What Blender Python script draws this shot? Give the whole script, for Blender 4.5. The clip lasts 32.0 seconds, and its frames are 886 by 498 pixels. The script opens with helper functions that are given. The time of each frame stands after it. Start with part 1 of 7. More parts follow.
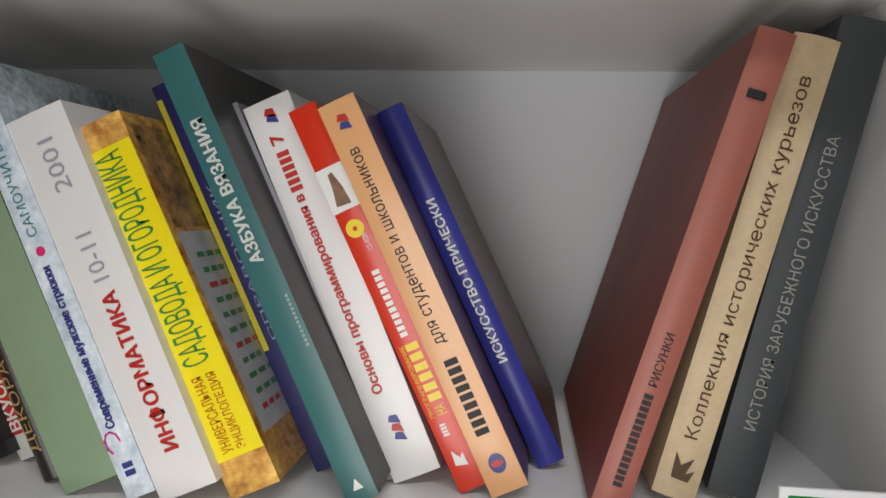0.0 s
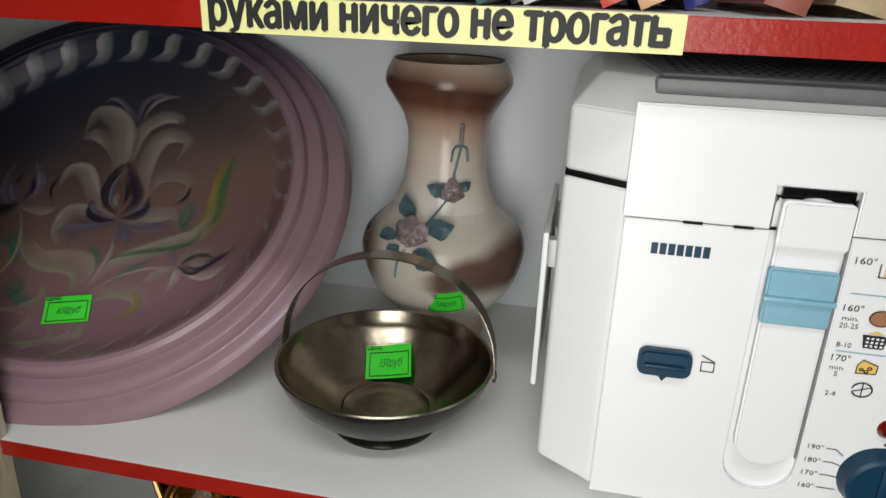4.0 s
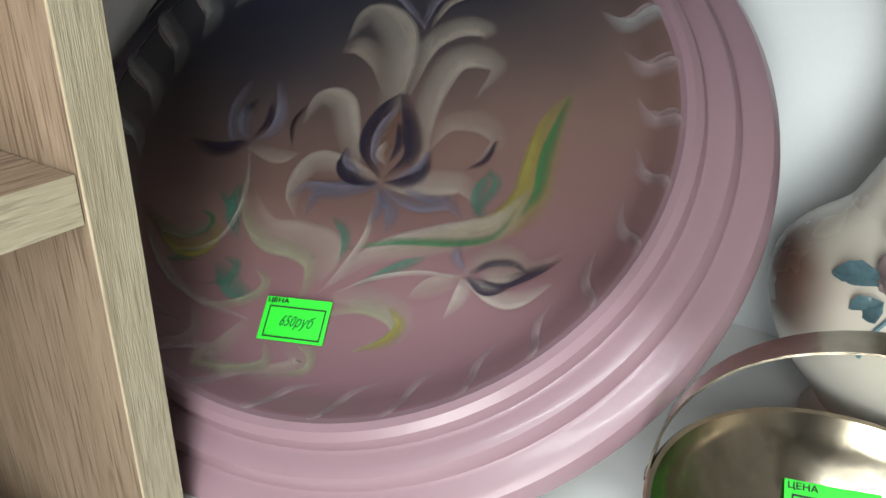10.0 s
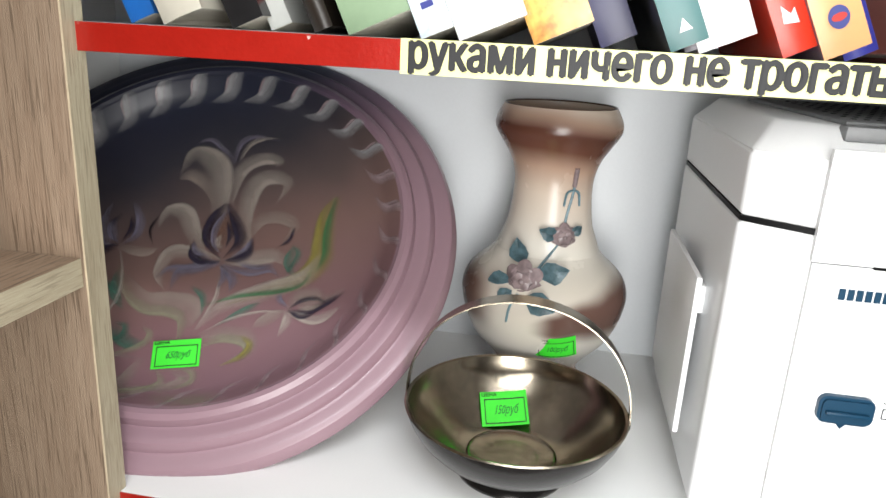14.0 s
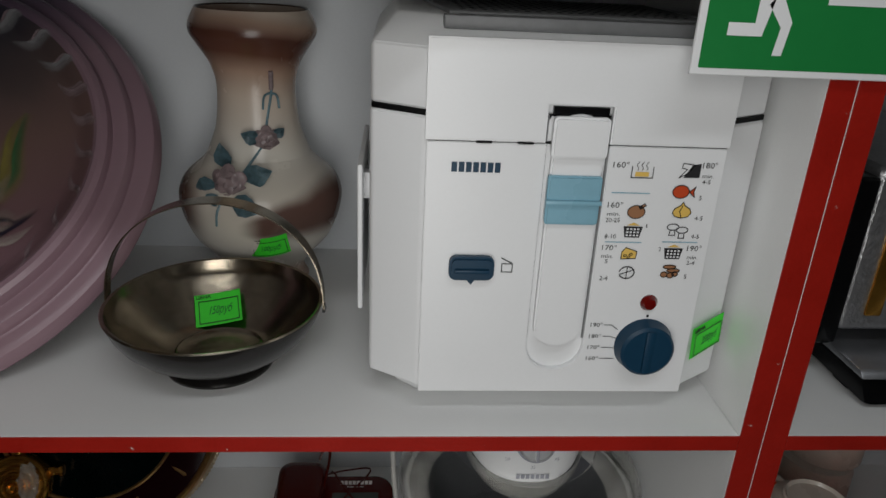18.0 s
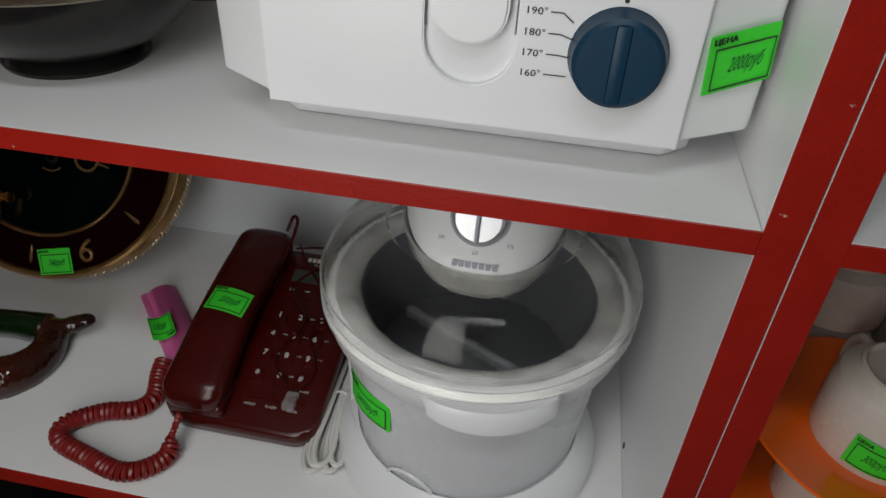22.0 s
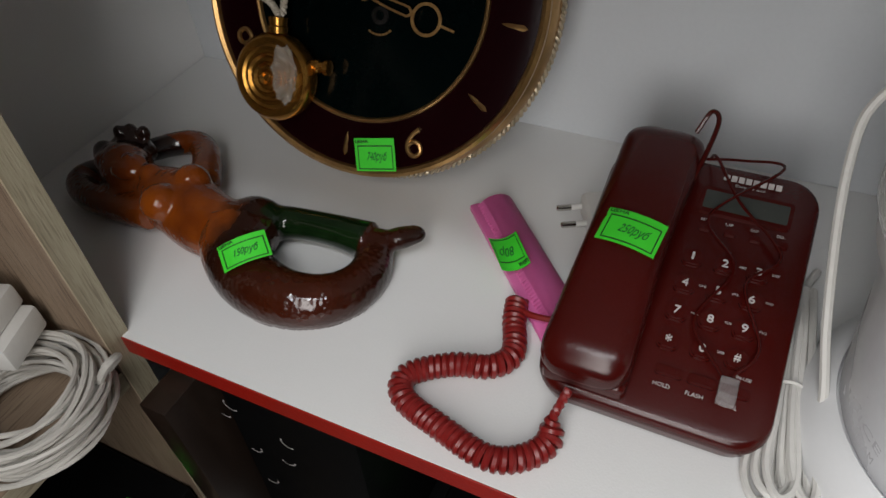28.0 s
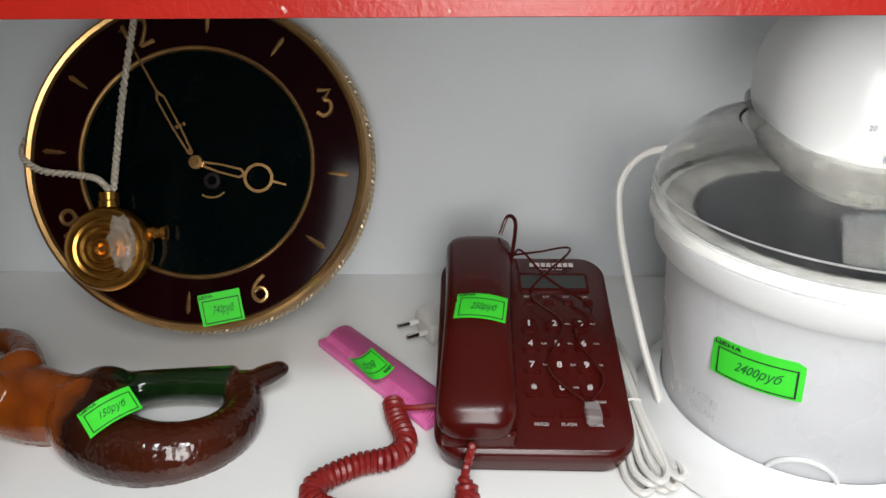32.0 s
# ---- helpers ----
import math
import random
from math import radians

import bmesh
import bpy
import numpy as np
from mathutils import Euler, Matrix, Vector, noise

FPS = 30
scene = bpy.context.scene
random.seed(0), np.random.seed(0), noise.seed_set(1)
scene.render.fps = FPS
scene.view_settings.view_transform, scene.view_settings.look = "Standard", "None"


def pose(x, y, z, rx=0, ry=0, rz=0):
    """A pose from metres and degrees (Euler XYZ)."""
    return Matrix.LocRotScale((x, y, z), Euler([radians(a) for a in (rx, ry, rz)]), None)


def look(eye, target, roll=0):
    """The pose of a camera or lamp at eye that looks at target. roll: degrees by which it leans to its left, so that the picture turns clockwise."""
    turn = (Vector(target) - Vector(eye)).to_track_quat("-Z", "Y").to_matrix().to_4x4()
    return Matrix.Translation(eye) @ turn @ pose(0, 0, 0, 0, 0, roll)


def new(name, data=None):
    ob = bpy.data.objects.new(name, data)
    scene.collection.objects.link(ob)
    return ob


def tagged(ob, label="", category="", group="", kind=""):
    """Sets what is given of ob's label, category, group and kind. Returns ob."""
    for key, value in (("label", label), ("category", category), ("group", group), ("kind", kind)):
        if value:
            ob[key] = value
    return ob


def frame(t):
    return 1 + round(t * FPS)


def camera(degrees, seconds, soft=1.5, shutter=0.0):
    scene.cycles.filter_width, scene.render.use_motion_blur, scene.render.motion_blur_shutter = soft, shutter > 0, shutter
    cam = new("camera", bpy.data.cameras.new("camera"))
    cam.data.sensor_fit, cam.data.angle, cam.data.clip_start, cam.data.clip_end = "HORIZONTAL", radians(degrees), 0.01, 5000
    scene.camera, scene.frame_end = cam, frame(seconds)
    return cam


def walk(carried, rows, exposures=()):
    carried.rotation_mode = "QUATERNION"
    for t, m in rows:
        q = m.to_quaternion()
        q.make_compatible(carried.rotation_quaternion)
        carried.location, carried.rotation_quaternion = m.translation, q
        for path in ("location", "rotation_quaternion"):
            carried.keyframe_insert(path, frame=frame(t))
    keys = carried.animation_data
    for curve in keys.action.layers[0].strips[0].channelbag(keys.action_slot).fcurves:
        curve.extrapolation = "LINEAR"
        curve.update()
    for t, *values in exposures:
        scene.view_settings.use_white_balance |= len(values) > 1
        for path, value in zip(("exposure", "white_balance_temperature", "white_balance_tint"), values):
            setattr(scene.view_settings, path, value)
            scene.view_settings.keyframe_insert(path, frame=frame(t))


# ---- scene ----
cam = camera(64.7, 32.0)
PATH = [
    (0, (-0.01, -0.373, 1.395), (-0.234, 1.611, 1.27), 1.5),
    (0.5, (-0.042, -0.374, 1.383), (-0.317, 1.597, 1.189), 1.3),
    (1, (-0.053, -0.372, 1.365), (-0.345, 1.589, 1.099), 1.1),
    (1.5, (-0.05, -0.369, 1.335), (-0.351, 1.577, 0.989), 0.9),
    (2, (-0.054, -0.374, 1.307), (-0.351, 1.56, 0.896), 1.2),
    (2.5, (-0.055, -0.379, 1.28), (-0.368, 1.546, 0.838), 1.6),
    (3, (-0.057, -0.386, 1.264), (-0.361, 1.521, 0.746), 2.1),
    (3.5, (-0.051, -0.378, 1.24), (-0.361, 1.5, 0.625), 2.3),
    (4, (-0.047, -0.355, 1.218), (-0.408, 1.485, 0.519), 2.1),
    (4.5, (-0.056, -0.37, 1.2115), (-0.571, 1.444, 0.544), 3.0),
    (6.5, (-0.104, -0.235, 1.145), (-0.97, 1.387, 0.357), 3.2),
    (7, (-0.139, -0.212, 1.15), (-1.004, 1.386, 0.314), 3.7),
    (7.5, (-0.172, -0.188, 1.154), (-1.045, 1.38, 0.272), 3.7),
    (8, (-0.194, -0.174, 1.15), (-1.091, 1.364, 0.239), 3.3),
    (8.5, (-0.221, -0.157, 1.147), (-1.093, 1.371, 0.195), 3.7),
    (9, (-0.236, -0.146, 1.141), (-1.109, 1.367, 0.168), 4.0),
    (9.5, (-0.247, -0.138, 1.141), (-1.081, 1.398, 0.17), 4.6),
    (10, (-0.228, -0.14, 1.157), (-1.115, 1.424, 0.282), 2.6),
    (10.5, (-0.199, -0.137, 1.168), (-1.163, 1.412, 0.35), -1.3),
    (11, (-0.162, -0.137, 1.178), (-1.223, 1.385, 0.43), -4.7),
    (11.5, (-0.135, -0.146, 1.185), (-1.243, 1.377, 0.511), -5.5),
    (12, (-0.123, -0.172, 1.199), (-1.172, 1.427, 0.614), -3.6),
    (12.5, (-0.123, -0.206, 1.202), (-1.007, 1.492, 0.622), -0.8),
    (13, (-0.139, -0.269, 1.208), (-0.811, 1.529, 0.646), 1.4),
    (13.5, (-0.156, -0.333, 1.208), (-0.636, 1.523, 0.639), 2.5),
    (14, (-0.162, -0.372, 1.212), (-0.468, 1.518, 0.633), 3.1),
    (14.5, (-0.165, -0.408, 1.214), (-0.278, 1.49, 0.597), 4.6),
    (15, (-0.17, -0.434, 1.213), (-0.137, 1.452, 0.548), 4.5),
    (15.5, (-0.145, -0.412, 1.219), (-0.061, 1.462, 0.525), 3.5),
    (17.5, (-0.075, -0.437, 1.218), (0.137, 1.408, 0.476), 2.3),
    (18, (-0.041, -0.4, 1.208), (0.106, 1.442, 0.442), 2.8),
    (18.5, (0.003, -0.35, 1.198), (0.035, 1.47, 0.368), 1.9),
    (19, (0.035, -0.313, 1.182), (-0.003, 1.49, 0.319), 1.7),
    (19.5, (0.082, -0.293, 1.171), (-0.043, 1.515, 0.326), 1.5),
    (20, (0.112, -0.28, 1.157), (-0.114, 1.512, 0.299), 0.6),
    (20.5, (0.119, -0.282, 1.139), (-0.128, 1.498, 0.261), 1.5),
    (21, (0.115, -0.282, 1.125), (-0.138, 1.454, 0.164), 1.9),
    (21.5, (0.115, -0.28, 1.089), (-0.148, 1.381, 0.006), 2.8),
    (22, (0.116, -0.273, 1.066), (-0.141, 1.324, -0.11), 3.1),
    (22.5, (0.111, -0.275, 1.042), (-0.117, 1.265, -0.212), 3.7),
    (23, (0.099, -0.274, 1.025), (-0.162, 1.204, -0.297), 2.8),
    (23.5, (0.075, -0.27, 1.016), (-0.259, 1.173, -0.328), 1.5),
    (24, (0.051, -0.261, 1.008), (-0.351, 1.16, -0.34), 0.8),
    (24.5, (0.03, -0.247, 0.998), (-0.409, 1.132, -0.382), 0.3),
    (26.5, (-0.001, -0.202, 0.984), (-0.58, 1.084, -0.434), -0.9),
    (27, (-0.031, -0.194, 0.977), (-0.665, 1.068, -0.439), -1.8),
    (27.5, (-0.058, -0.178, 0.966), (-0.753, 1.055, -0.447), -3.9),
    (28, (-0.088, -0.169, 0.957), (-0.782, 1.088, -0.434), -5.0),
    (28.5, (-0.123, -0.169, 0.942), (-0.761, 1.191, -0.378), -5.2),
    (29, (-0.147, -0.165, 0.934), (-0.656, 1.315, -0.311), -4.0),
    (29.5, (-0.165, -0.17, 0.928), (-0.613, 1.414, -0.208), -3.8),
    (30, (-0.177, -0.182, 0.921), (-0.572, 1.484, -0.112), -4.4),
    (30.5, (-0.18, -0.205, 0.919), (-0.506, 1.516, -0.047), -3.9),
    (31, (-0.173, -0.227, 0.921), (-0.433, 1.515, -0.026), -3.3),
    (31.5, (-0.161, -0.25, 0.93), (-0.324, 1.536, 0.046), -2.3),
    (32, (-0.144, -0.279, 0.927), (-0.212, 1.511, 0.038), -0.6),
]
walk(cam, [(t, look(eye, target, roll)) for t, eye, target, roll in PATH], exposures=((0, -0.72, 6650, 13), (1, -1.02, 6600, 11), (2, -1.22, 6700, 12), (3, -0.85, 6650, 11), (4, -0.55, 6570, 9), (6.5, 0.15, 6900, 15), (8, 0.30, 6550, 10), (9, 0.62, 6400, 6), (10, 0.72, 6300, 3), (11, 0.97, 6200, 0), (12, 1.05, 6200, 0), (13, 0.88, 6450, 9), (14, 0.55, 6500, 10), (15, -0.27, 6500, 10), (17.5, -1.35, 6500, 10), (19, -1.6, 6450, 10), (20, -1.87, 6500, 10), (21, -2.22, 6500, 10), (22, -1.12, 6500, 10), (23, -0.82, 6500, 11), (24, -0.32, 6550, 12), (26.5, 0.2, 6600, 15), (27, 0.05, 6600, 15), (28, -0.35, 6550, 12), (29, 0.07, 6600, 14), (30, 0.7, 6600, 14), (31, 0.7, 6550, 12), (32, 0.3, 6500, 10)))

# ---- world and light ----
world = bpy.data.worlds.new("shop_room")
scene.world = world
world.use_nodes = True
wbg = world.node_tree.nodes["Background"]
wbg.inputs[0].default_value = (0.93, 0.97, 1.0, 1)
wbg.inputs[1].default_value = 0.02


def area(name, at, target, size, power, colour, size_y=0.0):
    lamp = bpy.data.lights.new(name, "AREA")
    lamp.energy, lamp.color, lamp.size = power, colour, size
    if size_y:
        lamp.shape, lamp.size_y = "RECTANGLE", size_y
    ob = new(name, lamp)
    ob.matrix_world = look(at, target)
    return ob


area("ceiling_tube_light", (0.1, -1.0, 2.60), (0.05, -0.7, 0.0), 1.3, 18.0, (0.95, 0.98, 1.0), 0.14)
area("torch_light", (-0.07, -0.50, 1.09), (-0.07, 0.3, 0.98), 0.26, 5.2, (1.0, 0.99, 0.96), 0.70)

# ---- materials ----


def surf(name, base, rough=0.5, metal=0.0, var=0.12, scale=25.0, bump=0.05, bscale=220.0, stretch=(1, 1, 1), coat=0.0, spec=0.5, tint=None, alpha=1.0):
    """A principled surface with coarse and fine variation of colour, gloss and relief."""
    m = bpy.data.materials.new(name)
    m.use_nodes = True
    nt = m.node_tree
    n, l = nt.nodes, nt.links
    p = n["Principled BSDF"]
    tc = n.new("ShaderNodeTexCoord")
    mp = n.new("ShaderNodeMapping")
    mp.inputs["Scale"].default_value = stretch
    l.new(tc.outputs["Object"], mp.inputs[0])
    big, fine = n.new("ShaderNodeTexNoise"), n.new("ShaderNodeTexNoise")
    big.inputs["Scale"].default_value, big.inputs["Detail"].default_value = scale, 5
    fine.inputs["Scale"].default_value, fine.inputs["Detail"].default_value = bscale, 4
    for t in (big, fine):
        l.new(mp.outputs[0], t.inputs["Vector"])
    dark = [c * (1 - var) for c in base]
    light = [min(1.0, c * (1 + var)) for c in (tint or base)]
    ramp = n.new("ShaderNodeValToRGB")
    ramp.color_ramp.elements[0].position, ramp.color_ramp.elements[1].position = 0.3, 0.7
    ramp.color_ramp.elements[0].color, ramp.color_ramp.elements[1].color = (*dark, 1), (*light, 1)
    mix = n.new("ShaderNodeMath")
    mix.operation = "MULTIPLY_ADD"
    mix.inputs[1].default_value = 0.35
    l.new(fine.outputs["Fac"], mix.inputs[0])
    sc = n.new("ShaderNodeMath")
    sc.operation = "MULTIPLY"
    sc.inputs[1].default_value = 0.65
    l.new(big.outputs["Fac"], sc.inputs[0])
    l.new(sc.outputs[0], mix.inputs[2])
    l.new(mix.outputs[0], ramp.inputs[0])
    l.new(ramp.outputs[0], p.inputs["Base Color"])
    rr = n.new("ShaderNodeMapRange")
    rr.inputs["To Min"].default_value, rr.inputs["To Max"].default_value = max(0.02, rough * 0.8), min(1, rough * 1.2)
    l.new(big.outputs["Fac"], rr.inputs["Value"])
    l.new(rr.outputs[0], p.inputs["Roughness"])
    p.inputs["Metallic"].default_value, p.inputs["Specular IOR Level"].default_value = metal, spec
    p.inputs["Coat Weight"].default_value, p.inputs["Coat Roughness"].default_value = coat, 0.08
    if bump:
        b = n.new("ShaderNodeBump")
        b.inputs["Strength"].default_value, b.inputs["Distance"].default_value = bump, 0.001
        l.new(fine.outputs["Fac"], b.inputs["Height"])
        l.new(b.outputs[0], p.inputs["Normal"])
    if alpha < 1:
        p.inputs["Alpha"].default_value = alpha
    return m


def ramp_mat(name, stops, direction, lo, hi, rough, coat=0.0, wobble=0.1, nscale=14.0):
    """Airbrushed glaze: colours that run along a direction of the thing, with a soft wobble."""
    m = surf(name, (0.5, 0.5, 0.5), rough, coat=coat, bump=0.02, bscale=90)
    nt = m.node_tree
    n, l = nt.nodes, nt.links
    p = n["Principled BSDF"]
    tc, dot, noi = n.new("ShaderNodeTexCoord"), n.new("ShaderNodeVectorMath"), n.new("ShaderNodeTexNoise")
    dot.operation = "DOT_PRODUCT"
    dot.inputs[1].default_value = direction
    l.new(tc.outputs["Object"], dot.inputs[0])
    noi.inputs["Scale"].default_value, noi.inputs["Detail"].default_value = nscale, 3
    l.new(tc.outputs["Object"], noi.inputs["Vector"])
    rng = n.new("ShaderNodeMapRange")
    rng.inputs["From Min"].default_value, rng.inputs["From Max"].default_value = lo, hi
    l.new(dot.outputs["Value"], rng.inputs["Value"])
    add = n.new("ShaderNodeMath")
    add.operation = "MULTIPLY_ADD"
    add.inputs[1].default_value = wobble
    l.new(noi.outputs["Fac"], add.inputs[0])
    l.new(rng.outputs[0], add.inputs[2])
    sub = n.new("ShaderNodeMath")
    sub.operation = "SUBTRACT"
    sub.inputs[1].default_value = wobble / 2
    l.new(add.outputs[0], sub.inputs[0])
    r = n.new("ShaderNodeValToRGB")
    while len(r.color_ramp.elements) < len(stops):
        r.color_ramp.elements.new(0.5)
    for e, (pos, c) in zip(r.color_ramp.elements, stops):
        e.position, e.color = pos, (*c, 1)
    l.new(sub.outputs[0], r.inputs[0])
    l.new(r.outputs[0], p.inputs["Base Color"])
    return m


def oak(name, stretch, c0=(0.232, 0.162, 0.110), c1=(0.325, 0.243, 0.172), pores=0.65):
    """Sawn pale oak laminate with broad soft figure and short dark pores, the grain along the short axis of stretch."""
    m = surf(name, c0, 0.55, bump=0.4, bscale=140, stretch=stretch)
    nt = m.node_tree
    n, l = nt.nodes, nt.links
    tc, mp = n.new("ShaderNodeTexCoord"), n.new("ShaderNodeMapping")
    mp.inputs["Scale"].default_value = stretch
    l.new(tc.outputs["Object"], mp.inputs[0])
    figure_, fibre, pore = n.new("ShaderNodeTexNoise"), n.new("ShaderNodeTexNoise"), n.new("ShaderNodeTexNoise")
    for node, scale, detail in ((figure_, 4.0, 3), (fibre, 70, 5), (pore, 46, 2)):
        node.inputs["Scale"].default_value, node.inputs["Detail"].default_value = scale, detail
        l.new(mp.outputs[0], node.inputs["Vector"])
    figure_.inputs["Distortion"].default_value = 0.8
    mul, s = n.new("ShaderNodeMath"), n.new("ShaderNodeMath")
    mul.operation, s.operation = "MULTIPLY_ADD", "MULTIPLY"
    mul.inputs[1].default_value, s.inputs[1].default_value = 0.45, 0.55
    l.new(fibre.outputs["Fac"], mul.inputs[0])
    l.new(figure_.outputs["Fac"], s.inputs[0])
    l.new(s.outputs[0], mul.inputs[2])
    r = n.new("ShaderNodeValToRGB")
    r.color_ramp.elements[0].position, r.color_ramp.elements[0].color = 0.36, (*c0, 1)
    r.color_ramp.elements[1].position, r.color_ramp.elements[1].color = 0.62, (*c1, 1)
    l.new(mul.outputs[0], r.inputs[0])
    cut = n.new("ShaderNodeMapRange")
    cut.inputs["From Min"].default_value, cut.inputs["From Max"].default_value, cut.inputs["To Max"].default_value = 0.565, 0.64, pores
    l.new(pore.outputs["Fac"], cut.inputs["Value"])
    mix = n.new("ShaderNodeMix")
    mix.data_type = "RGBA"
    l.new(cut.outputs[0], mix.inputs["Factor"])
    l.new(r.outputs[0], mix.inputs[6])
    mix.inputs[7].default_value = (0.090, 0.060, 0.038, 1)
    l.new(mix.outputs[2], n["Principled BSDF"].inputs["Base Color"])
    return m


def clear(name, colour=(1, 1, 1), rough=0.03, ior=1.45):
    m = bpy.data.materials.new(name)
    m.use_nodes = True
    p = m.node_tree.nodes["Principled BSDF"]
    p.inputs["Base Color"].default_value = (*colour, 1)
    p.inputs["Roughness"].default_value, p.inputs["IOR"].default_value = rough, ior
    p.inputs["Transmission Weight"].default_value = 1.0
    return m


def stroke_mat(name, colour, strength=0.8):
    """Thin brushed paint whose edge fades into the glaze below."""
    m = surf(name, colour, 0.35, var=0.18, scale=40, bump=0.05)
    nt = m.node_tree
    at = nt.nodes.new("ShaderNodeAttribute")
    at.attribute_name = "cover"
    noi = nt.nodes.new("ShaderNodeTexNoise")
    noi.inputs["Scale"].default_value, noi.inputs["Detail"].default_value = 160, 4
    k = nt.nodes.new("ShaderNodeMapRange")
    k.inputs["From Min"].default_value, k.inputs["From Max"].default_value = 0.0, 0.85
    k.inputs["To Max"].default_value = strength
    nt.links.new(at.outputs["Fac"], k.inputs["Value"])
    mu = nt.nodes.new("ShaderNodeMath")
    mu.operation = "MULTIPLY"
    vr = nt.nodes.new("ShaderNodeMapRange")
    vr.inputs["From Min"].default_value, vr.inputs["From Max"].default_value = 0.25, 0.6
    vr.inputs["To Min"].default_value = 0.6
    nt.links.new(noi.outputs["Fac"], vr.inputs["Value"])
    nt.links.new(k.outputs[0], mu.inputs[0])
    nt.links.new(vr.outputs[0], mu.inputs[1])
    nt.links.new(mu.outputs[0], nt.nodes["Principled BSDF"].inputs["Alpha"])
    return m


WHITE = surf("white_melamine", (0.82, 0.825, 0.82), 0.38, var=0.03, scale=8, bump=0.12, bscale=700)
WHITE_BACK = surf("white_hardboard", (0.70, 0.73, 0.76), 0.45, var=0.03, scale=6, bump=0.05, bscale=300)
RED = surf("red_edge_band", (0.31, 0.011, 0.006), 0.30, var=0.12, scale=30, bump=0.25, bscale=420)
rn = RED.node_tree
scuff, cut = rn.nodes.new("ShaderNodeTexNoise"), rn.nodes.new("ShaderNodeMapRange")
scuff.inputs["Scale"].default_value, scuff.inputs["Detail"].default_value = 95, 3
cut.inputs["From Min"].default_value, cut.inputs["From Max"].default_value = 0.735, 0.76
worn = rn.nodes.new("ShaderNodeMix")
worn.data_type = "RGBA"
rn.links.new(rn.nodes["Texture Coordinate"].outputs["Object"], scuff.inputs["Vector"])
rn.links.new(scuff.outputs["Fac"], cut.inputs["Value"])
rn.links.new(cut.outputs[0], worn.inputs["Factor"])
rn.links.new(rn.nodes["Principled BSDF"].inputs["Base Color"].links[0].from_socket, worn.inputs[6])
worn.inputs[7].default_value = (0.55, 0.42, 0.38, 1)
rn.links.new(worn.outputs[2], rn.nodes["Principled BSDF"].inputs["Base Color"])
OAK_V = oak("pale_oak_upright", (16, 16, 0.55))
OAK_H = oak("pale_oak_shelf", (16, 0.55, 16))
OAK_EDGE_V = oak("oak_upright_edge", (16, 16, 0.8), (0.29, 0.245, 0.165), (0.43, 0.385, 0.275), 0.35)
OAK_EDGE_H = oak("oak_shelf_edge", (16, 0.8, 16), (0.29, 0.245, 0.165), (0.43, 0.385, 0.275), 0.35)
OAK_SEAM = surf("pale_oak_seam", (0.52, 0.43, 0.30), 0.5, var=0.15, scale=60)
WALL = surf("painted_wall", (0.42, 0.43, 0.44), 0.8, var=0.06, scale=3)
FLOOR = surf("grey_floor", (0.22, 0.21, 0.20), 0.5, var=0.2, scale=5)
PLASTIC = surf("white_plastic", (0.78, 0.79, 0.80), 0.30, var=0.02, scale=12, bump=0.05, bscale=500)
PLASTIC_SOFT = surf("milky_plastic", (0.70, 0.71, 0.74), 0.28, var=0.04, scale=12, bump=0.03)
NAVY = surf("navy_plastic", (0.006, 0.036, 0.072), 0.38, var=0.08, spec=0.3)
SKYBLUE = surf("pale_blue_plastic", (0.22, 0.42, 0.52), 0.28, var=0.06)
BLACK = surf("black_gloss", (0.003, 0.003, 0.0034), 0.20, var=0.2, scale=14, spec=0.3)
BLACK_MAT = surf("black_matt", (0.0025, 0.0025, 0.0028), 0.5, var=0.2, spec=0.12)
INK = surf("black_ink", (0.012, 0.012, 0.014), 0.6, var=0.1)
PAPER = surf("book_paper", (0.68, 0.64, 0.55), 0.85, var=0.1, scale=30, bump=0.3, bscale=900, stretch=(8, 1, 0.3))
TAG = surf("green_price_paper", (0.045, 0.72, 0.03), 0.6, var=0.05, scale=60, bump=0.04)
SIGN = surf("yellow_sign_paper", (0.78, 0.77, 0.34), 0.5, var=0.05, scale=20)
GOLD = surf("aged_gold", (0.50, 0.295, 0.115), 0.30, 0.9, var=0.2, scale=60)
BRASS = surf("amber_brass", (0.72, 0.38, 0.07), 0.22, 0.95, var=0.2, scale=50)
STEEL = surf("bright_steel", (0.62, 0.60, 0.56), 0.16, 1.0, var=0.08, scale=40, bump=0.02)
BRONZE = surf("tarnished_silver", (0.34, 0.292, 0.225), 0.21, 1.0, var=0.35, scale=34, bump=0.16, bscale=120)
DARKMETAL = surf("blackened_silver", (0.035, 0.033, 0.032), 0.22, 0.7, var=0.3, scale=40)
ALU = surf("grey_aluminium", (0.42, 0.43, 0.45), 0.35, 0.9, var=0.12, scale=25)
MAROON = surf("maroon_plastic", (0.050, 0.0030, 0.0019), 0.22, var=0.08, scale=20, bump=0.06, bscale=600, spec=0.4)
CORDRED = surf("red_cord", (0.20, 0.012, 0.011), 0.35, var=0.1)
WHITECORD = surf("white_cord", (0.66, 0.65, 0.62), 0.45, var=0.06)
PINK = surf("pink_plastic", (0.75, 0.16, 0.42), 0.4, var=0.06)
ORANGE = surf("orange_enamel", (0.84, 0.125, 0.004), 0.20, var=0.06, coat=0.25)
CREAMWARE = surf("cream_glazed_ware", (0.66, 0.60, 0.53), 0.28, var=0.05, coat=0.3)
CORK = surf("pale_wood_knob", (0.55, 0.43, 0.27), 0.5, var=0.15)
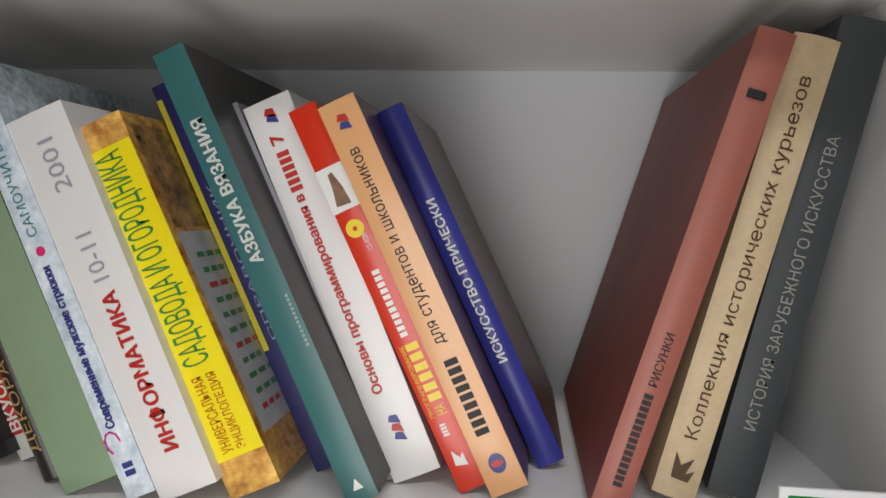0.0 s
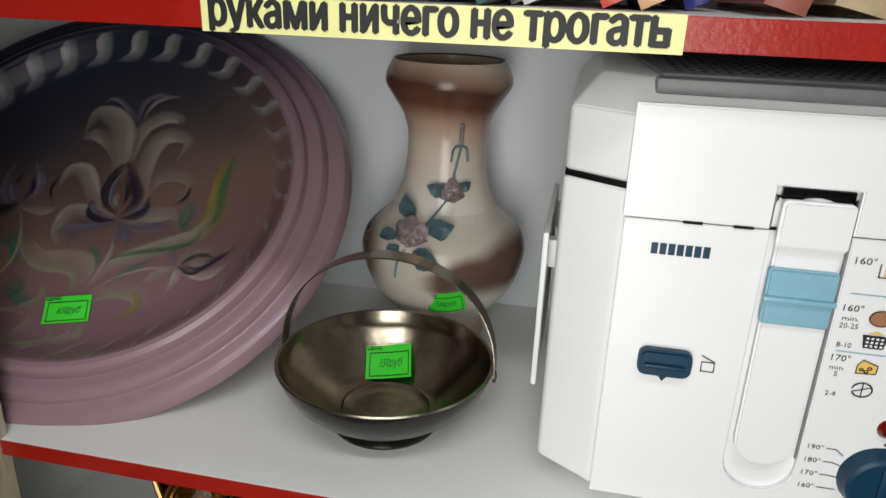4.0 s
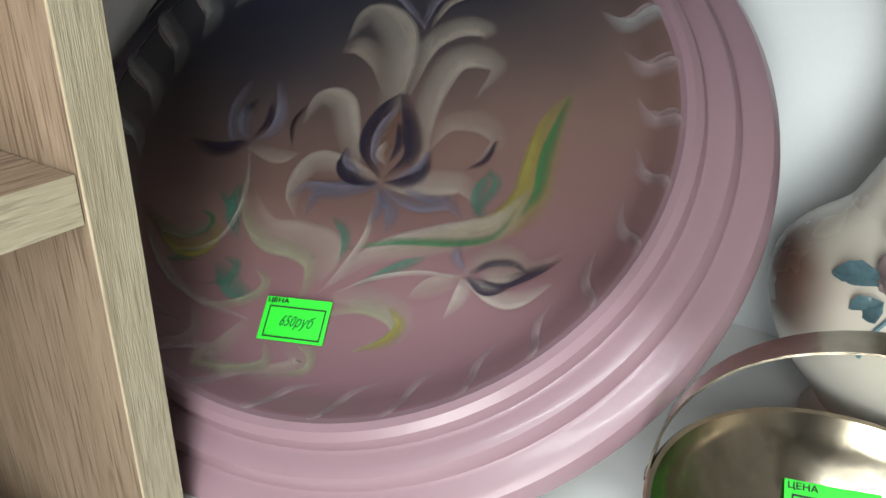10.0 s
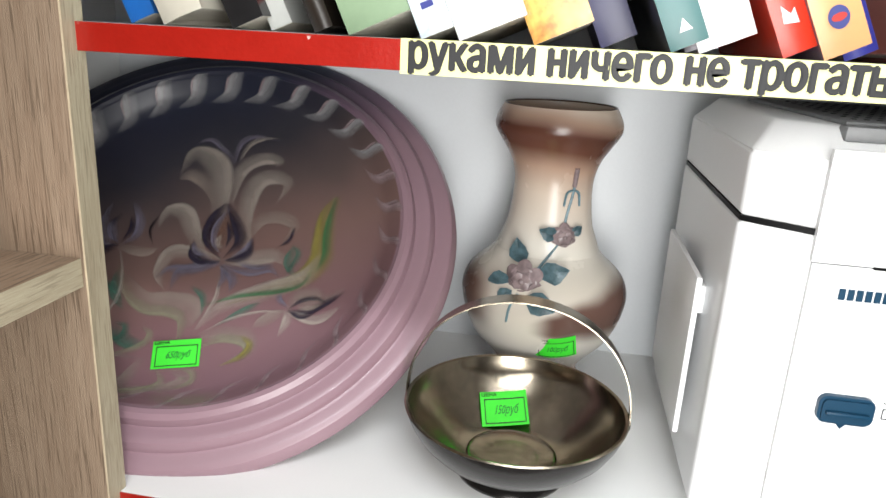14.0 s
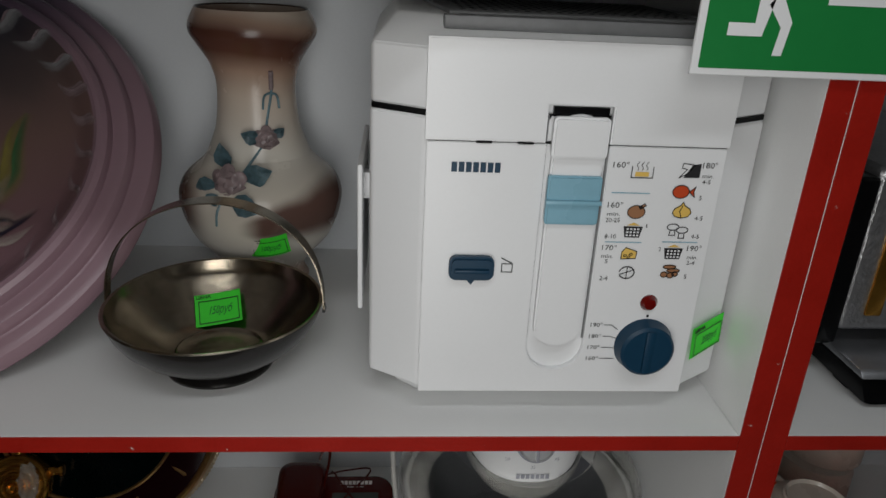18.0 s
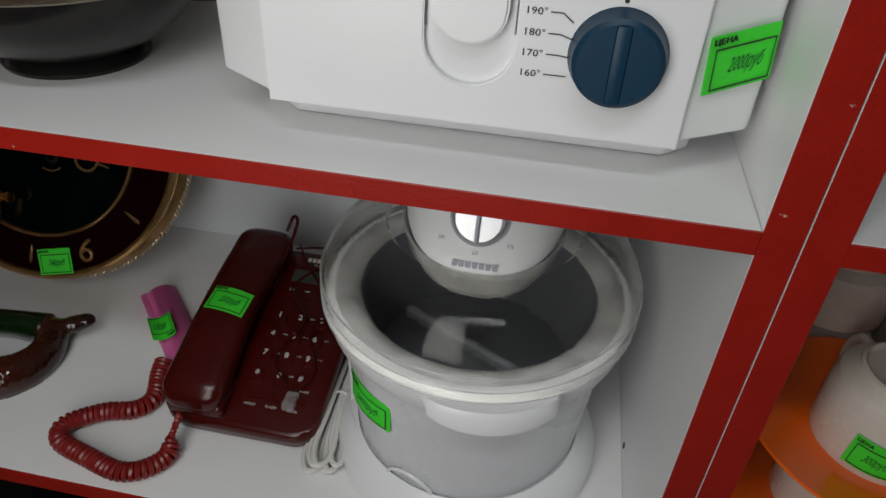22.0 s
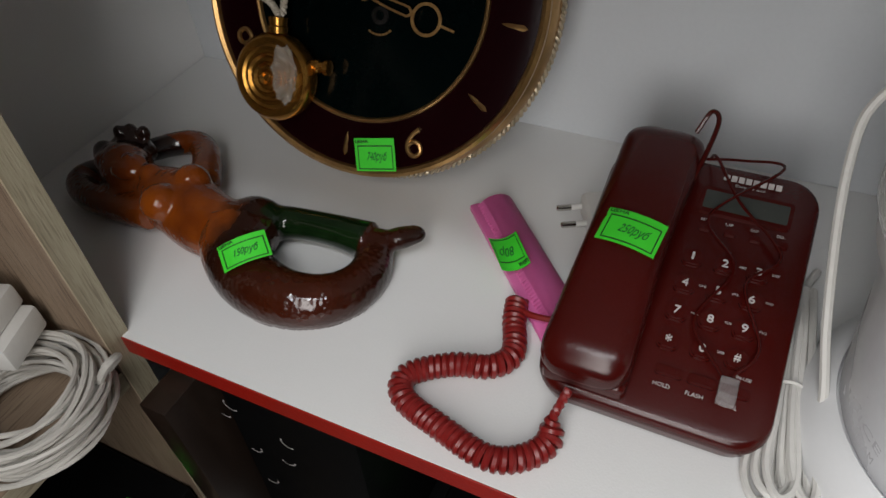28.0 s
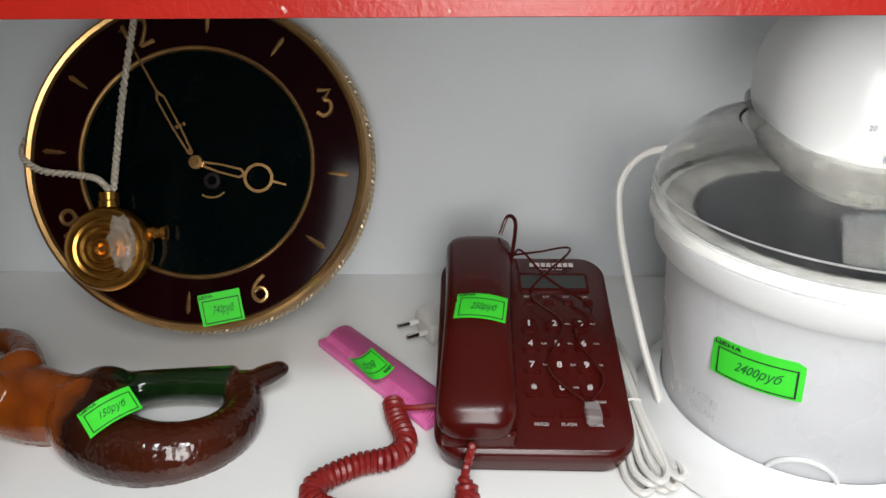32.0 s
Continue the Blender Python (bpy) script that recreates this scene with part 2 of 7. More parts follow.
BROWNWOOD = surf("brown_varnish", (0.016, 0.009, 0.006), 0.35, var=0.3, scale=18, stretch=(6, 6, 1))
# bucket grey lifted to include the pale veil of the lid's reflections
SMOKE = surf("dark_bucket", (0.095, 0.099, 0.110), 0.35, var=0.15)

# ---- helpers ----


def link_mesh(name, bm, material, smooth=True):
    bmesh.ops.recalc_face_normals(bm, faces=bm.faces)
    me = bpy.data.meshes.new(name)
    bm.to_mesh(me)
    bm.free()
    me.materials.append(material)
    if smooth:
        me.polygons.foreach_set("use_smooth", [True] * len(me.polygons))
        me.set_sharp_from_angle(angle=radians(32))
    return me


def part(name, bm, material, parent, label=""):
    """One mesh under a thing or a part; its geometry is given in the thing's own space."""
    ob = new(name, link_mesh(name, bm, material))
    ob.parent = parent
    return tagged(ob, label)


def thing(name, at, label, category, group="", kind=""):
    """An Empty at the base of a thing."""
    ob = new(name)
    ob.matrix_world = at if isinstance(at, Matrix) else Matrix.Translation(at)
    ob.empty_display_size = 0.02
    return tagged(ob, label, category, group, kind)


def solid(name, bm, material, label, category, kind="", group=""):
    return tagged(new(name, link_mesh(name, bm, material)), label, category, group, kind)


def box(x0, x1, y0, y1, z0, z1, bevel=0.0, seg=2, bm=None):
    out = bmesh.new()
    bmesh.ops.create_cube(out, size=1.0)
    for v in out.verts:
        v.co = (x0 + (v.co.x + 0.5) * (x1 - x0), y0 + (v.co.y + 0.5) * (y1 - y0), z0 + (v.co.z + 0.5) * (z1 - z0))
    if bevel:
        bmesh.ops.bevel(out, geom=out.edges[:], offset=bevel, segments=seg, affect="EDGES", profile=0.6)
    return merge(bm, out) if bm else out


def merge(bm, other):
    """Adds the other bmesh to bm."""
    me = bpy.data.meshes.new("temporary")
    other.to_mesh(me)
    other.free()
    bm.from_mesh(me)
    bpy.data.meshes.remove(me)
    return bm


def moved(bm, m):
    bmesh.ops.transform(bm, matrix=m, verts=bm.verts)
    return bm


def lathe(profile, seg=64, closed=False):
    """Turns (radius, height) pairs round z."""
    bm = bmesh.new()
    rings = []
    for r, z in profile:
        if r < 1e-6:
            rings.append([bm.verts.new((0, 0, z))])
        else:
            rings.append([bm.verts.new((r * math.cos(2 * math.pi * k / seg), r * math.sin(2 * math.pi * k / seg), z)) for k in range(seg)])
    pairs = list(zip(rings, rings[1:]))
    if closed:
        pairs.append((rings[-1], rings[0]))
    for a, b in pairs:
        for k in range(seg):
            j = (k + 1) % seg
            f = [a[k % len(a)], a[j % len(a)], b[j % len(b)], b[k % len(b)]]
            f = [v for n, v in enumerate(f) if v not in f[:n]]
            if len(f) > 2:
                bm.faces.new(f)
    return bm


def spline(points, steps=8):
    """A smooth line through the points."""
    p = [Vector(q) for q in points]
    p = [2 * p[0] - p[1]] + p + [2 * p[-1] - p[-2]]
    out = []
    for a, b, c, d in zip(p, p[1:], p[2:], p[3:]):
        for k in range(steps):
            t = k / steps
            out.append(0.5 * (2 * b + (c - a) * t + (2 * a - 5 * b + 4 * c - d) * t * t + (3 * b - a - 3 * c + d) * t**3))
    return out + [p[-2]]


def tube(points, radius, seg=10, bm=None, caps=True):
    """A round bar along the points; radius is a number or one number for each point."""
    bm = bm or bmesh.new()
    pts = [Vector(p) for p in points]
    up, rings = Vector((0.123, 0.31, 0.94)), []
    for k, p in enumerate(pts):
        ahead = (pts[min(k + 1, len(pts) - 1)] - pts[max(k - 1, 0)]).normalized()
        side = ahead.cross(up).normalized()
        up = side.cross(ahead).normalized()
        r = radius[k] if isinstance(radius, (list, tuple)) else radius
        rings.append([bm.verts.new(p + r * (math.cos(2 * math.pi * n / seg) * side + math.sin(2 * math.pi * n / seg) * up)) for n in range(seg)])
    for a, b in zip(rings, rings[1:]):
        for n in range(seg):
            bm.faces.new((a[n], a[(n + 1) % seg], b[(n + 1) % seg], b[n]))
    if caps:
        bm.faces.new(rings[0])
        bm.faces.new(rings[-1])
    return bm


def prism(poly, depth, m=Matrix(), bevel=0.0):
    """A plate cut to a 2D outline (x, z), its front at y = 0 and its back at y = depth, then moved by m."""
    bm = bmesh.new()
    f = bm.faces.new([bm.verts.new((x, 0, z)) for x, z in poly])
    got = bmesh.ops.extrude_face_region(bm, geom=[f])
    bmesh.ops.translate(bm, vec=(0, depth, 0), verts=[v for v in got["geom"] if isinstance(v, bmesh.types.BMVert)])
    if bevel:
        rim_edges = [e for e in bm.edges if abs(e.verts[0].co.y - e.verts[1].co.y) < 1e-7]
        bmesh.ops.bevel(bm, geom=rim_edges, offset=bevel, segments=2, affect="EDGES")
    return moved(bm, m)


def ellipse(cx, cz, rx, rz, seg=28, a0=0.0, a1=360.0):
    n = seg if a1 - a0 >= 360 else seg + 1
    return [(cx + rx * math.cos(radians(a0 + (a1 - a0) * k / seg)), cz + rz * math.sin(radians(a0 + (a1 - a0) * k / seg))) for k in range(n)]


def rounded(x0, x1, z0, z1, r, seg=5):
    out = []
    for cx, cz, a in ((x1 - r, z1 - r, 0), (x0 + r, z1 - r, 90), (x0 + r, z0 + r, 180), (x1 - r, z0 + r, 270)):
        out += [(cx + r * math.cos(radians(a + 90 * k / seg)), cz + r * math.sin(radians(a + 90 * k / seg))) for k in range(seg + 1)]
    return out


def loop_line(pts, width, depth=0.0003, closed=True):
    """A drawn line of even width along 2D points (x, z)."""
    bm = bmesh.new()
    n = len(pts)
    for k in range(n if closed else n - 1):
        (x0, z0), (x1, z1) = pts[k], pts[(k + 1) % n]
        d = Vector((x1 - x0, 0, z1 - z0))
        if d.length < 1e-7:
            continue
        e = d.normalized() * width * 0.35
        s = Vector((-d.z, 0, d.x)).normalized() * width / 2
        a, b = Vector((x0, 0, z0)) - e, Vector((x1, 0, z1)) + e
        bm.faces.new([bm.verts.new(v) for v in (a + s, a - s, b - s, b + s)])
    for v in bm.verts:
        v.co.y = -depth
    return bm


def crossbars(me, words):
    """The built-in font fills its small н and ь badly: both are rebuilt on the stems of a п."""
    bm = bmesh.new()
    bm.from_mesh(me)
    bmesh.ops.remove_doubles(bm, verts=bm.verts, dist=1e-6)
    left, islands = set(bm.verts), []
    while left:
        stack, got = [left.pop()], []
        while stack:
            v = stack.pop()
            got.append(v)
            for e in v.link_edges:
                o = e.other_vert(v)
                if o in left:
                    left.remove(o)
                    stack.append(o)
        islands.append(got)
    eight = sorted((g_ for g_ in islands if len(g_) == 8), key=lambda g_: min(v.co.x for v in g_))
    wanted = [ch for ch in words if ch in "птПТнь"]
    if len(eight) == len(wanted):
        for g_, ch in zip(eight, wanted):
            if ch not in "нь":
                continue
            xs, ys = sorted(v.co.x for v in g_), sorted(v.co.y for v in g_)
            a, b, w = xs[0], xs[-1], xs[2] - xs[0]
            t = ys[-1] - ys[4]
            m_ = ys[0] + (ys[-1] - ys[0]) * 0.53
            bmesh.ops.delete(bm, geom=g_, context="VERTS")
            bits = [(a, a + w, ys[0], ys[-1]), (a + w, b - w, m_ - t / 2, m_ + t / 2), (b - w, b, ys[0], ys[-1] if ch == "н" else m_ + t / 2)]
            for x0, x1, y0, y1 in bits + ([(a + w, b - w, ys[0], ys[0] + t)] if ch == "ь" else []):
                bm.faces.new([bm.verts.new((x, y, 0)) for x, y in ((x0, y0), (x1, y0), (x1, y1), (x0, y1))])
    bm.to_mesh(me)
    bm.free()


def letters(words, x0, x1, z0, z1, m, material, parent, name="lettering", shear=0.0, bold=0.0, foot=0.0):
    """Words laid into the box x0..x1, z0..z1 of the plane y = 0, facing -y, then moved by m."""
    cu = bpy.data.curves.new(name, "FONT")
    cu.body, cu.shear, cu.resolution_u, cu.align_x = words.replace("н", "п").replace("ь", "п"), shear, 2, "LEFT"
    tmp = bpy.data.objects.new(name, cu)
    scene.collection.objects.link(tmp)
    bpy.context.view_layer.update()
    me = bpy.data.meshes.new_from_object(tmp.evaluated_get(bpy.context.evaluated_depsgraph_get()))
    bpy.data.objects.remove(tmp)
    bpy.data.curves.remove(cu)
    if "н" in words or "ь" in words:
        crossbars(me, words)
    co = np.empty(len(me.vertices) * 3)
    me.vertices.foreach_get("co", co)
    co = co.reshape(-1, 3)
    lo, hi = co.min(0), co.max(0)
    out = np.zeros_like(co)
    out[:, 0] = x0 + (co[:, 0] - lo[0]) / (hi[0] - lo[0]) * (x1 - x0)
    out[:, 2] = z0 + (co[:, 1] - lo[1]) / (hi[1] - lo[1]) * (z1 - z0)
    if foot:
        # descenders squeezed into the lowest part of the box, as in a tall condensed face
        base = (0.0 - lo[1]) / (hi[1] - lo[1])
        v = (co[:, 1] - lo[1]) / (hi[1] - lo[1])
        out[:, 2] = z0 + (z1 - z0) * np.where(v < base, v / base * foot, foot + (v - base) / (1 - base) * (1 - foot))
    me.vertices.foreach_set("co", out.ravel())
    if bold > 0:
        fat, step = bmesh.new(), bold * (z1 - z0)
        for n_, (dx, dz) in enumerate(((-1, 0), (1, 0), (0, 0.6), (0, -0.6), (0, 0))):
            one = bmesh.new()
            one.from_mesh(me)
            merge(fat, moved(one, Matrix.Translation((dx * step, -0.00012 * n_, dz * step))))
        fat.to_mesh(me)
        fat.free()
    me.transform(m)
    me.materials.clear()
    me.materials.append(material)
    ob = new(name, me)
    ob.parent = parent
    return ob


def bars(x0, x1, z0, z1, n, m, material, parent, name="printed_bar", gap=0.3):
    """A row of plain bars in place of writing, each a part."""
    w = (x1 - x0) / n
    for k in range(n):
        bm = bmesh.new()
        bm.faces.new([bm.verts.new(v) for v in ((x0 + k * w, 0, z0), (x0 + (k + 1 - gap) * w, 0, z0), (x0 + (k + 1 - gap) * w, 0, z1), (x0 + k * w, 0, z1))])
        ob = part(name, moved(bm, m), material, parent)
    return ob


def flat(poly, m, material, parent, name, lift=0.0):
    """A printed or inlaid flat shape given as a 2D outline (x, z)."""
    bm = bmesh.new()
    bm.faces.new([bm.verts.new((x, -lift, z)) for x, z in poly])
    return part(name, moved(bm, m), material, parent)


def frame_of(tl, tr, bl):
    """A pose whose x runs from tl to tr, z from bl to tl, and y away from the viewer; with the width and height."""
    tl, tr, bl = Vector(tl), Vector(tr), Vector(bl)
    x = (tr - tl).normalized()
    z = (tl - bl) - (tl - bl).dot(x) * x
    h = z.length
    z.normalize()
    y = z.cross(x)
    m = Matrix.Identity(4)
    for k in range(3):
        m[k][0], m[k][1], m[k][2], m[k][3] = x[k], y[k], z[k], bl[k]
    m.translation = tl - z * h
    return m, (tr - tl).length, h


def price_tag(tl, tr, bl, price, on, bend=0.0):
    """A green price sticker with its printed heading, border and handwritten price."""
    m, w, h = frame_of(tl, tr, bl)
    t = thing("price_tag", m, f"small bright green paper price tag stuck on {on}", "price tag", "price tags")

    def curl(ob):
        for v in ob.data.vertices:
            v.co.y += bend * ((v.co.x / w - 0.5) * 2) ** 2
        return ob

    bm = bmesh.new()
    cols = [[bm.verts.new((w * k / 12, y, z)) for y, z in ((0, 0), (0, h), (0.0003, h), (0.0003, 0))] for k in range(13)]
    for a, b in zip(cols, cols[1:]):
        for j in range(4):
            bm.faces.new((a[j], b[j], b[(j + 1) % 4], a[(j + 1) % 4]))
    bm.faces.new(cols[0])
    bm.faces.new(cols[-1])
    paper = curl(part("paper", bm, TAG, t))
    for p in paper.data.polygons:
        p.use_smooth = False
    up = Matrix.Translation((0, -0.0007, 0))
    curl(letters("ЦЕНА", w * 0.04, w * 0.36, h * 0.84, h * 0.96, up, INK, t, "heading", bold=0.02))
    ring = bmesh.new()
    for a, b, c, d in ((0.08, 0.95, 0.755, 0.785), (0.08, 0.95, 0.06, 0.09), (0.08, 0.098, 0.06, 0.785), (0.932, 0.95, 0.06, 0.785)):
        n = 10 if b - a > 0.5 else 1
        for k in range(n):
            xa, xb = a + (b - a) * k / n, a + (b - a) * (k + 1) / n
            ring.faces.new([ring.verts.new((w * x, 0, h * z)) for x, z in ((xa, c), (xb, c), (xb, d), (xa, d))])
    curl(part("printed_border", moved(ring, up), INK, t))
    curl(letters(price, w * 0.30, w * 0.82, h * 0.26, h * 0.60, up, surf_pen, t, "handwritten_price", shear=0.45))
    return t


surf_pen = surf("pen_ink", (0.008, 0.10, 0.03), 0.6)

# ---- the room: unseen floor, ceiling and walls added for grey reflections ----
solid("floor", box(-2.6, 2.6, -3.2, 0.5, -0.05, 0.0), FLOOR, "grey unseen floor added for reflections", "floor", "structure")
solid("ceiling", box(-2.6, 2.6, -3.2, 0.5, 2.75, 2.8), WALL, "plain unseen ceiling added for reflections", "ceiling", "structure")
solid("wall_north", box(-2.6, 2.6, 0.36, 0.46, 0, 2.75), WALL, "plain wall behind the shelving", "wall", "structure")
solid("wall_south", box(-2.6, 2.6, -3.3, -3.2, 0, 2.75), WALL, "plain unseen wall behind the visitor, added for reflections", "wall", "structure")
solid("wall_west", box(-2.7, -2.6, -3.2, 0.36, 0, 2.75), WALL, "plain unseen side wall added for reflections", "wall", "structure")
solid("wall_east", box(2.6, 2.7, -3.2, 0.36, 0, 2.75), WALL, "plain unseen side wall added for reflections", "wall", "structure")

# ---- shelving ----


def shelving(x0, x1, tops, label):
    """A white open unit; x0..x1 is its inner width, tops the heights of its boards."""
    u = thing("shelving_unit", (0, 0, 0), label, "shelving unit", "white shelving units")
    for a, b in ((x0 - 0.0175, x0), (x1, x1 + 0.0175)):
        side = part("side_panel", box(a, b, 0, 0.336, 0, 1.95, 0.0003, 1), WHITE, u)
        part("edge_band", box(a, b, -0.0012, -0.0001, 0, 1.95, 0.0003, 1), RED, side, "glossy red plastic edge band")
    part("back_panel", box(x0 - 0.0175, x1 + 0.0175, 0.3361, 0.340, 0.0, 1.95), WHITE_BACK, u)
    for z in tops:
        thick = 0.0125 if z == 0.90 else 0.016
        s = part("shelf", box(x0 + 0.0002, x1 - 0.0002, 0, 0.3358, z - thick, z, 0.0003, 1), WHITE, u)
        part("edge_band", box(x0 + 0.0002, x1 - 0.0002, -0.0012, -0.0001, z - thick, z, 0.0003, 1), RED, s, "glossy red plastic edge band")
    return u


shelving(-0.641, 0.212, (0.10, 0.27, 0.593, 0.90, 1.21, 1.546, 1.95), "white laminate shelving unit with red front edges, full of goods")
shelving(0.2480, 1.05, (0.10, 0.27, 0.593, 0.90, 1.21, 1.546, 1.95), "white laminate shelving unit with red front edges beside the first")

oakunit = thing("oak_shelf_unit", (0, 0, 0), "pale oak laminate shelf unit standing across the white shelving", "shelf unit")
for y0, y1 in ((-0.012, 0.006), (-0.86, -0.842)):
    panel = part("side_panel", box(-0.76, -0.4392, y0, y1, 0, 1.95, 0.0003, 1), OAK_V, oakunit)
    part("edge_band", box(-0.4391, -0.4386, y0 + 0.0002, y1, 0, 1.95), OAK_EDGE_V, panel, "paler oak edge band")
    part("band_seam", box(-0.4394, -0.4384, y0 - 0.0005, y0 + 0.0001, 0.001, 1.949), OAK_SEAM, panel, "thin pale line along the band")
part("back_panel", box(-0.764, -0.7605, -0.86, 0.006, 0, 1.95), OAK_V, oakunit)
for z in (0.10, 0.352, 0.566, 0.812, 1.073, 1.36, 1.64, 1.95):
    board = part("shelf", box(-0.76, -0.4417, -0.8418, -0.0126, z - 0.018, z, 0.0003, 1), OAK_H, oakunit)
    part("edge_band", box(-0.4416, -0.4411, -0.8417, -0.0127, z - 0.018, z), OAK_EDGE_H, board, "paler oak edge band")

# ---- top shelf: books ----
BOOK_MATS = {}


def paint(colour, rough=0.35, var=0.06, tint=None, scale=25.0):
    key = (tuple(colour), rough, var, tint, scale)
    if key not in BOOK_MATS:
        BOOK_MATS[key] = surf("printed_cover", colour, rough, var=var, scale=scale, bump=0.05, tint=tint)
    return BOOK_MATS[key]


def book(x, y, lean, w, h, depth, spine, label, cover=None, hard=False, pages=True):
    """A book whose foot stands at x on the top shelf, leaning by degrees (plus: to +x). Returns the thing; local x is thickness."""
    a = radians(lean)
    m = Matrix.Translation((x, y, 1.2103)) @ Matrix.Rotation(a, 4, "Y")
    if lean > 0:
        m = m @ Matrix.Translation((-w, 0, 0))
    b = thing("book", m, label, "book", "books on the top shelf")
    t = 0.0024 if hard else 0.0008
    over = 0.003 if hard else 0.0
    sp = bmesh.new()
    cols = []
    for k in range(9):
        u = k / 8
        bulge = -(0.0028 if hard else 0.0007) * (1 - (2 * u - 1) ** 2)
        cols.append([sp.verts.new((u * w, bulge + d, z)) for d, z in ((0, 0), (0, h), (t, h), (t, 0))])
    for p, q in zip(cols, cols[1:]):
        for n in range(4):
            sp.faces.new((p[n], p[(n + 1) % 4], q[(n + 1) % 4], q[n]))
    sp.faces.new(cols[0])
    sp.faces.new(cols[-1])
    part("spine", sp, spine, b)
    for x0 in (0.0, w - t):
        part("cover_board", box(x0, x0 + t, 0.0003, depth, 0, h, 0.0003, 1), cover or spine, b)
    part("page_block", box(t + 0.0001, w - t - 0.0001, 0.0026, depth - over, over, h - over), PAPER, b)
    return b


def spine_words(b, words, w, z0, z1, x0, x1, material, lift=0.0012, **kw):
    """Words running up the spine between heights z0..z1, their feet at x1 and heads at x0."""
    m = Matrix(((0, 0, -1, x1), (0, 1, 0, -lift), (1, 0, 0, z0), (0, 0, 0, 1)))
    return letters(words, 0, z1 - z0, 0, x1 - x0, m, material, b, "title", **kw)


def spine_patch(b, x0, x1, z0, z1, material, lift=0.0009, name="printed_patch"):
    return flat([(x0, z0), (x1, z0), (x1, z1), (x0, z1)], Matrix.Translation((0, -lift, 0)), material, b, name)


def spine_bars(b, w, z0, z1, n, x0, x1, material, lift=0.0012):
    m = Matrix(((0, 0, -1, x1), (0, 1, 0, -lift), (1, 0, 0, z0), (0, 0, 0, 1)))
    return bars(0, z1 - z0, 0, x1 - x0, n, m, material, b)


RED_T, WHITE_T = paint((0.5, 0.03, 0.02)), paint((0.75, 0.75, 0.72))
GREEN_T, BLUE_T, GOLD_T = paint((0.03, 0.22, 0.05)), paint((0.04, 0.05, 0.22)), paint((0.36, 0.24, 0.09))
GREY_T, TEAL_T, YEL = paint((0.32, 0.33, 0.38)), paint((0.06, 0.22, 0.25)), paint((0.82, 0.68, 0.01))

b = book(-0.440, 0.055, -23, 0.018, 0.225, 0.15, paint((0.02, 0.16, 0.55)), "thin glossy blue paperback leaning among other books")
b = book(-0.4085, 0.04, -23.5, 0.0275, 0.238, 0.16, paint((0.60, 0.56, 0.47)), "thick beige schoolbook with a worn pale spine", hard=True)
spine_words(b, "БИОЛОГИЯ", 0.0275, 0.03, 0.14, 0.006, 0.020, paint((0.18, 0.25, 0.33)), 0.0034)
b = book(-0.3695, 0.052, -24, 0.0215, 0.24, 0.16, paint((0.012, 0.011, 0.012)), "glossy black paperback with a small red imprint")
spine_bars(b, 0.0215, 0.020, 0.036, 1, 0.005, 0.011, RED_T)
spine_bars(b, 0.0215, 0.018, 0.038, 4, 0.012, 0.016, WHITE_T)
spine_words(b, "Цветы", 0.0215, 0.085, 0.128, 0.006, 0.014, paint((0.55, 0.52, 0.47)), shear=0.3)
flat(ellipse(0.011, 0.152, 0.006, 0.010), Matrix.Translation((0, -0.0012, 0)), paint((0.55, 0.30, 0.2), var=0.4, scale=300), b, "printed_picture")
spine_bars(b, 0.0215, 0.172, 0.198, 5, 0.008, 0.014, GREY_T)
b = book(-0.3500, 0.066, -24, 0.0145, 0.235, 0.15, paint((0.66, 0.67, 0.64)), "slim white cookbook with red and green spine panels")
spine_patch(b, 0.002, 0.0125, 0.018, 0.083, RED_T)
spine_words(b, "ВКУСНАЯ", 0.0145, 0.021, 0.080, 0.003, 0.0115, WHITE_T, bold=0.045)
spine_words(b, "ЗДОРОВОЕ ПИТАНИЕ", 0.0145, 0.088, 0.192, 0.005, 0.0112, paint((0.02, 0.22, 0.15)), bold=0.045)
spine_patch(b, 0.002, 0.0125, 0.196, 0.23, RED_T)
spine_words(b, "КНИГА", 0.0145, 0.198, 0.229, 0.003, 0.0115, WHITE_T, bold=0.045)
b = book(-0.3105, 0.036, -23.5, 0.0118, 0.25, 0.16, paint((0.022, 0.016, 0.012)), "slim black hardback with faded gold spine lettering", hard=True)
spine_words(b, "ДЕКОРАТИВНЫЕ РАСТЕНИЯ", 0.0118, 0.02, 0.235, 0.0022, 0.0098, GOLD_T, 0.0034)
b = book(-0.2850, 0.02, -24, 0.0375, 0.245, 0.165, paint((0.21, 0.30, 0.185), 0.55), "plain sage green paperback with a creased spine")
spine_bars(b, 0.0375, 0.19, 0.225, 4, 0.012, 0.026, INK)
b = book(-0.2435, 0.019, -23.6, 0.019, 0.283, 0.17, paint((0.47, 0.58, 0.68), 0.3, 0.25, (0.68, 0.74, 0.78), 60), "pale blue mottled paperback on haircuts", cover=paint((0.05, 0.08, 0.11), 0.3, 0.5, (0.42, 0.50, 0.54), 35))
spine_words(b, "Современные мужские стрижки", 0.019, 0.045, 0.150, 0.006, 0.0135, BLUE_T, bold=0.055)
spine_words(b, "САМОУЧИТЕЛЬ", 0.019, 0.170, 0.242, 0.006, 0.0125, TEAL_T)
flat(ellipse(0.010, 0.160, 0.003, 0.003), Matrix.Translation((0, -0.0012, 0)), paint((0.65, 0.03, 0.16)), b, "printed_dot")
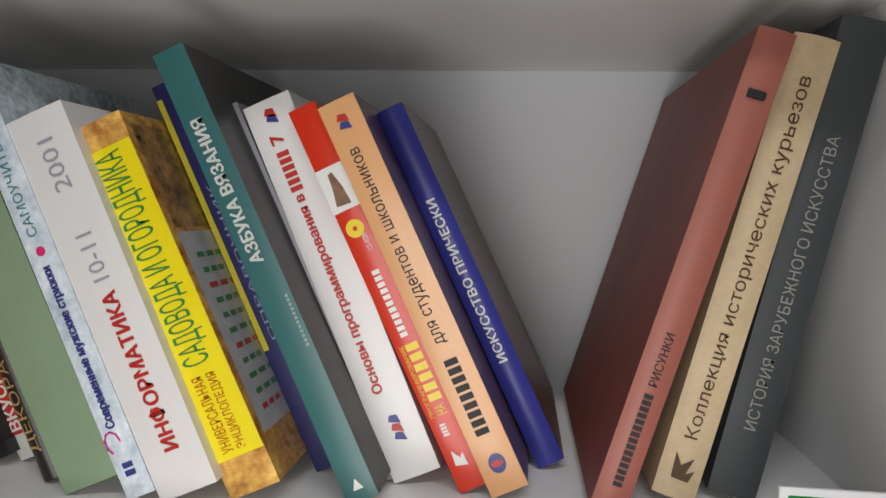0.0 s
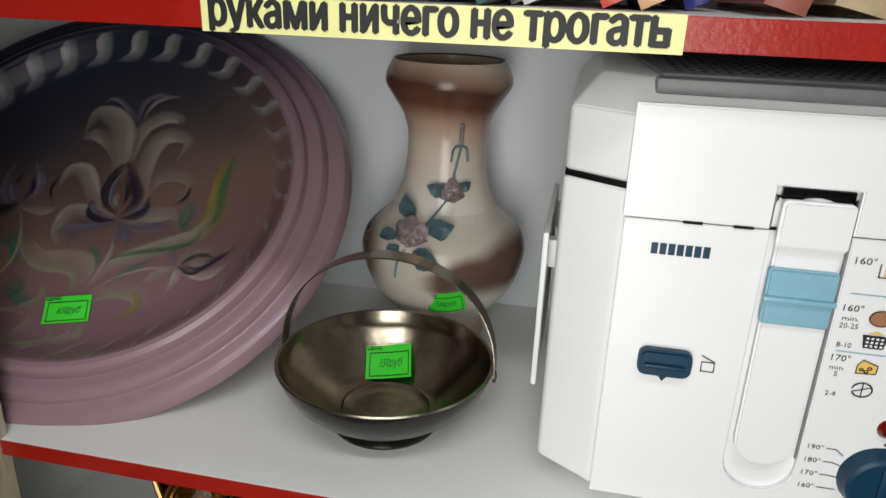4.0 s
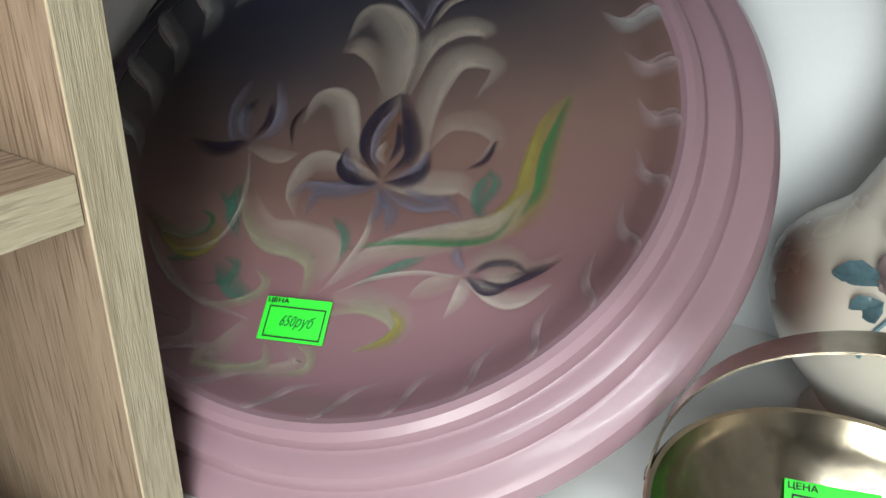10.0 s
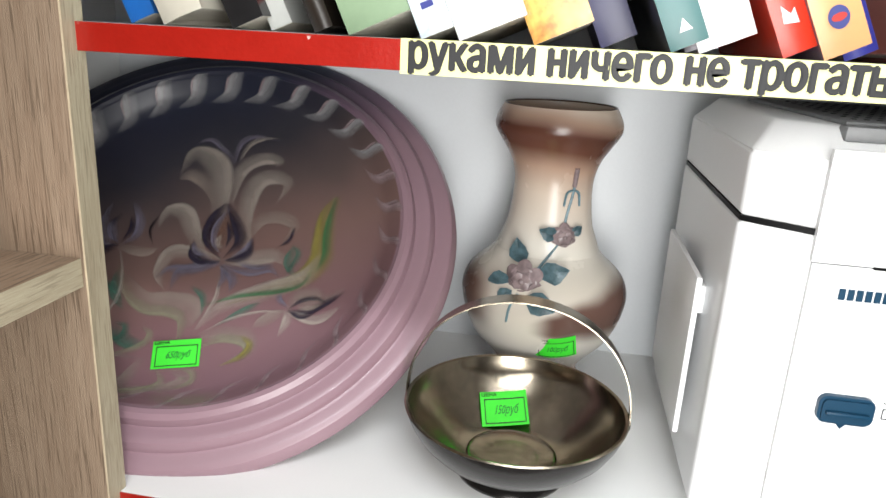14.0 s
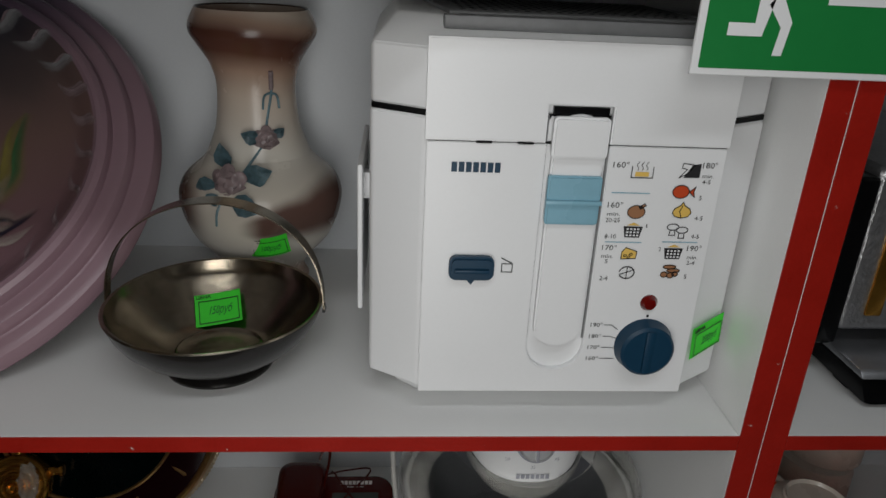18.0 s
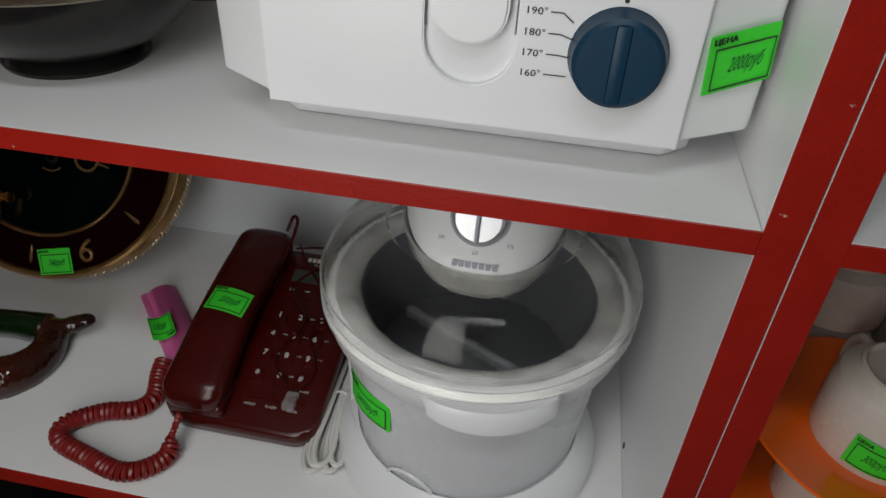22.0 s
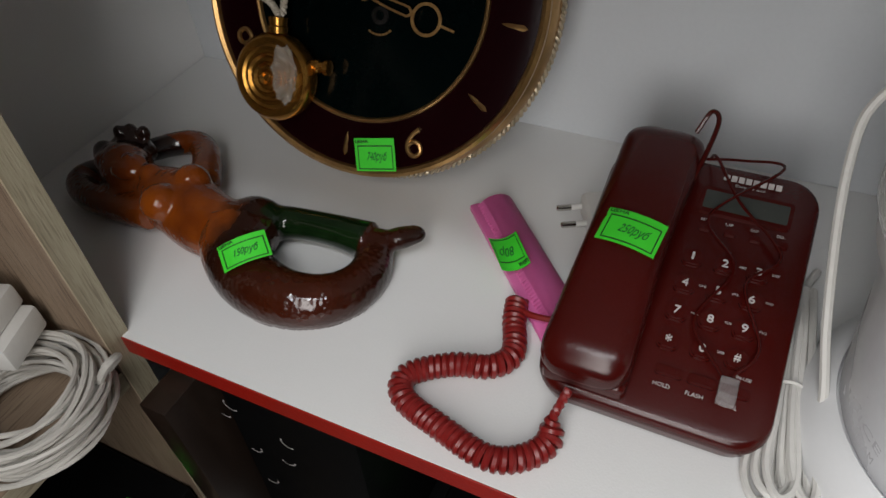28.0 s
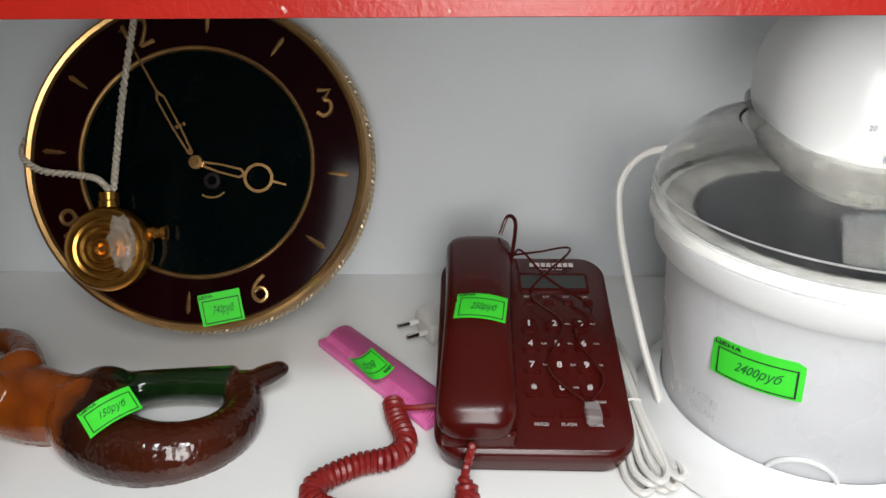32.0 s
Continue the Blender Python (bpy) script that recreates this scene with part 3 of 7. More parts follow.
spine_bars(b, 0.019, 0.014, 0.024, 2, 0.006, 0.013, BLUE_T)
part("printed_swirl", moved(loop_line([(0.006 + 0.005 * math.cos(k * 0.7), 0.036 + 0.007 * math.sin(k * 0.7)) for k in range(7)], 0.0012, 0.0012, False), Matrix()), paint((0.65, 0.05, 0.3)), b)
b = book(-0.2225, 0.02, -23.7, 0.0385, 0.247, 0.165, paint((0.72, 0.71, 0.70), 0.3, 0.03), "thick white informatics textbook with red spine title")
spine_words(b, "ИНФОРМАТИКА", 0.0385, 0.028, 0.130, 0.0150, 0.0255, RED_T, bold=0.045)
spine_words(b, "10-11", 0.0385, 0.138, 0.168, 0.0145, 0.0255, GREY_T)
spine_words(b, "2001", 0.0385, 0.196, 0.229, 0.0145, 0.0255, GREY_T)
PEACH = paint((0.46, 0.06, 0.02), 0.25, 0.5, (0.80, 0.42, 0.10), 48)
b = book(-0.1825, 0.03, -25, 0.034, 0.246, 0.17, PEACH, "thick glossy garden encyclopedia with fruit photographs and a yellow spine")
spine_patch(b, 0.0, 0.034, 0.024, 0.2285, YEL, 0.0011)
spine_words(b, "САДОВОДА И ОГОРОДНИКА", 0.034, 0.085, 0.225, 0.007, 0.0285, GREEN_T, 0.0016)
spine_words(b, "УНИВЕРСАЛЬНАЯ", 0.034, 0.028, 0.078, 0.008, 0.0155, paint((0.45, 0.12, 0.01)), 0.0016)
spine_words(b, "ЭНЦИКЛОПЕДИЯ", 0.034, 0.028, 0.078, 0.018, 0.0255, paint((0.45, 0.12, 0.01)), 0.0016)
m_side = Matrix(((0, -1, 0, 0.0343), (1, 0, 0, 0), (0, 0, 1, 0), (0, 0, 0, 1)))
flat([(0.006, 0.03), (0.15, 0.03), (0.15, 0.165), (0.006, 0.165)], m_side, paint((0.50, 0.50, 0.49), 0.25, 0.12, scale=80), b, "printed_panel")
for k in range(11):
    bars(0.018, 0.018 + 0.10 + 0.02 * ((k * 7) % 3), 0.042 + 0.0105 * k, 0.0455 + 0.0105 * k, 9, m_side @ Matrix.Translation((0, -0.0004, 0)), GREEN_T if k % 4 else RED_T, b)
flat([(0.006, 0.168), (0.15, 0.168), (0.15, 0.238), (0.006, 0.238)], m_side, paint((0.02, 0.07, 0.05), 0.25, 0.7, (0.40, 0.22, 0.06), 60), b, "printed_picture")
b = book(-0.1445, 0.083, -24.8, 0.0225, 0.285, 0.17, paint((0.022, 0.022, 0.10)), "navy blue reference book with yellow front edge")
spine_words(b, "СПРАВОЧНИК", 0.0225, 0.095, 0.210, 0.0085, 0.0120, paint((0.22, 0.27, 0.38)))
spine_patch(b, 0.0, 0.004, 0.09, 0.275, paint((0.55, 0.47, 0.03)))
spine_bars(b, 0.0225, 0.085, 0.19, 14, 0.0155, 0.0195, paint((0.30, 0.30, 0.40)))
b = book(-0.1095, 0.034, -25.1, 0.0205, 0.298, 0.20, paint((0.035, 0.135, 0.135), 0.35, 0.05), "tall teal hardback on knitting with white spine letters", cover=paint((0.02, 0.022, 0.022), 0.4))
spine_words(b, "АЗБУКА ВЯЗАНИЯ", 0.0205, 0.158, 0.252, 0.0055, 0.0135, paint((0.62, 0.64, 0.60)), bold=0.055)
flat([(0.007, 0.008), (0.014, 0.008), (0.0105, 0.015)], Matrix.Translation((0, -0.0012, 0)), WHITE_T, b, "printed_triangle")
spine_bars(b, 0.0205, 0.10, 0.135, 12, 0.0165, 0.0185, paint((0.25, 0.36, 0.36)))
b = book(-0.0960, 0.075, -24.8, 0.0100, 0.270, 0.18, paint((0.30, 0.29, 0.33)), "slim plain grey paperback squeezed between thicker books")
b = book(-0.0885, 0.073, -23.6, 0.0330, 0.266, 0.18, paint((0.74, 0.74, 0.73), 0.25, 0.03), "thick white programming manual with red spine title")
spine_words(b, "Основы программирования в", 0.033, 0.060, 0.200, 0.010, 0.0185, RED_T, bold=0.045)
spine_bars(b, 0.033, 0.203, 0.232, 6, 0.010, 0.0185, RED_T)
spine_words(b, "7", 0.033, 0.236, 0.242, 0.010, 0.0185, RED_T, bold=0.045)
for z, c in ((0.040, BLUE_T), (0.034, RED_T), (0.028, BLUE_T), (0.252, BLUE_T), (0.256, RED_T)):
    flat([(0.012, z), (0.020, z - 0.003), (0.019, z + 0.003), (0.014, z + 0.004)], Matrix.Translation((0, -0.0012, 0)), c, b, "printed_emblem")
b = book(-0.0440, 0.065, -26, 0.0185, 0.268, 0.18, paint((0.62, 0.035, 0.012), 0.25, 0.05), "bright red computer book with yellow and white spine print")
spine_patch(b, 0.0, 0.0185, 0.196, 0.226, WHITE_T)
flat([(0.004, 0.200), (0.014, 0.199), (0.013, 0.210), (0.010, 0.222), (0.007, 0.221), (0.006, 0.210)], Matrix.Translation((0, -0.0013, 0)), paint((0.2, 0.1, 0.06), var=0.4, scale=200), b, "printed_figure")
part("printed_disc", moved(lathe([(0.0016, 0), (0.006, 0)], 24), Matrix.Translation((0.009, -0.0012, 0.183)) @ Matrix.Rotation(radians(90), 4, "X")), paint((0.8, 0.6, 0.02)), b)
spine_words(b, "CD-ROM", 0.0185, 0.1665, 0.178, 0.011, 0.0145, WHITE_T)
spine_bars(b, 0.0185, 0.107, 0.155, 11, 0.007, 0.012, WHITE_T)
spine_words(b, "ПРОГРАММИРОВАНИЕ", 0.0185, 0.052, 0.102, 0.003, 0.0058, paint((0.8, 0.6, 0.02)))
spine_bars(b, 0.0185, 0.062, 0.104, 6, 0.0068, 0.0155, paint((0.8, 0.6, 0.02)), 0.0012)
spine_words(b, "НА", 0.0185, 0.052, 0.059, 0.008, 0.0145, paint((0.8, 0.6, 0.02)))
spine_bars(b, 0.0185, 0.038, 0.047, 4, 0.006, 0.010, WHITE_T)
flat([(0.005, 0.018), (0.013, 0.016), (0.0125, 0.025), (0.010, 0.022), (0.006, 0.028)], Matrix.Translation((0, -0.0012, 0)), WHITE_T, b, "printed_emblem")
b = book(-0.0235, 0.061, -25.8, 0.0250, 0.270, 0.18, paint((0.72, 0.38, 0.17), 0.25, 0.04), "orange programming textbook with black spine title", cover=paint((0.35, 0.16, 0.12), 0.3, 0.5, (0.10, 0.08, 0.16), 40))
spine_bars(b, 0.025, 0.040, 0.094, 9, 0.0075, 0.0165, INK)
spine_words(b, "для студентов и школьников", 0.025, 0.103, 0.238, 0.008, 0.0165, INK)
flat(ellipse(0.0125, 0.020, 0.0055, 0.0065), Matrix.Translation((0, -0.0012, 0)), BLUE_T, b, "printed_emblem")
flat(ellipse(0.0125, 0.020, 0.0040, 0.0022), Matrix.Translation((0, -0.0016, 0)), RED_T, b, "printed_emblem")
for z, c in ((0.252, BLUE_T), (0.257, RED_T)):
    flat([(0.008, z), (0.016, z - 0.002), (0.015, z + 0.003), (0.010, z + 0.004)], Matrix.Translation((0, -0.0012, 0)), c, b, "printed_emblem")
b = book(0.0065, 0.118, -26.2, 0.0200, 0.276, 0.19, paint((0.035, 0.040, 0.27), 0.35, 0.06), "royal blue hardback on hairstyling with white letters", cover=paint((0.05, 0.045, 0.05), 0.3, 0.6, (0.16, 0.09, 0.06), 30), hard=True)
spine_words(b, "ИСКУССТВО ПРИЧЕСКИ", 0.020, 0.080, 0.205, 0.0065, 0.0130, paint((0.66, 0.68, 0.70)), 0.0035, bold=0.045)
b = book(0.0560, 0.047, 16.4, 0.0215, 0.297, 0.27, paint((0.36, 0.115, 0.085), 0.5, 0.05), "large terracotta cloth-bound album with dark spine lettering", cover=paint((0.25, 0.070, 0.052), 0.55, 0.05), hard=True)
spine_bars(b, 0.0215, 0.018, 0.078, 15, 0.008, 0.0135, INK, 0.0034)
spine_words(b, "РИСУНКИ", 0.0215, 0.082, 0.115, 0.008, 0.0135, INK, 0.0034)
spine_words(b, "1", 0.0215, 0.257, 0.261, 0.0055, 0.0155, INK, 0.0034, bold=0.06)
b = book(0.1040, 0.077, 14.0, 0.0275, 0.297, 0.22, paint((0.56, 0.42, 0.25), 0.6, 0.10, (0.62, 0.49, 0.31)), "cream hardback with brown serif spine title and scuffed ends", hard=True)
spine_words(b, "Коллекция исторических курьезов", 0.0275, 0.040, 0.272, 0.0085, 0.0190, paint((0.09, 0.05, 0.025)), 0.0034)
flat([(0.008, 0.013), (0.019, 0.012), (0.021, 0.020), (0.016, 0.017), (0.019, 0.028), (0.012, 0.022), (0.007, 0.030)], Matrix.Translation((0, -0.0034, 0)), paint((0.10, 0.06, 0.03)), b, "printed_emblem")
b = book(0.1440, 0.086, 12.3, 0.0305, 0.308, 0.23, paint((0.040, 0.048, 0.052), 0.6, 0.10), "dark grey cloth hardback with worn silver spine title", hard=True)
spine_words(b, "ИСТОРИЯ ЗАРУБЕЖНОГО ИСКУССТВА", 0.0305, 0.045, 0.235, 0.0100, 0.0175, paint((0.30, 0.29, 0.26)), 0.0034)

# ---- signs on the shelf edge ----
sign = thing("paper_sign", (0, 0, 0), "yellow paper strip sign with black letters on the red shelf edge", "sign")
part("paper", box(-0.250, -0.006, -0.0022, -0.0014, 1.1925, 1.2105), SIGN, sign)
letters("руками ничего не трогать", -0.2448, -0.0132, 1.1930, 1.2093, Matrix.Translation((0, -0.0026, 0)), INK, sign, "lettering", bold=0.062, foot=0.17)
GREEN_SIGN = surf("green_sign_plastic", (0.012, 0.20, 0.045), 0.35, var=0.05)
exit_sign = thing("exit_sign", (0, 0, 0), "green emergency exit sign with white border and white pictogram", "sign")
part("board", box(0.125, 0.327, -0.0065, -0.0035, 1.154, 1.256, 0.0006, 1), PLASTIC, exit_sign)
flat(rounded(0.129, 0.323, 1.158, 1.252, 0.001), Matrix.Translation((0, -0.0068, 0)), GREEN_SIGN, exit_sign, "green_field")
for poly in ([(0.142, 1.176), (0.162, 1.176), (0.166, 1.195), (0.166, 1.230), (0.158, 1.230), (0.157, 1.183), (0.142, 1.183)],
             [(0.163, 1.193), (0.172, 1.181), (0.170, 1.166), (0.1755, 1.166), (0.178, 1.184), (0.169, 1.200)]):
    flat(poly, Matrix.Translation((0, -0.0071, 0)), PLASTIC, exit_sign, "white_shape")
flat([(0.196, 1.194), (0.300, 1.194), (0.300, 1.222), (0.196, 1.222)], Matrix.Translation((0, -0.0071, 0)), PLASTIC, exit_sign, "white_shape")

# ---- middle shelf: painted plate ----
PN = Vector((0.110, -0.6606, 0.7426)).normalized()
PU = Vector((0, 0, 1)).cross(PN).normalized()
PV = PN.cross(PU)
m_plate = Matrix.Identity(4)
for k in range(3):
    m_plate[k][0], m_plate[k][1], m_plate[k][2] = PU[k], PV[k], PN[k]
m_plate.translation = (-0.4594, 0.1817, 1.0365)
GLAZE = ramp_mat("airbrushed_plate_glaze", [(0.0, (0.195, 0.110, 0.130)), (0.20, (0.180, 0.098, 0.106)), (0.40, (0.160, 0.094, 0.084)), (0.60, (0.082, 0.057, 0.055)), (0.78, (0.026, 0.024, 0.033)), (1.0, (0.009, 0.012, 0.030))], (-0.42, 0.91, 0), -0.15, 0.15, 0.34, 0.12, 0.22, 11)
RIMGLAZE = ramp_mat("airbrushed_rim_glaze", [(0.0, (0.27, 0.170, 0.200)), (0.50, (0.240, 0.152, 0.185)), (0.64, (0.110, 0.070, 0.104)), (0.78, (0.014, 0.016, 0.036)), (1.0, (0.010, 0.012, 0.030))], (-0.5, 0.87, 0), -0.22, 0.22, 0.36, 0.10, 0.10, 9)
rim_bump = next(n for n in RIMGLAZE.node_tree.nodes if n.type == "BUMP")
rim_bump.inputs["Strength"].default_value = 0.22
plate = thing("painted_plate", m_plate, "large mauve ceramic wall plate painted with pale flowers, leaning back", "plate")
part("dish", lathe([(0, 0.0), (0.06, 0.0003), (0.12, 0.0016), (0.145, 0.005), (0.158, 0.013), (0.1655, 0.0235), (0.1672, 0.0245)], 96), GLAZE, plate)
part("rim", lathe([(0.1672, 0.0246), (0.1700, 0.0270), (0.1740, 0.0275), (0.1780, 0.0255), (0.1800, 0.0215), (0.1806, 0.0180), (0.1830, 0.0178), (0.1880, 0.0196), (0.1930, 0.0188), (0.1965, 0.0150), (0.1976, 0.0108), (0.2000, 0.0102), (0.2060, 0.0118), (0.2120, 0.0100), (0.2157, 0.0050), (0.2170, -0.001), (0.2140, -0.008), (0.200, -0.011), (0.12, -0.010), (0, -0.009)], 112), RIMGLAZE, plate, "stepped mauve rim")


def dish_height(r):
    pts = [(0, 0.0), (0.06, 0.0003), (0.12, 0.0016), (0.145, 0.005), (0.158, 0.013), (0.1655, 0.0235), (0.18, 0.03)]
    return float(np.interp(r, [p[0] for p in pts], [p[1] for p in pts]))


def stroke(points, width, material, name="brush_stroke", lift=0.0006, taper=0.9):
    """A tapering brush stroke on the dish along (u, v) points, the paint thick on one side and thin on the other."""
    line = spline([(u, v, 0) for u, v in points], 7)
    bm = bmesh.new()
    lay = bm.verts.layers.float.new("cover")
    rows, n = [], len(line) - 1
    for k, p in enumerate(line):
        d = (line[min(k + 1, n)] - line[max(k - 1, 0)]).normalized()
        s = Vector((-d.y, d.x, 0))
        f = k / n
        half = width * 0.60 * (0.12 + 0.88 * math.sin(math.pi * min(1, f * 0.95 + 0.08)) ** taper)
        row = []
        along = min(1.0, 0.25 + 3.0 * f) * min(1.0, 0.30 + 1.8 * (1 - f))
        for e, load in ((-1, 0.0), (-0.72, 0.95), (-0.1, 0.62), (0.55, 0.36), (1, 0.0)):
            q = p + s * half * e
            q.z = dish_height(math.hypot(q.x, q.y)) + lift
            v = bm.verts.new(q)
            v[lay] = load * along
            row.append(v)
        rows.append(row)
    for a, b in zip(rows, rows[1:]):
        for k in range(4):
            bm.faces.new((a[k], a[k + 1], b[k + 1], b[k]))
    return part(name, bm, material, plate)


CREAM_P, LILAC_P, VIOLET_P = stroke_mat("cream_paint", (0.40, 0.35, 0.31), 0.62), stroke_mat("lilac_paint", (0.150, 0.135, 0.185), 0.85), stroke_mat("violet_paint", (0.020, 0.015, 0.030), 1.15)
LEAF_P, LIME_P, TEALP = stroke_mat("green_paint", (0.03, 0.15, 0.06), 0.8), stroke_mat("olive_paint", (0.25, 0.215, 0.05), 0.8), stroke_mat("teal_paint", (0.06, 0.16, 0.12), 0.75)
ROSE_P, BLACK_P, OCHRE_P = stroke_mat("rose_paint", (0.33, 0.27, 0.235), 0.58), stroke_mat("black_paint", (0.010, 0.008, 0.012), 0.95), stroke_mat("ochre_paint", (0.15, 0.078, 0.052), 0.75)
stroke([(-0.002, -0.094), (-0.001, -0.076), (-0.019, -0.073), (-0.042, -0.07), (-0.061, -0.048)], 0.022, ROSE_P)
stroke([(0.108, 0.043), (0.1, 0.022), (0.1, -0.008), (0.1, -0.023), (0.087, -0.043), (0.055, -0.058), (0.026, -0.072)], 0.020, LIME_P)
stroke([(0.10, -0.02), (0.087, -0.043), (0.055, -0.058), (0.026, -0.072), (0.008, -0.095)], 0.017, CREAM_P, lift=0.0008)
stroke([(0.106, 0.043), (0.102, 0.007), (0.103, -0.02), (0.096, -0.038)], 0.007, LEAF_P, lift=0.001)
stroke([(0.075, -0.012), (0.072, -0.028), (0.082, -0.045)], 0.008, TEALP)
stroke([(0.055, -0.068), (0.04, -0.078), (0.022, -0.092)], 0.006, TEALP, lift=0.001)
stroke([(0.01, -0.1), (0.03, -0.096), (0.05, -0.1), (0.053, -0.113), (0.033, -0.126)], 0.014, ROSE_P)
stroke([(0.045, -0.098), (0.054, -0.106), (0.048, -0.118), (0.033, -0.126)], 0.006, LIME_P, lift=0.001)
stroke([(-0.062, -0.096), (-0.045, -0.108), (-0.029, -0.109)], 0.012, TEALP)
stroke([(-0.121, -0.074), (-0.087, -0.092), (-0.072, -0.084), (-0.074, -0.07)], 0.011, LIME_P)
stroke([(-0.07, -0.045), (-0.066, -0.065), (-0.056, -0.08)], 0.010, TEALP)
stroke([(-0.125, -0.072), (-0.097, -0.101), (-0.071, -0.116), (-0.028, -0.123)], 0.006, CREAM_P, lift=0.001)
stroke([(-0.028, -0.123), (-0.036, -0.142), (-0.039, -0.150), (-0.013, -0.146)], 0.012, ROSE_P)
stroke([(-0.002, -0.132), (0.011, -0.138), (-0.006, -0.148), (-0.039, -0.150)], 0.010, ROSE_P)
stroke([(0.016, -0.044), (0.018, -0.062), (0.013, -0.081), (0.004, -0.101)], 0.0042, CREAM_P, lift=0.0012)
stroke([(0.078, -0.075), (0.054, -0.077), (0.03, -0.086), (0.012, -0.099)], 0.0030, CREAM_P, lift=0.0012)
stroke([(-0.075, -0.022), (-0.067, -0.041), (-0.063, -0.065), (-0.069, -0.085), (-0.087, -0.094), (-0.11, -0.087)], 0.0032, CREAM_P, lift=0.0012)
PALE_G = stroke_mat("pale_green_paint", (0.27, 0.26, 0.18), 0.68)
layer = 0
for pts, wide, mt in (
    ([(-0.070, -0.039), (-0.055, -0.066), (-0.038, -0.078), (-0.020, -0.079), (-0.007, -0.085), (-0.004, -0.099), (-0.007, -0.107)], 0.0104, PALE_G),
    ([(-0.122, -0.072), (-0.103, -0.083), (-0.087, -0.082), (-0.078, -0.073), (-0.087, -0.068)], 0.0077, PALE_G),
    ([(-0.089, -0.067), (-0.078, -0.070), (-0.078, -0.080), (-0.093, -0.087)], 0.0032, LEAF_P),
    ([(-0.081, -0.053), (-0.069, -0.061), (-0.059, -0.072)], 0.0059, TEALP),
    ([(-0.005, -0.055), (0.007, -0.065), (0.009, -0.082)], 0.0059, TEALP),
    ([(-0.059, -0.092), (-0.049, -0.095), (-0.051, -0.105), (-0.067, -0.111)], 0.0054, TEALP),
    ([(-0.036, -0.095), (-0.028, -0.100), (-0.031, -0.110), (-0.047, -0.119), (-0.065, -0.121)], 0.0063, PALE_G),
    ([(-0.093, -0.103), (-0.087, -0.099), (-0.072, -0.098)], 0.0032, LEAF_P),
    ([(0.008, -0.112), (0.028, -0.102), (0.046, -0.103), (0.052, -0.112), (0.035, -0.126)], 0.0082, PALE_G),
    ([(-0.014, -0.132), (-0.008, -0.142), (-0.020, -0.151), (-0.039, -0.154), (-0.043, -0.149)], 0.0068, PALE_G),
    ([(0.001, -0.128), (0.014, -0.132), (0.014, -0.142), (-0.004, -0.149)], 0.0059, PALE_G),
    ([(-0.064, -0.123), (-0.054, -0.135), (-0.058, -0.145), (-0.073, -0.147)], 0.0068, ROSE_P),
    ([(-0.105, -0.093), (-0.099, -0.102), (-0.079, -0.114), (-0.056, -0.122), (-0.028, -0.123)], 0.0016, CREAM_P),
    ([(0.073, -0.010), (0.080, -0.018), (0.077, -0.030), (0.071, -0.040)], 0.0054, TEALP),
    ([(0.007, -0.073), (0.036, -0.062), (0.068, -0.056), (0.087, -0.048), (0.095, -0.029)], 0.0045, LEAF_P),
):
    layer += 1
    stroke(pts, wide, mt, "scroll_stroke", 0.0007 + 0.00003 * layer)
layer = 0
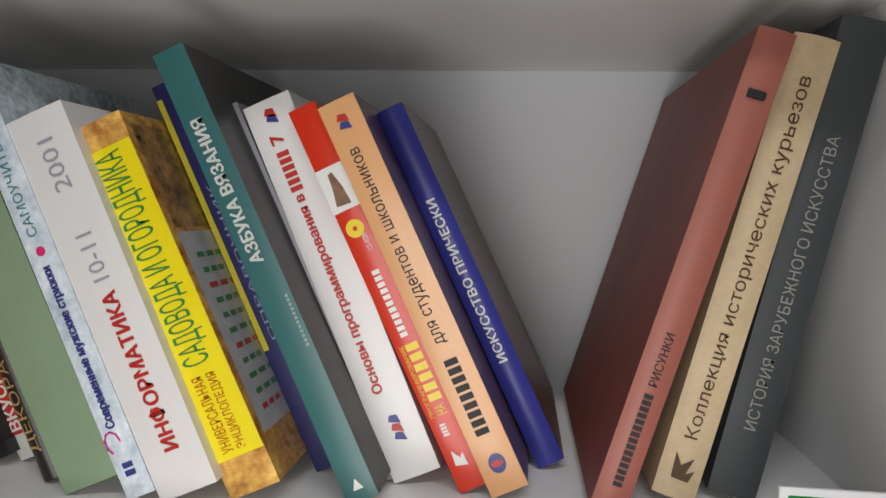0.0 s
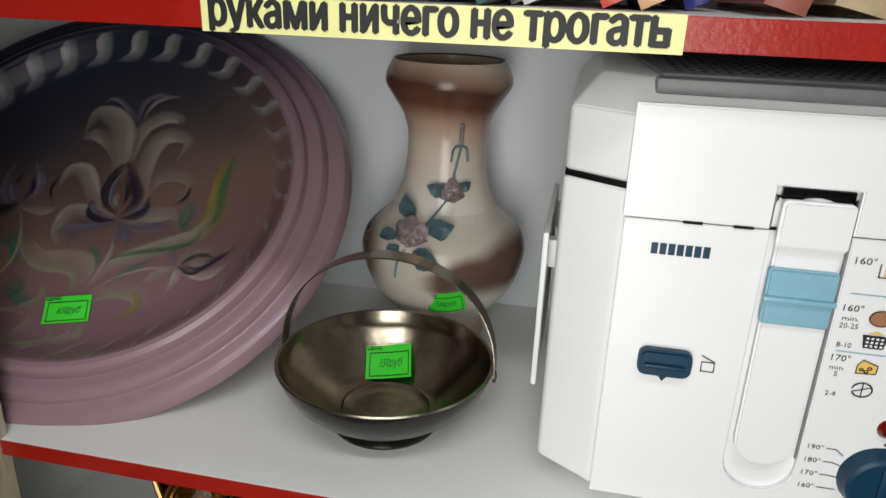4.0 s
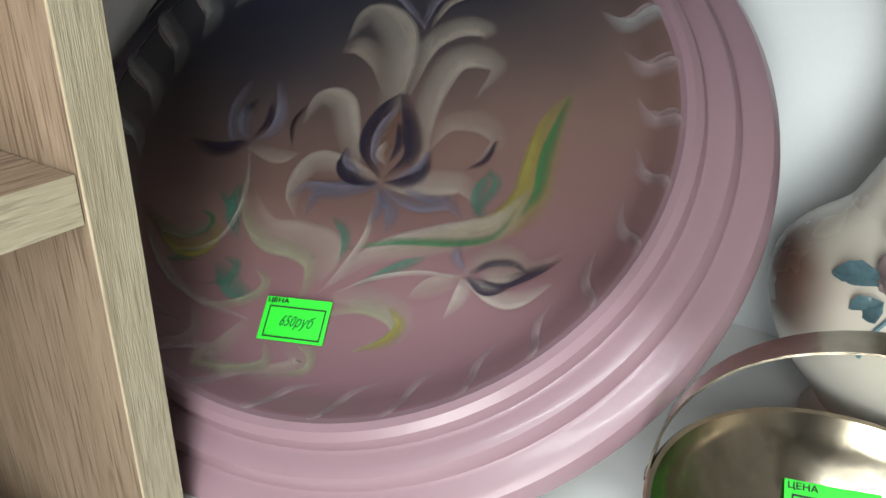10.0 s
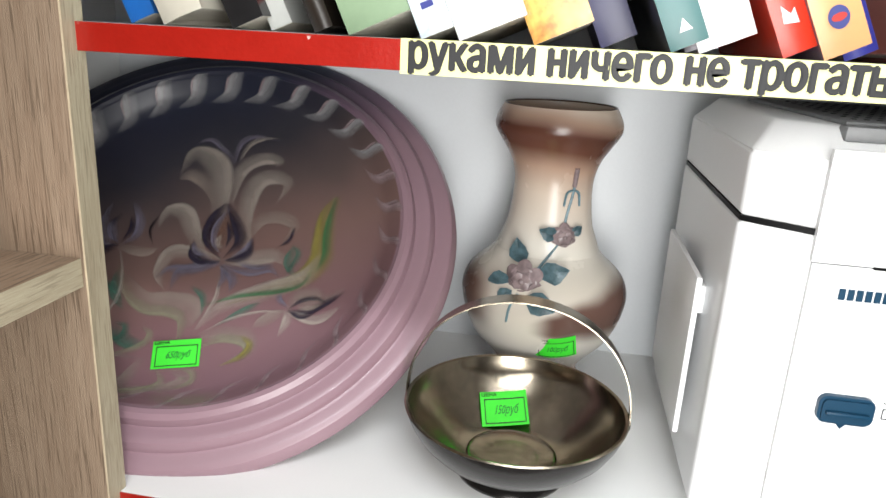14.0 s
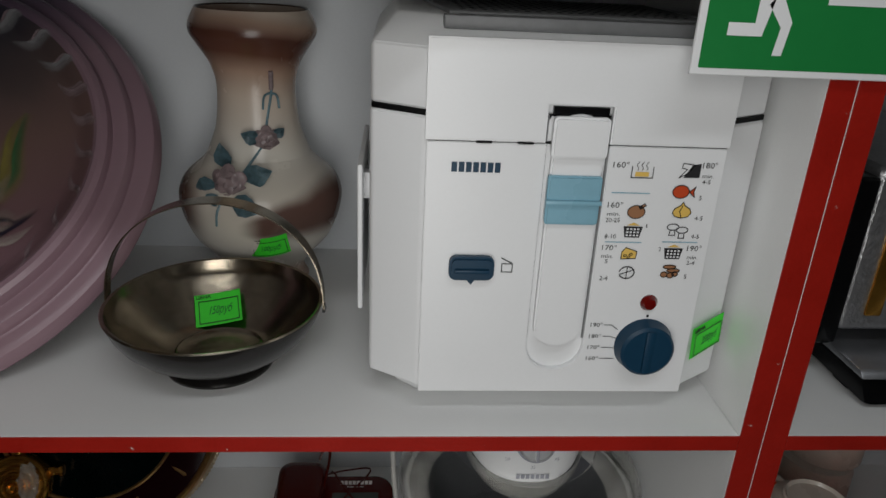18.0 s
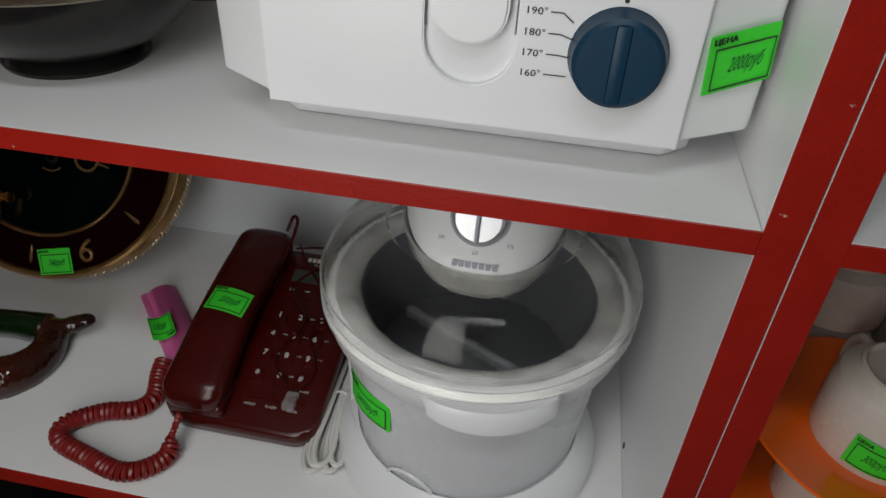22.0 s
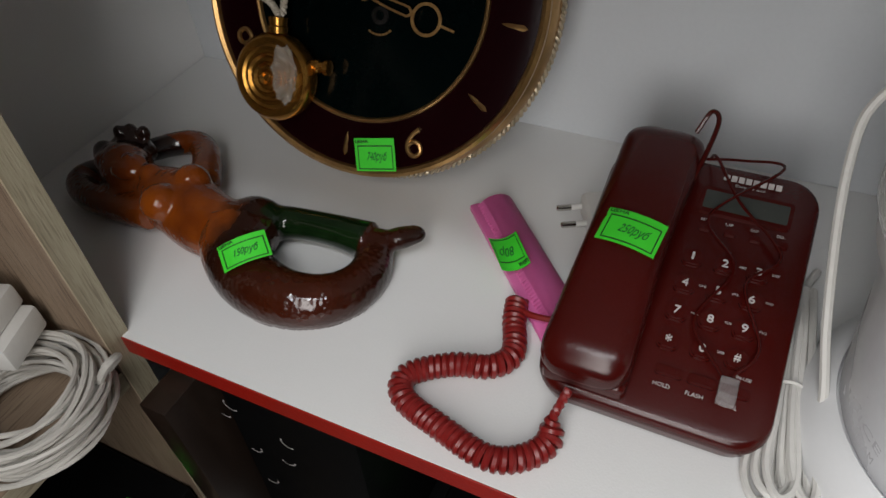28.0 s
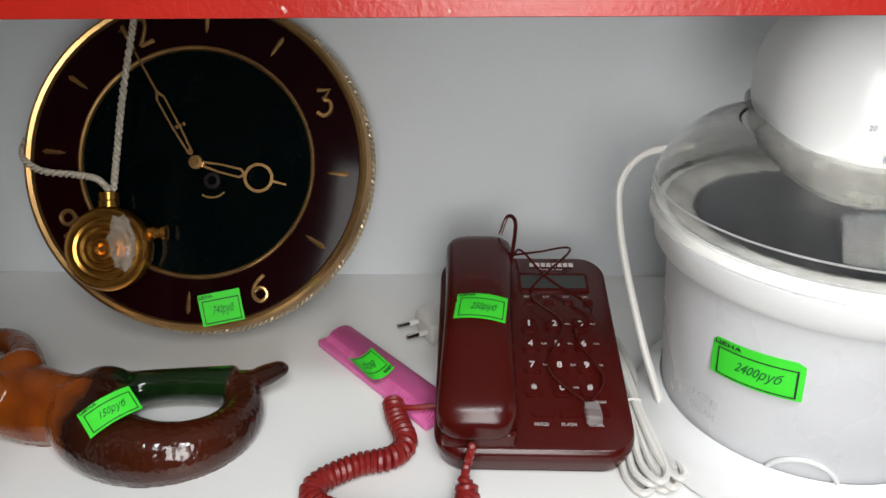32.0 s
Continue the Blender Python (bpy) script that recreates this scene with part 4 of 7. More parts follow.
for pts, wide, mt in (
    ([(-0.003, -0.026), (-0.016, -0.002), (-0.028, 0.018), (-0.042, 0.018), (-0.047, 0.0)], 0.012, CREAM_P),
    ([(0.003, 0.0), (-0.002, 0.049), (-0.012, 0.075), (-0.032, 0.084), (-0.041, 0.062)], 0.017, CREAM_P),
    ([(0.010, 0.03), (0.013, 0.066), (0.029, 0.082), (0.047, 0.081), (0.045, 0.073)], 0.011, CREAM_P),
    ([(0.033, -0.02), (0.026, 0.022), (0.030, 0.053), (0.043, 0.062), (0.06, 0.056), (0.053, 0.034)], 0.013, CREAM_P),
    ([(0.031, -0.010), (0.041, 0.014), (0.06, 0.018), (0.073, 0.008), (0.064, -0.01)], 0.010, ROSE_P),
    ([(0.005, 0.075), (0.007, 0.099), (0.021, 0.109), (0.044, 0.104)], 0.006, LILAC_P),
    ([(0.010, 0.080), (0.016, 0.098), (0.028, 0.106), (0.044, 0.108)], 0.004, CREAM_P),
    ([(-0.034, 0.097), (-0.021, 0.102), (-0.004, 0.089), (0.01, 0.075)], 0.005, LILAC_P),
    ([(-0.042, 0.055), (-0.030, 0.060), (-0.015, 0.050), (-0.004, 0.028)], 0.010, ROSE_P),
    ([(0.015, -0.030), (-0.013, -0.023), (-0.03, -0.025), (-0.035, -0.045), (-0.027, -0.06)], 0.010, CREAM_P),
    ([(0.015, -0.032), (-0.003, -0.038), (-0.018, -0.044), (-0.022, -0.06)], 0.010, LILAC_P),
    ([(0.015, -0.032), (0.028, -0.046), (0.028, -0.060)], 0.008, LILAC_P),
    ([(0.017, -0.03), (0.038, -0.026), (0.06, -0.022), (0.07, -0.031)], 0.012, CREAM_P),
    ([(0.028, -0.030), (0.045, -0.034), (0.062, -0.030)], 0.005, LILAC_P),
    ([(0.012, 0.020), (0.008, 0.0), (0.012, -0.022)], 0.020, OCHRE_P),
    ([(0.009, 0.030), (0.0, 0.012), (-0.001, -0.009), (0.014, -0.028)], 0.010, VIOLET_P),
    ([(0.009, 0.030), (0.023, 0.005), (0.027, -0.011), (0.016, -0.027)], 0.010, VIOLET_P),
    ([(-0.008, -0.018), (-0.004, -0.030), (0.014, -0.031)], 0.009, LILAC_P),
    ([(0.036, -0.010), (0.034, -0.024), (0.018, -0.030)], 0.009, LILAC_P),
    ([(0.010, -0.004), (0.008, -0.012), (0.014, -0.018)], 0.004, CREAM_P),
    ([(-0.049, 0.012), (-0.053, -0.002), (-0.047, -0.018)], 0.0028, BLACK_P),
    ([(0.073, 0.008), (0.070, -0.006), (0.060, -0.014)], 0.003, VIOLET_P),
    ([(-0.093, 0.024), (-0.095, 0.001), (-0.087, -0.017), (-0.076, -0.02)], 0.007, LILAC_P),
    ([(-0.074, 0.026), (-0.064, 0.007), (-0.064, -0.01), (-0.075, -0.02)], 0.008, LILAC_P),
    ([(-0.082, 0.012), (-0.088, -0.004), (-0.077, -0.018)], 0.005, VIOLET_P),
    ([(-0.076, -0.020), (-0.094, -0.028), (-0.117, -0.024)], 0.009, VIOLET_P),
    ([(-0.076, -0.021), (-0.053, -0.025), (-0.041, -0.019)], 0.007, ROSE_P),
    ([(0.078, -0.074), (0.085, -0.061), (0.098, -0.057), (0.11, -0.062), (0.125, -0.05)], 0.008, ROSE_P),
    ([(0.080, -0.072), (0.090, -0.064), (0.102, -0.062), (0.110, -0.066)], 0.004, VIOLET_P),
    ([(0.078, -0.075), (0.096, -0.074), (0.113, -0.064), (0.125, -0.055)], 0.006, VIOLET_P),
    ([(0.079, -0.075), (0.08, -0.085), (0.075, -0.099)], 0.006, CREAM_P),
    ([(0.078, -0.075), (0.063, -0.084), (0.053, -0.092)], 0.008, ROSE_P),
    ([(0.078, -0.072), (0.07, -0.064), (0.072, -0.057)], 0.005, LILAC_P),
    ([(0.079, -0.075), (0.104, -0.082), (0.123, -0.069)], 0.007, CREAM_P),
    ([(0.012, 0.024), (0.004, 0.006), (0.005, -0.012), (0.014, -0.024)], 0.0055, LILAC_P),
    ([(0.013, 0.010), (0.018, -0.004), (0.016, -0.018)], 0.0045, VIOLET_P),
    ([(-0.012, -0.012), (-0.010, -0.026), (0.004, -0.032), (0.014, -0.030)], 0.0070, VIOLET_P),
    ([(0.038, -0.006), (0.037, -0.020), (0.028, -0.028), (0.016, -0.030)], 0.0070, VIOLET_P),
    ([(-0.012, -0.012), (-0.008, -0.022), (0.006, -0.027)], 0.0045, LILAC_P),
    ([(0.038, -0.006), (0.033, -0.018), (0.022, -0.026)], 0.0045, LILAC_P),
    ([(0.014, -0.034), (-0.008, -0.040), (-0.026, -0.041), (-0.036, -0.050)], 0.0075, LILAC_P),
    ([(0.018, -0.033), (0.040, -0.040), (0.058, -0.036), (0.068, -0.044)], 0.0070, LILAC_P),
    ([(0.016, -0.034), (0.021, -0.046), (0.017, -0.058)], 0.0055, LILAC_P),
    ([(-0.088, 0.006), (-0.084, -0.008), (-0.076, -0.018)], 0.0090, LILAC_P),
    ([(-0.072, 0.010), (-0.069, -0.004), (-0.075, -0.018)], 0.0045, VIOLET_P),
    ([(0.086, -0.071), (0.098, -0.068), (0.108, -0.067)], 0.0080, ROSE_P),
    ([(0.080, -0.074), (0.092, -0.080), (0.106, -0.073)], 0.0035, VIOLET_P),
):
    layer += 1
    stroke(pts, wide * (1.35 if mt in (CREAM_P, ROSE_P) else 1.1), mt, "petal_stroke", 0.0013 + 0.00003 * layer)
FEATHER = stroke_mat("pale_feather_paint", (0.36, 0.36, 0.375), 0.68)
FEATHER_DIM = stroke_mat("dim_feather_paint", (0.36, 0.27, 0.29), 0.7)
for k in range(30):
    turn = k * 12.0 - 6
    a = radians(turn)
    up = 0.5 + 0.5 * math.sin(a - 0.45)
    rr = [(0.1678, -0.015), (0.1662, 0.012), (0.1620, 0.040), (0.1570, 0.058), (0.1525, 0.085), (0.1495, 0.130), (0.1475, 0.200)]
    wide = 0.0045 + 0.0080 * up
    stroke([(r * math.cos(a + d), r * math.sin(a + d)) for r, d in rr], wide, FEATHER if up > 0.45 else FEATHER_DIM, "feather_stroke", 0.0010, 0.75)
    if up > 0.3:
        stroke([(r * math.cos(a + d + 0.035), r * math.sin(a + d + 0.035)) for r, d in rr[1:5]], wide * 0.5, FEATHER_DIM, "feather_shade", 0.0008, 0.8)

# ---- middle shelf: vase ----
VASE = ramp_mat("cream_and_brown_glaze", [(0.0, (0.30, 0.17, 0.12)), (0.07, (0.50, 0.36, 0.28)), (0.14, (0.62, 0.595, 0.54)), (0.25, (0.61, 0.58, 0.52)), (0.36, (0.56, 0.51, 0.445)), (0.43, (0.59, 0.55, 0.48)), (0.52, (0.62, 0.59, 0.53)), (0.70, (0.56, 0.47, 0.39)), (0.79, (0.40, 0.27, 0.20)), (0.85, (0.125, 0.050, 0.031)), (0.905, (0.085, 0.032, 0.021)), (0.945, (0.30, 0.20, 0.15)), (0.98, (0.46, 0.38, 0.31))], (0.10, 0.05, 1.0), 0.0, 0.265, 0.26, 0.0, 0.05, 10)
nt = VASE.node_tree


def vmath(op, a, b=0.0, c=0.0):
    """One math node of the glaze; its inputs are sockets or numbers."""
    nd = nt.nodes.new("ShaderNodeMath")
    nd.operation = op
    for s, v in zip(nd.inputs, (a, b, c)):
        if isinstance(v, (int, float)):
            s.default_value = v
        else:
            nt.links.new(v, s)
    return nd.outputs[0]


sx = nt.nodes.new("ShaderNodeSeparateXYZ")
wob = nt.nodes.new("ShaderNodeTexNoise")
wob.inputs["Scale"].default_value = 22
nt.links.new(nt.nodes["Texture Coordinate"].outputs["Object"], wob.inputs["Vector"])
nt.links.new(nt.nodes["Texture Coordinate"].outputs["Object"], sx.inputs[0])
ux = vmath("DIVIDE", vmath("ADD", sx.outputs[0], 0.012), 0.075)
centre = vmath("MULTIPLY_ADD", ux, 0.010, 0.080)
reach = vmath("MULTIPLY_ADD", ux, 0.024, 0.006)
off = vmath("ABSOLUTE", vmath("SUBTRACT", vmath("MULTIPLY_ADD", wob.outputs["Fac"], 0.012, sx.outputs[2]), vmath("ADD", centre, 0.006)))
soft = nt.nodes.new("ShaderNodeMapRange")
soft.interpolation_type = "SMOOTHSTEP"
for key, v in (("From Min", 1.2), ("From Max", 0.4)):
    soft.inputs[key].default_value = v
nt.links.new(vmath("DIVIDE", off, vmath("MAXIMUM", reach, 0.0005)), soft.inputs["Value"])
fade = nt.nodes.new("ShaderNodeMapRange")
fade.interpolation_type = "SMOOTHSTEP"
fade.inputs["From Min"].default_value, fade.inputs["From Max"].default_value = 0.0, 0.35
nt.links.new(ux, fade.inputs["Value"])
# the same brown on the opposite flank, only near its edge
west = nt.nodes.new("ShaderNodeMapRange")
west.interpolation_type = "SMOOTHSTEP"
west.inputs["From Min"].default_value, west.inputs["From Max"].default_value = -0.034, -0.064
nt.links.new(vmath("MULTIPLY_ADD", wob.outputs["Fac"], 0.012, vmath("SUBTRACT", sx.outputs[0], 0.006)), west.inputs["Value"])
band = nt.nodes.new("ShaderNodeMapRange")
band.interpolation_type = "SMOOTHSTEP"
band.inputs["From Min"].default_value, band.inputs["From Max"].default_value = 0.034, 0.012
nt.links.new(vmath("ABSOLUTE", vmath("SUBTRACT", sx.outputs[2], 0.094)), band.inputs["Value"])
brush = nt.nodes.new("ShaderNodeMix")
brush.data_type = "RGBA"
nt.links.new(vmath("MULTIPLY", vmath("MAXIMUM", vmath("MULTIPLY", soft.outputs[0], fade.outputs[0]), vmath("MULTIPLY", west.outputs[0], band.outputs[0])), 0.92), brush.inputs["Factor"])
pb = nt.nodes["Principled BSDF"]
nt.links.new(pb.inputs["Base Color"].links[0].from_socket, brush.inputs[6])
brush.inputs[7].default_value = (0.085, 0.030, 0.021, 1)
nt.links.new(brush.outputs[2], pb.inputs["Base Color"])
vase = thing("vase", (-0.1665, 0.2555, 0.9002), "tall cream ceramic vase with brown shading and raised roses", "vase")
prof = [(0.0, 0.0), (0.040, 0.0), (0.042, 0.006), (0.038, 0.014), (0.0375, 0.021), (0.047, 0.034), (0.063, 0.052), (0.0715, 0.070), (0.0755, 0.086), (0.0757, 0.097), (0.0718, 0.108), (0.0640, 0.117), (0.0535, 0.126), (0.0455, 0.136), (0.0400, 0.150), (0.0365, 0.168), (0.0350, 0.185), (0.0355, 0.200), (0.0400, 0.215), (0.0485, 0.229), (0.0550, 0.240), (0.0548, 0.249), (0.0505, 0.258), (0.0488, 0.2610), (0.0470, 0.2605), (0.0465, 0.254), (0.049, 0.243), (0.034, 0.205), (0.033, 0.17), (0.060, 0.10), (0.06, 0.06), (0.0, 0.03)]
smooth_prof = [(p.x, p.y) for p in spline([(r, z, 0) for r, z in prof[4:24]], 4)]
part("body", lathe(prof[:4] + smooth_prof + prof[24:], 80), VASE, vase)
part("lip_line", lathe([(0.0490, 0.2604), (0.0483, 0.2618), (0.0472, 0.2616), (0.0468, 0.2604), (0.0480, 0.2598)], 80, True), surf("brown_lip_line", (0.05, 0.022, 0.015), 0.2), vase, "thin dark brown line round the mouth")
PETAL = surf("mauve_glazed_petal", (0.215, 0.165, 0.170), 0.34, var=0.4, scale=150)
LEAFG = surf("teal_glazed_leaf", (0.115, 0.200, 0.235), 0.30, var=0.4, scale=180, bump=0.4, bscale=420)


def vase_frame(dx, z):
    """A pose on the vase's skin at the sideways offset dx and height z; local -y looks outward."""
    r = float(np.interp(z, [p[1] for p in prof[3:22]], [p[0] for p in prof[3:22]]))
    a = math.asin(max(-0.95, min(0.95, dx / r)))
    return Matrix.Translation((r * math.sin(a), -r * math.cos(a), z)) @ Matrix.Rotation(a, 4, "Z")


def rose(dx, z, size):
    at = vase_frame(dx, z)
    pm = bmesh.new()
    bmesh.ops.create_uvsphere(pm, u_segments=10, v_segments=8, radius=size * 0.2)
    heart = part("rose", moved(pm, at @ Matrix.Translation((0, -size * 0.42, 0))), PETAL, vase, "raised mauve ceramic rose")
    for ring, (n, rad, tilt) in enumerate(((6, 0.66, 62), (5, 0.42, 40), (4, 0.22, 22))):
        for k in range(n):
            pm = bmesh.new()
            bmesh.ops.create_uvsphere(pm, u_segments=10, v_segments=6, radius=1)
            bmesh.ops.scale(pm, vec=(size * (0.42 - 0.07 * ring), size * 0.11, size * (0.40 - 0.05 * ring)), verts=pm.verts)
            for v in pm.verts:
                v.co.y -= 0.9 * v.co.z**2 / size
            turn = Matrix.Rotation(radians(360 / n * k + 25 * ring), 4, "Y")
            part("petal", moved(pm, at @ turn @ Matrix.Translation((0, -size * (0.14 + 0.13 * ring), size * rad)) @ Matrix.Rotation(radians(20 - tilt), 4, "X")), PETAL, heart)


def vase_leaf(dx, z, size, turn):
    bm = bmesh.new()
    rows = []
    for k in range(9):
        f = k / 8
        half = size * 0.37 * math.sin(math.pi * f**0.8) * (1 + 0.10 * (k % 2)) + 0.0002
        y = -0.0016 - 0.003 * math.sin(math.pi * f)
        rows.append([bm.verts.new((e * half, y + (0.0010 if e == 0 else -0.0004 * abs(e)), f * size)) for e in (-1, -0.5, 0, 0.5, 1)])
    for a, b in zip(rows, rows[1:]):
        for k in range(4):
            bm.faces.new((a[k], a[k + 1], b[k + 1], b[k]))
    bmesh.ops.solidify(bm, geom=bm.faces[:], thickness=0.0012)
    part("leaf", moved(bm, vase_frame(dx, z) @ Matrix.Rotation(radians(turn), 4, "Y")), LEAFG, vase, "raised teal ceramic leaf")


rose(-0.0160, 0.1185, 0.0170)
rose(0.0130, 0.153, 0.0120)
for dx, z, s, turn in ((-0.0185, 0.1290, 0.023, -18), (-0.0045, 0.1225, 0.027, 72), (-0.0265, 0.1165, 0.023, -102), (-0.0120, 0.1080, 0.027, 112), (-0.0250, 0.1100, 0.017, -135), (0.0075, 0.1530, 0.017, -70), (0.0180, 0.1560, 0.012, 60)):
    vase_leaf(dx, z, s, turn)
for pts in ([(-0.006, 0.126), (0.004, 0.139), (0.012, 0.152), (0.014, 0.170), (0.018, 0.192), (0.0185, 0.206)], [(-0.020, 0.108), (-0.026, 0.096), (-0.028, 0.082)]):
    line = spline([vase_frame(dx, z).translation + Vector((0, -0.0005, 0)) for dx, z in pts], 4)
    part("stem", tube(line, 0.0012, 6), LEAFG, vase)
for s in (-1, 1):
    line = spline([vase_frame(0.0175 + s * d, z).translation + Vector((0, -0.0012, 0)) for d, z in ((0.0, 0.193), (0.005, 0.190), (0.0065, 0.179))], 4)
    part("sepal", tube(line, 0.0011, 6), LEAFG, vase)
part("bud", moved(tube(spline([vase_frame(0.0182 + d, z).translation + Vector((0, -0.001, 0)) for d, z in ((0, 0.196), (0.0005, 0.205), (0.001, 0.212))], 3), 0.0021, 8), Matrix()), PETAL, vase)

# ---- middle shelf: metal bowl ----
bowl = thing("handled_bowl", (-0.1770, 0.0975, 0.9002), "tarnished metal footed bowl with a hinged strap handle", "bowl")
part("foot", lathe([(0, 0.0045), (0.033, 0.0045), (0.039, 0.0012), (0.0420, 0.0), (0.0428, 0.0022), (0.0405, 0.0050), (0.0345, 0.0072), (0.0325, 0.0090), (0, 0.0085)], 64), DARKMETAL, bowl, "blackened footring")
part("outside", lathe([(0.0325, 0.0088), (0.0400, 0.0092), (0.0520, 0.0150), (0.0640, 0.0240), (0.0730, 0.0335), (0.0785, 0.0430), (0.0812, 0.0500), (0.0818, 0.0530)], 88), DARKMETAL, bowl, "blackened outer wall")
part("inside", lathe([(0.0818, 0.0531), (0.0828, 0.0542), (0.0818, 0.0551), (0.0798, 0.0543), (0.0780, 0.0495), (0.0758, 0.0452), (0.0730, 0.0418), (0.0690, 0.0372), (0.0620, 0.0296), (0.0540, 0.0222), (0.0450, 0.0158), (0.0380, 0.0122), (0.0345, 0.0112), (0.0330, 0.0120), (0.0312, 0.0108), (0.0200, 0.0100), (0, 0.0098)], 88), BRONZE, bowl, "polished brownish inside with scratched bottom")
strap = bmesh.new()
rows = []
for k in range(33):
    a = math.pi * k / 32
    c = Vector((-0.0838 * math.cos(a), 0.004 + 0.010 * math.sin(a), 0.048 + 0.084 * math.sin(a) ** 0.85))
    wid = 0.0054 + 0.0030 * math.sin(a)
    rows.append([strap.verts.new(c + Vector((math.cos(a) * d, e * wid, -math.sin(a) * d))) for e, d in ((-1, 0), (1, 0), (1, 0.0010), (-1, 0.0010))])
for a, b in zip(rows, rows[1:]):
    for n in range(4):
        strap.faces.new((a[n], a[(n + 1) % 4], b[(n + 1) % 4], b[n]))
strap.faces.new(rows[0])
strap.faces.new(rows[-1])
part("handle", strap, BRONZE, bowl, "flat arched strap handle")
for s in (-1, 1):
    part("hinge", moved(lathe([(0, 0), (0.0045, 0), (0.0042, 0.002), (0, 0.003)], 16), Matrix.Translation((s * 0.0822, 0.004, 0.047)) @ Matrix.Rotation(radians(90 * s), 4, "Y")), DARKMETAL, bowl)

# ---- middle shelf: deep fryer ----
fryer = thing("deep_fryer", (0.0755, 0.16, 0.9002), "white plastic deep fryer with blue dial, latch and printed cooking symbols", "deep fryer")
FI = Matrix.Translation((-0.0755, -0.16, -0.9002))


def fpart(name, bm, material, parent=None, label=""):
    return part(name, moved(bm, FI), material, parent or fryer, label)


def plan_prism(poly, z0, z1, bevel=0.0, shrink=None):
    """An upright block over a plan outline (x, y); shrink: the same outline at the foot, inset."""
    bm = bmesh.new()
    lo = [bm.verts.new((x, y, z0)) for x, y in (shrink or poly)]
    hi = [bm.verts.new((x, y, z1)) for x, y in poly]
    bm.faces.new(lo)
    bm.faces.new(hi)
    for k in range(len(poly)):
        j = (k + 1) % len(poly)
        bm.faces.new((lo[k], lo[j], hi[j], hi[k]))
    if bevel:
        bmesh.ops.bevel(bm, geom=bm.edges[:], offset=bevel, segments=3, affect="EDGES", profile=0.6)
    return bm


FOOT = [(-0.021, 0.0570), (0.172, 0.0570), (0.186, 0.070), (0.186, 0.27), (0.16, 0.285), (-0.01, 0.285), (-0.036, 0.27), (-0.036, 0.070)]
PLAN = [(-0.021, 0.0275), (0.172, 0.0275), (0.2065, 0.050), (0.2065, 0.255), (0.175, 0.29), (-0.024, 0.29), (-0.0565, 0.255), (-0.0565, 0.050)]
fpart("base", plan_prism(FOOT, 0.9003, 0.9235, 0.003), PLASTIC)
fpart("body", plan_prism(PLAN, 0.9225, 1.1185, 0.004), PLASTIC)
lid_plan = [(-0.0205, 0.0285), (0.1715, 0.0285), (0.2060, 0.0505), (0.2060, 0.2545), (0.1745, 0.2895), (-0.0235, 0.2895), (-0.0560, 0.2545), (-0.0560, 0.0505)]
top_plan = [(-0.010, 0.052), (0.161, 0.052), (0.190, 0.075), (0.190, 0.240), (0.164, 0.270), (-0.013, 0.270), (-0.040, 0.240), (-0.040, 0.075)]
fpart("lid_seam", plan_prism([(x * 0.996 + 0.0003, y * 0.996 + 0.0007) for x, y in lid_plan], 1.1184, 1.1216), BLACK_MAT, None, "dark gap under the lid")
fpart("lid", plan_prism(lid_plan, 1.1215, 1.160, 0.004), PLASTIC)
fpart("lid_shoulder", plan_prism(top_plan, 1.1590, 1.1765, 0.003, lid_plan), PLASTIC)
GREYVENT = surf("grey_vent_plastic", (0.17, 0.175, 0.18), 0.45, var=0.15)
fpart("vent_panel", plan_prism([(-0.008, 0.054), (0.159, 0.054), (0.172, 0.225), (-0.022, 0.225)], 1.1762, 1.1790, 0.001), GREYVENT, None, "grey slotted steam vent")
holes = bmesh.new()
for i in range(22):
    for j in range(9):
        merge(holes, moved(lathe([(0, 0), (0.0018, 0), (0.0018, 0.0004), (0, 0.0004)], 6), Matrix.Translation((0.002 + 0.0070 * i, 0.072 + 0.0165 * j, 1.1789))))
tagged(fpart("perforation", holes, BLACK_MAT), kind="stuff")
fpart("vent_lip", box(-0.012, 0.163, 0.040, 0.053, 1.1690, 1.1775, 0.002), GREYVENT)
# front panel with the drop of the lid, split round the latch
F0 = 0.0232
fpart("front_panel", prism([(-0.0205, 0.9215), (0.1715, 0.9215), (0.1715, 1.1040), (0.0950, 1.1040), (0.0950, 0.960)] + [(0.07475 + 0.02025 * math.cos(radians(-a)), 0.960 + 0.0195 * math.sin(radians(-a))) for a in range(12, 180, 12)] + [(0.0545, 0.960), (0.0545, 1.1040), (-0.0205, 1.1040)], 0.0050, Matrix.Translation((0, F0, 0)), 0.0006), PLASTIC)
fpart("lid_apron", prism([(-0.0215, 1.1049), (0.0535, 1.1049), (0.0535, 1.1285), (0.0945, 1.1285), (0.0945, 1.1049), (0.1725, 1.1049), (0.1725, 1.1665), (-0.0215, 1.1665)], 0.0060, Matrix.Translation((0, F0 - 0.001, 0)), 0.0010), PLASTIC)
# black strip in place of the shadow line below the apron
fpart("apron_shadow_gap", box(-0.0205, 0.1715, F0 + 0.002, F0 + 0.004, 1.1038, 1.1052), BLACK_MAT)
fpart("latch_recess", prism(rounded(0.0538, 0.0957, 0.941, 1.1284, 0.018), 0.0015, Matrix.Translation((0, F0 + 0.0045, 0))), PLASTIC, None, "recess round the latch")
fpart("recess_slot", box(0.0570, 0.0922, F0 + 0.0012, F0 + 0.004, 1.1215, 1.1275), BLACK, None, "black slot over the latch")
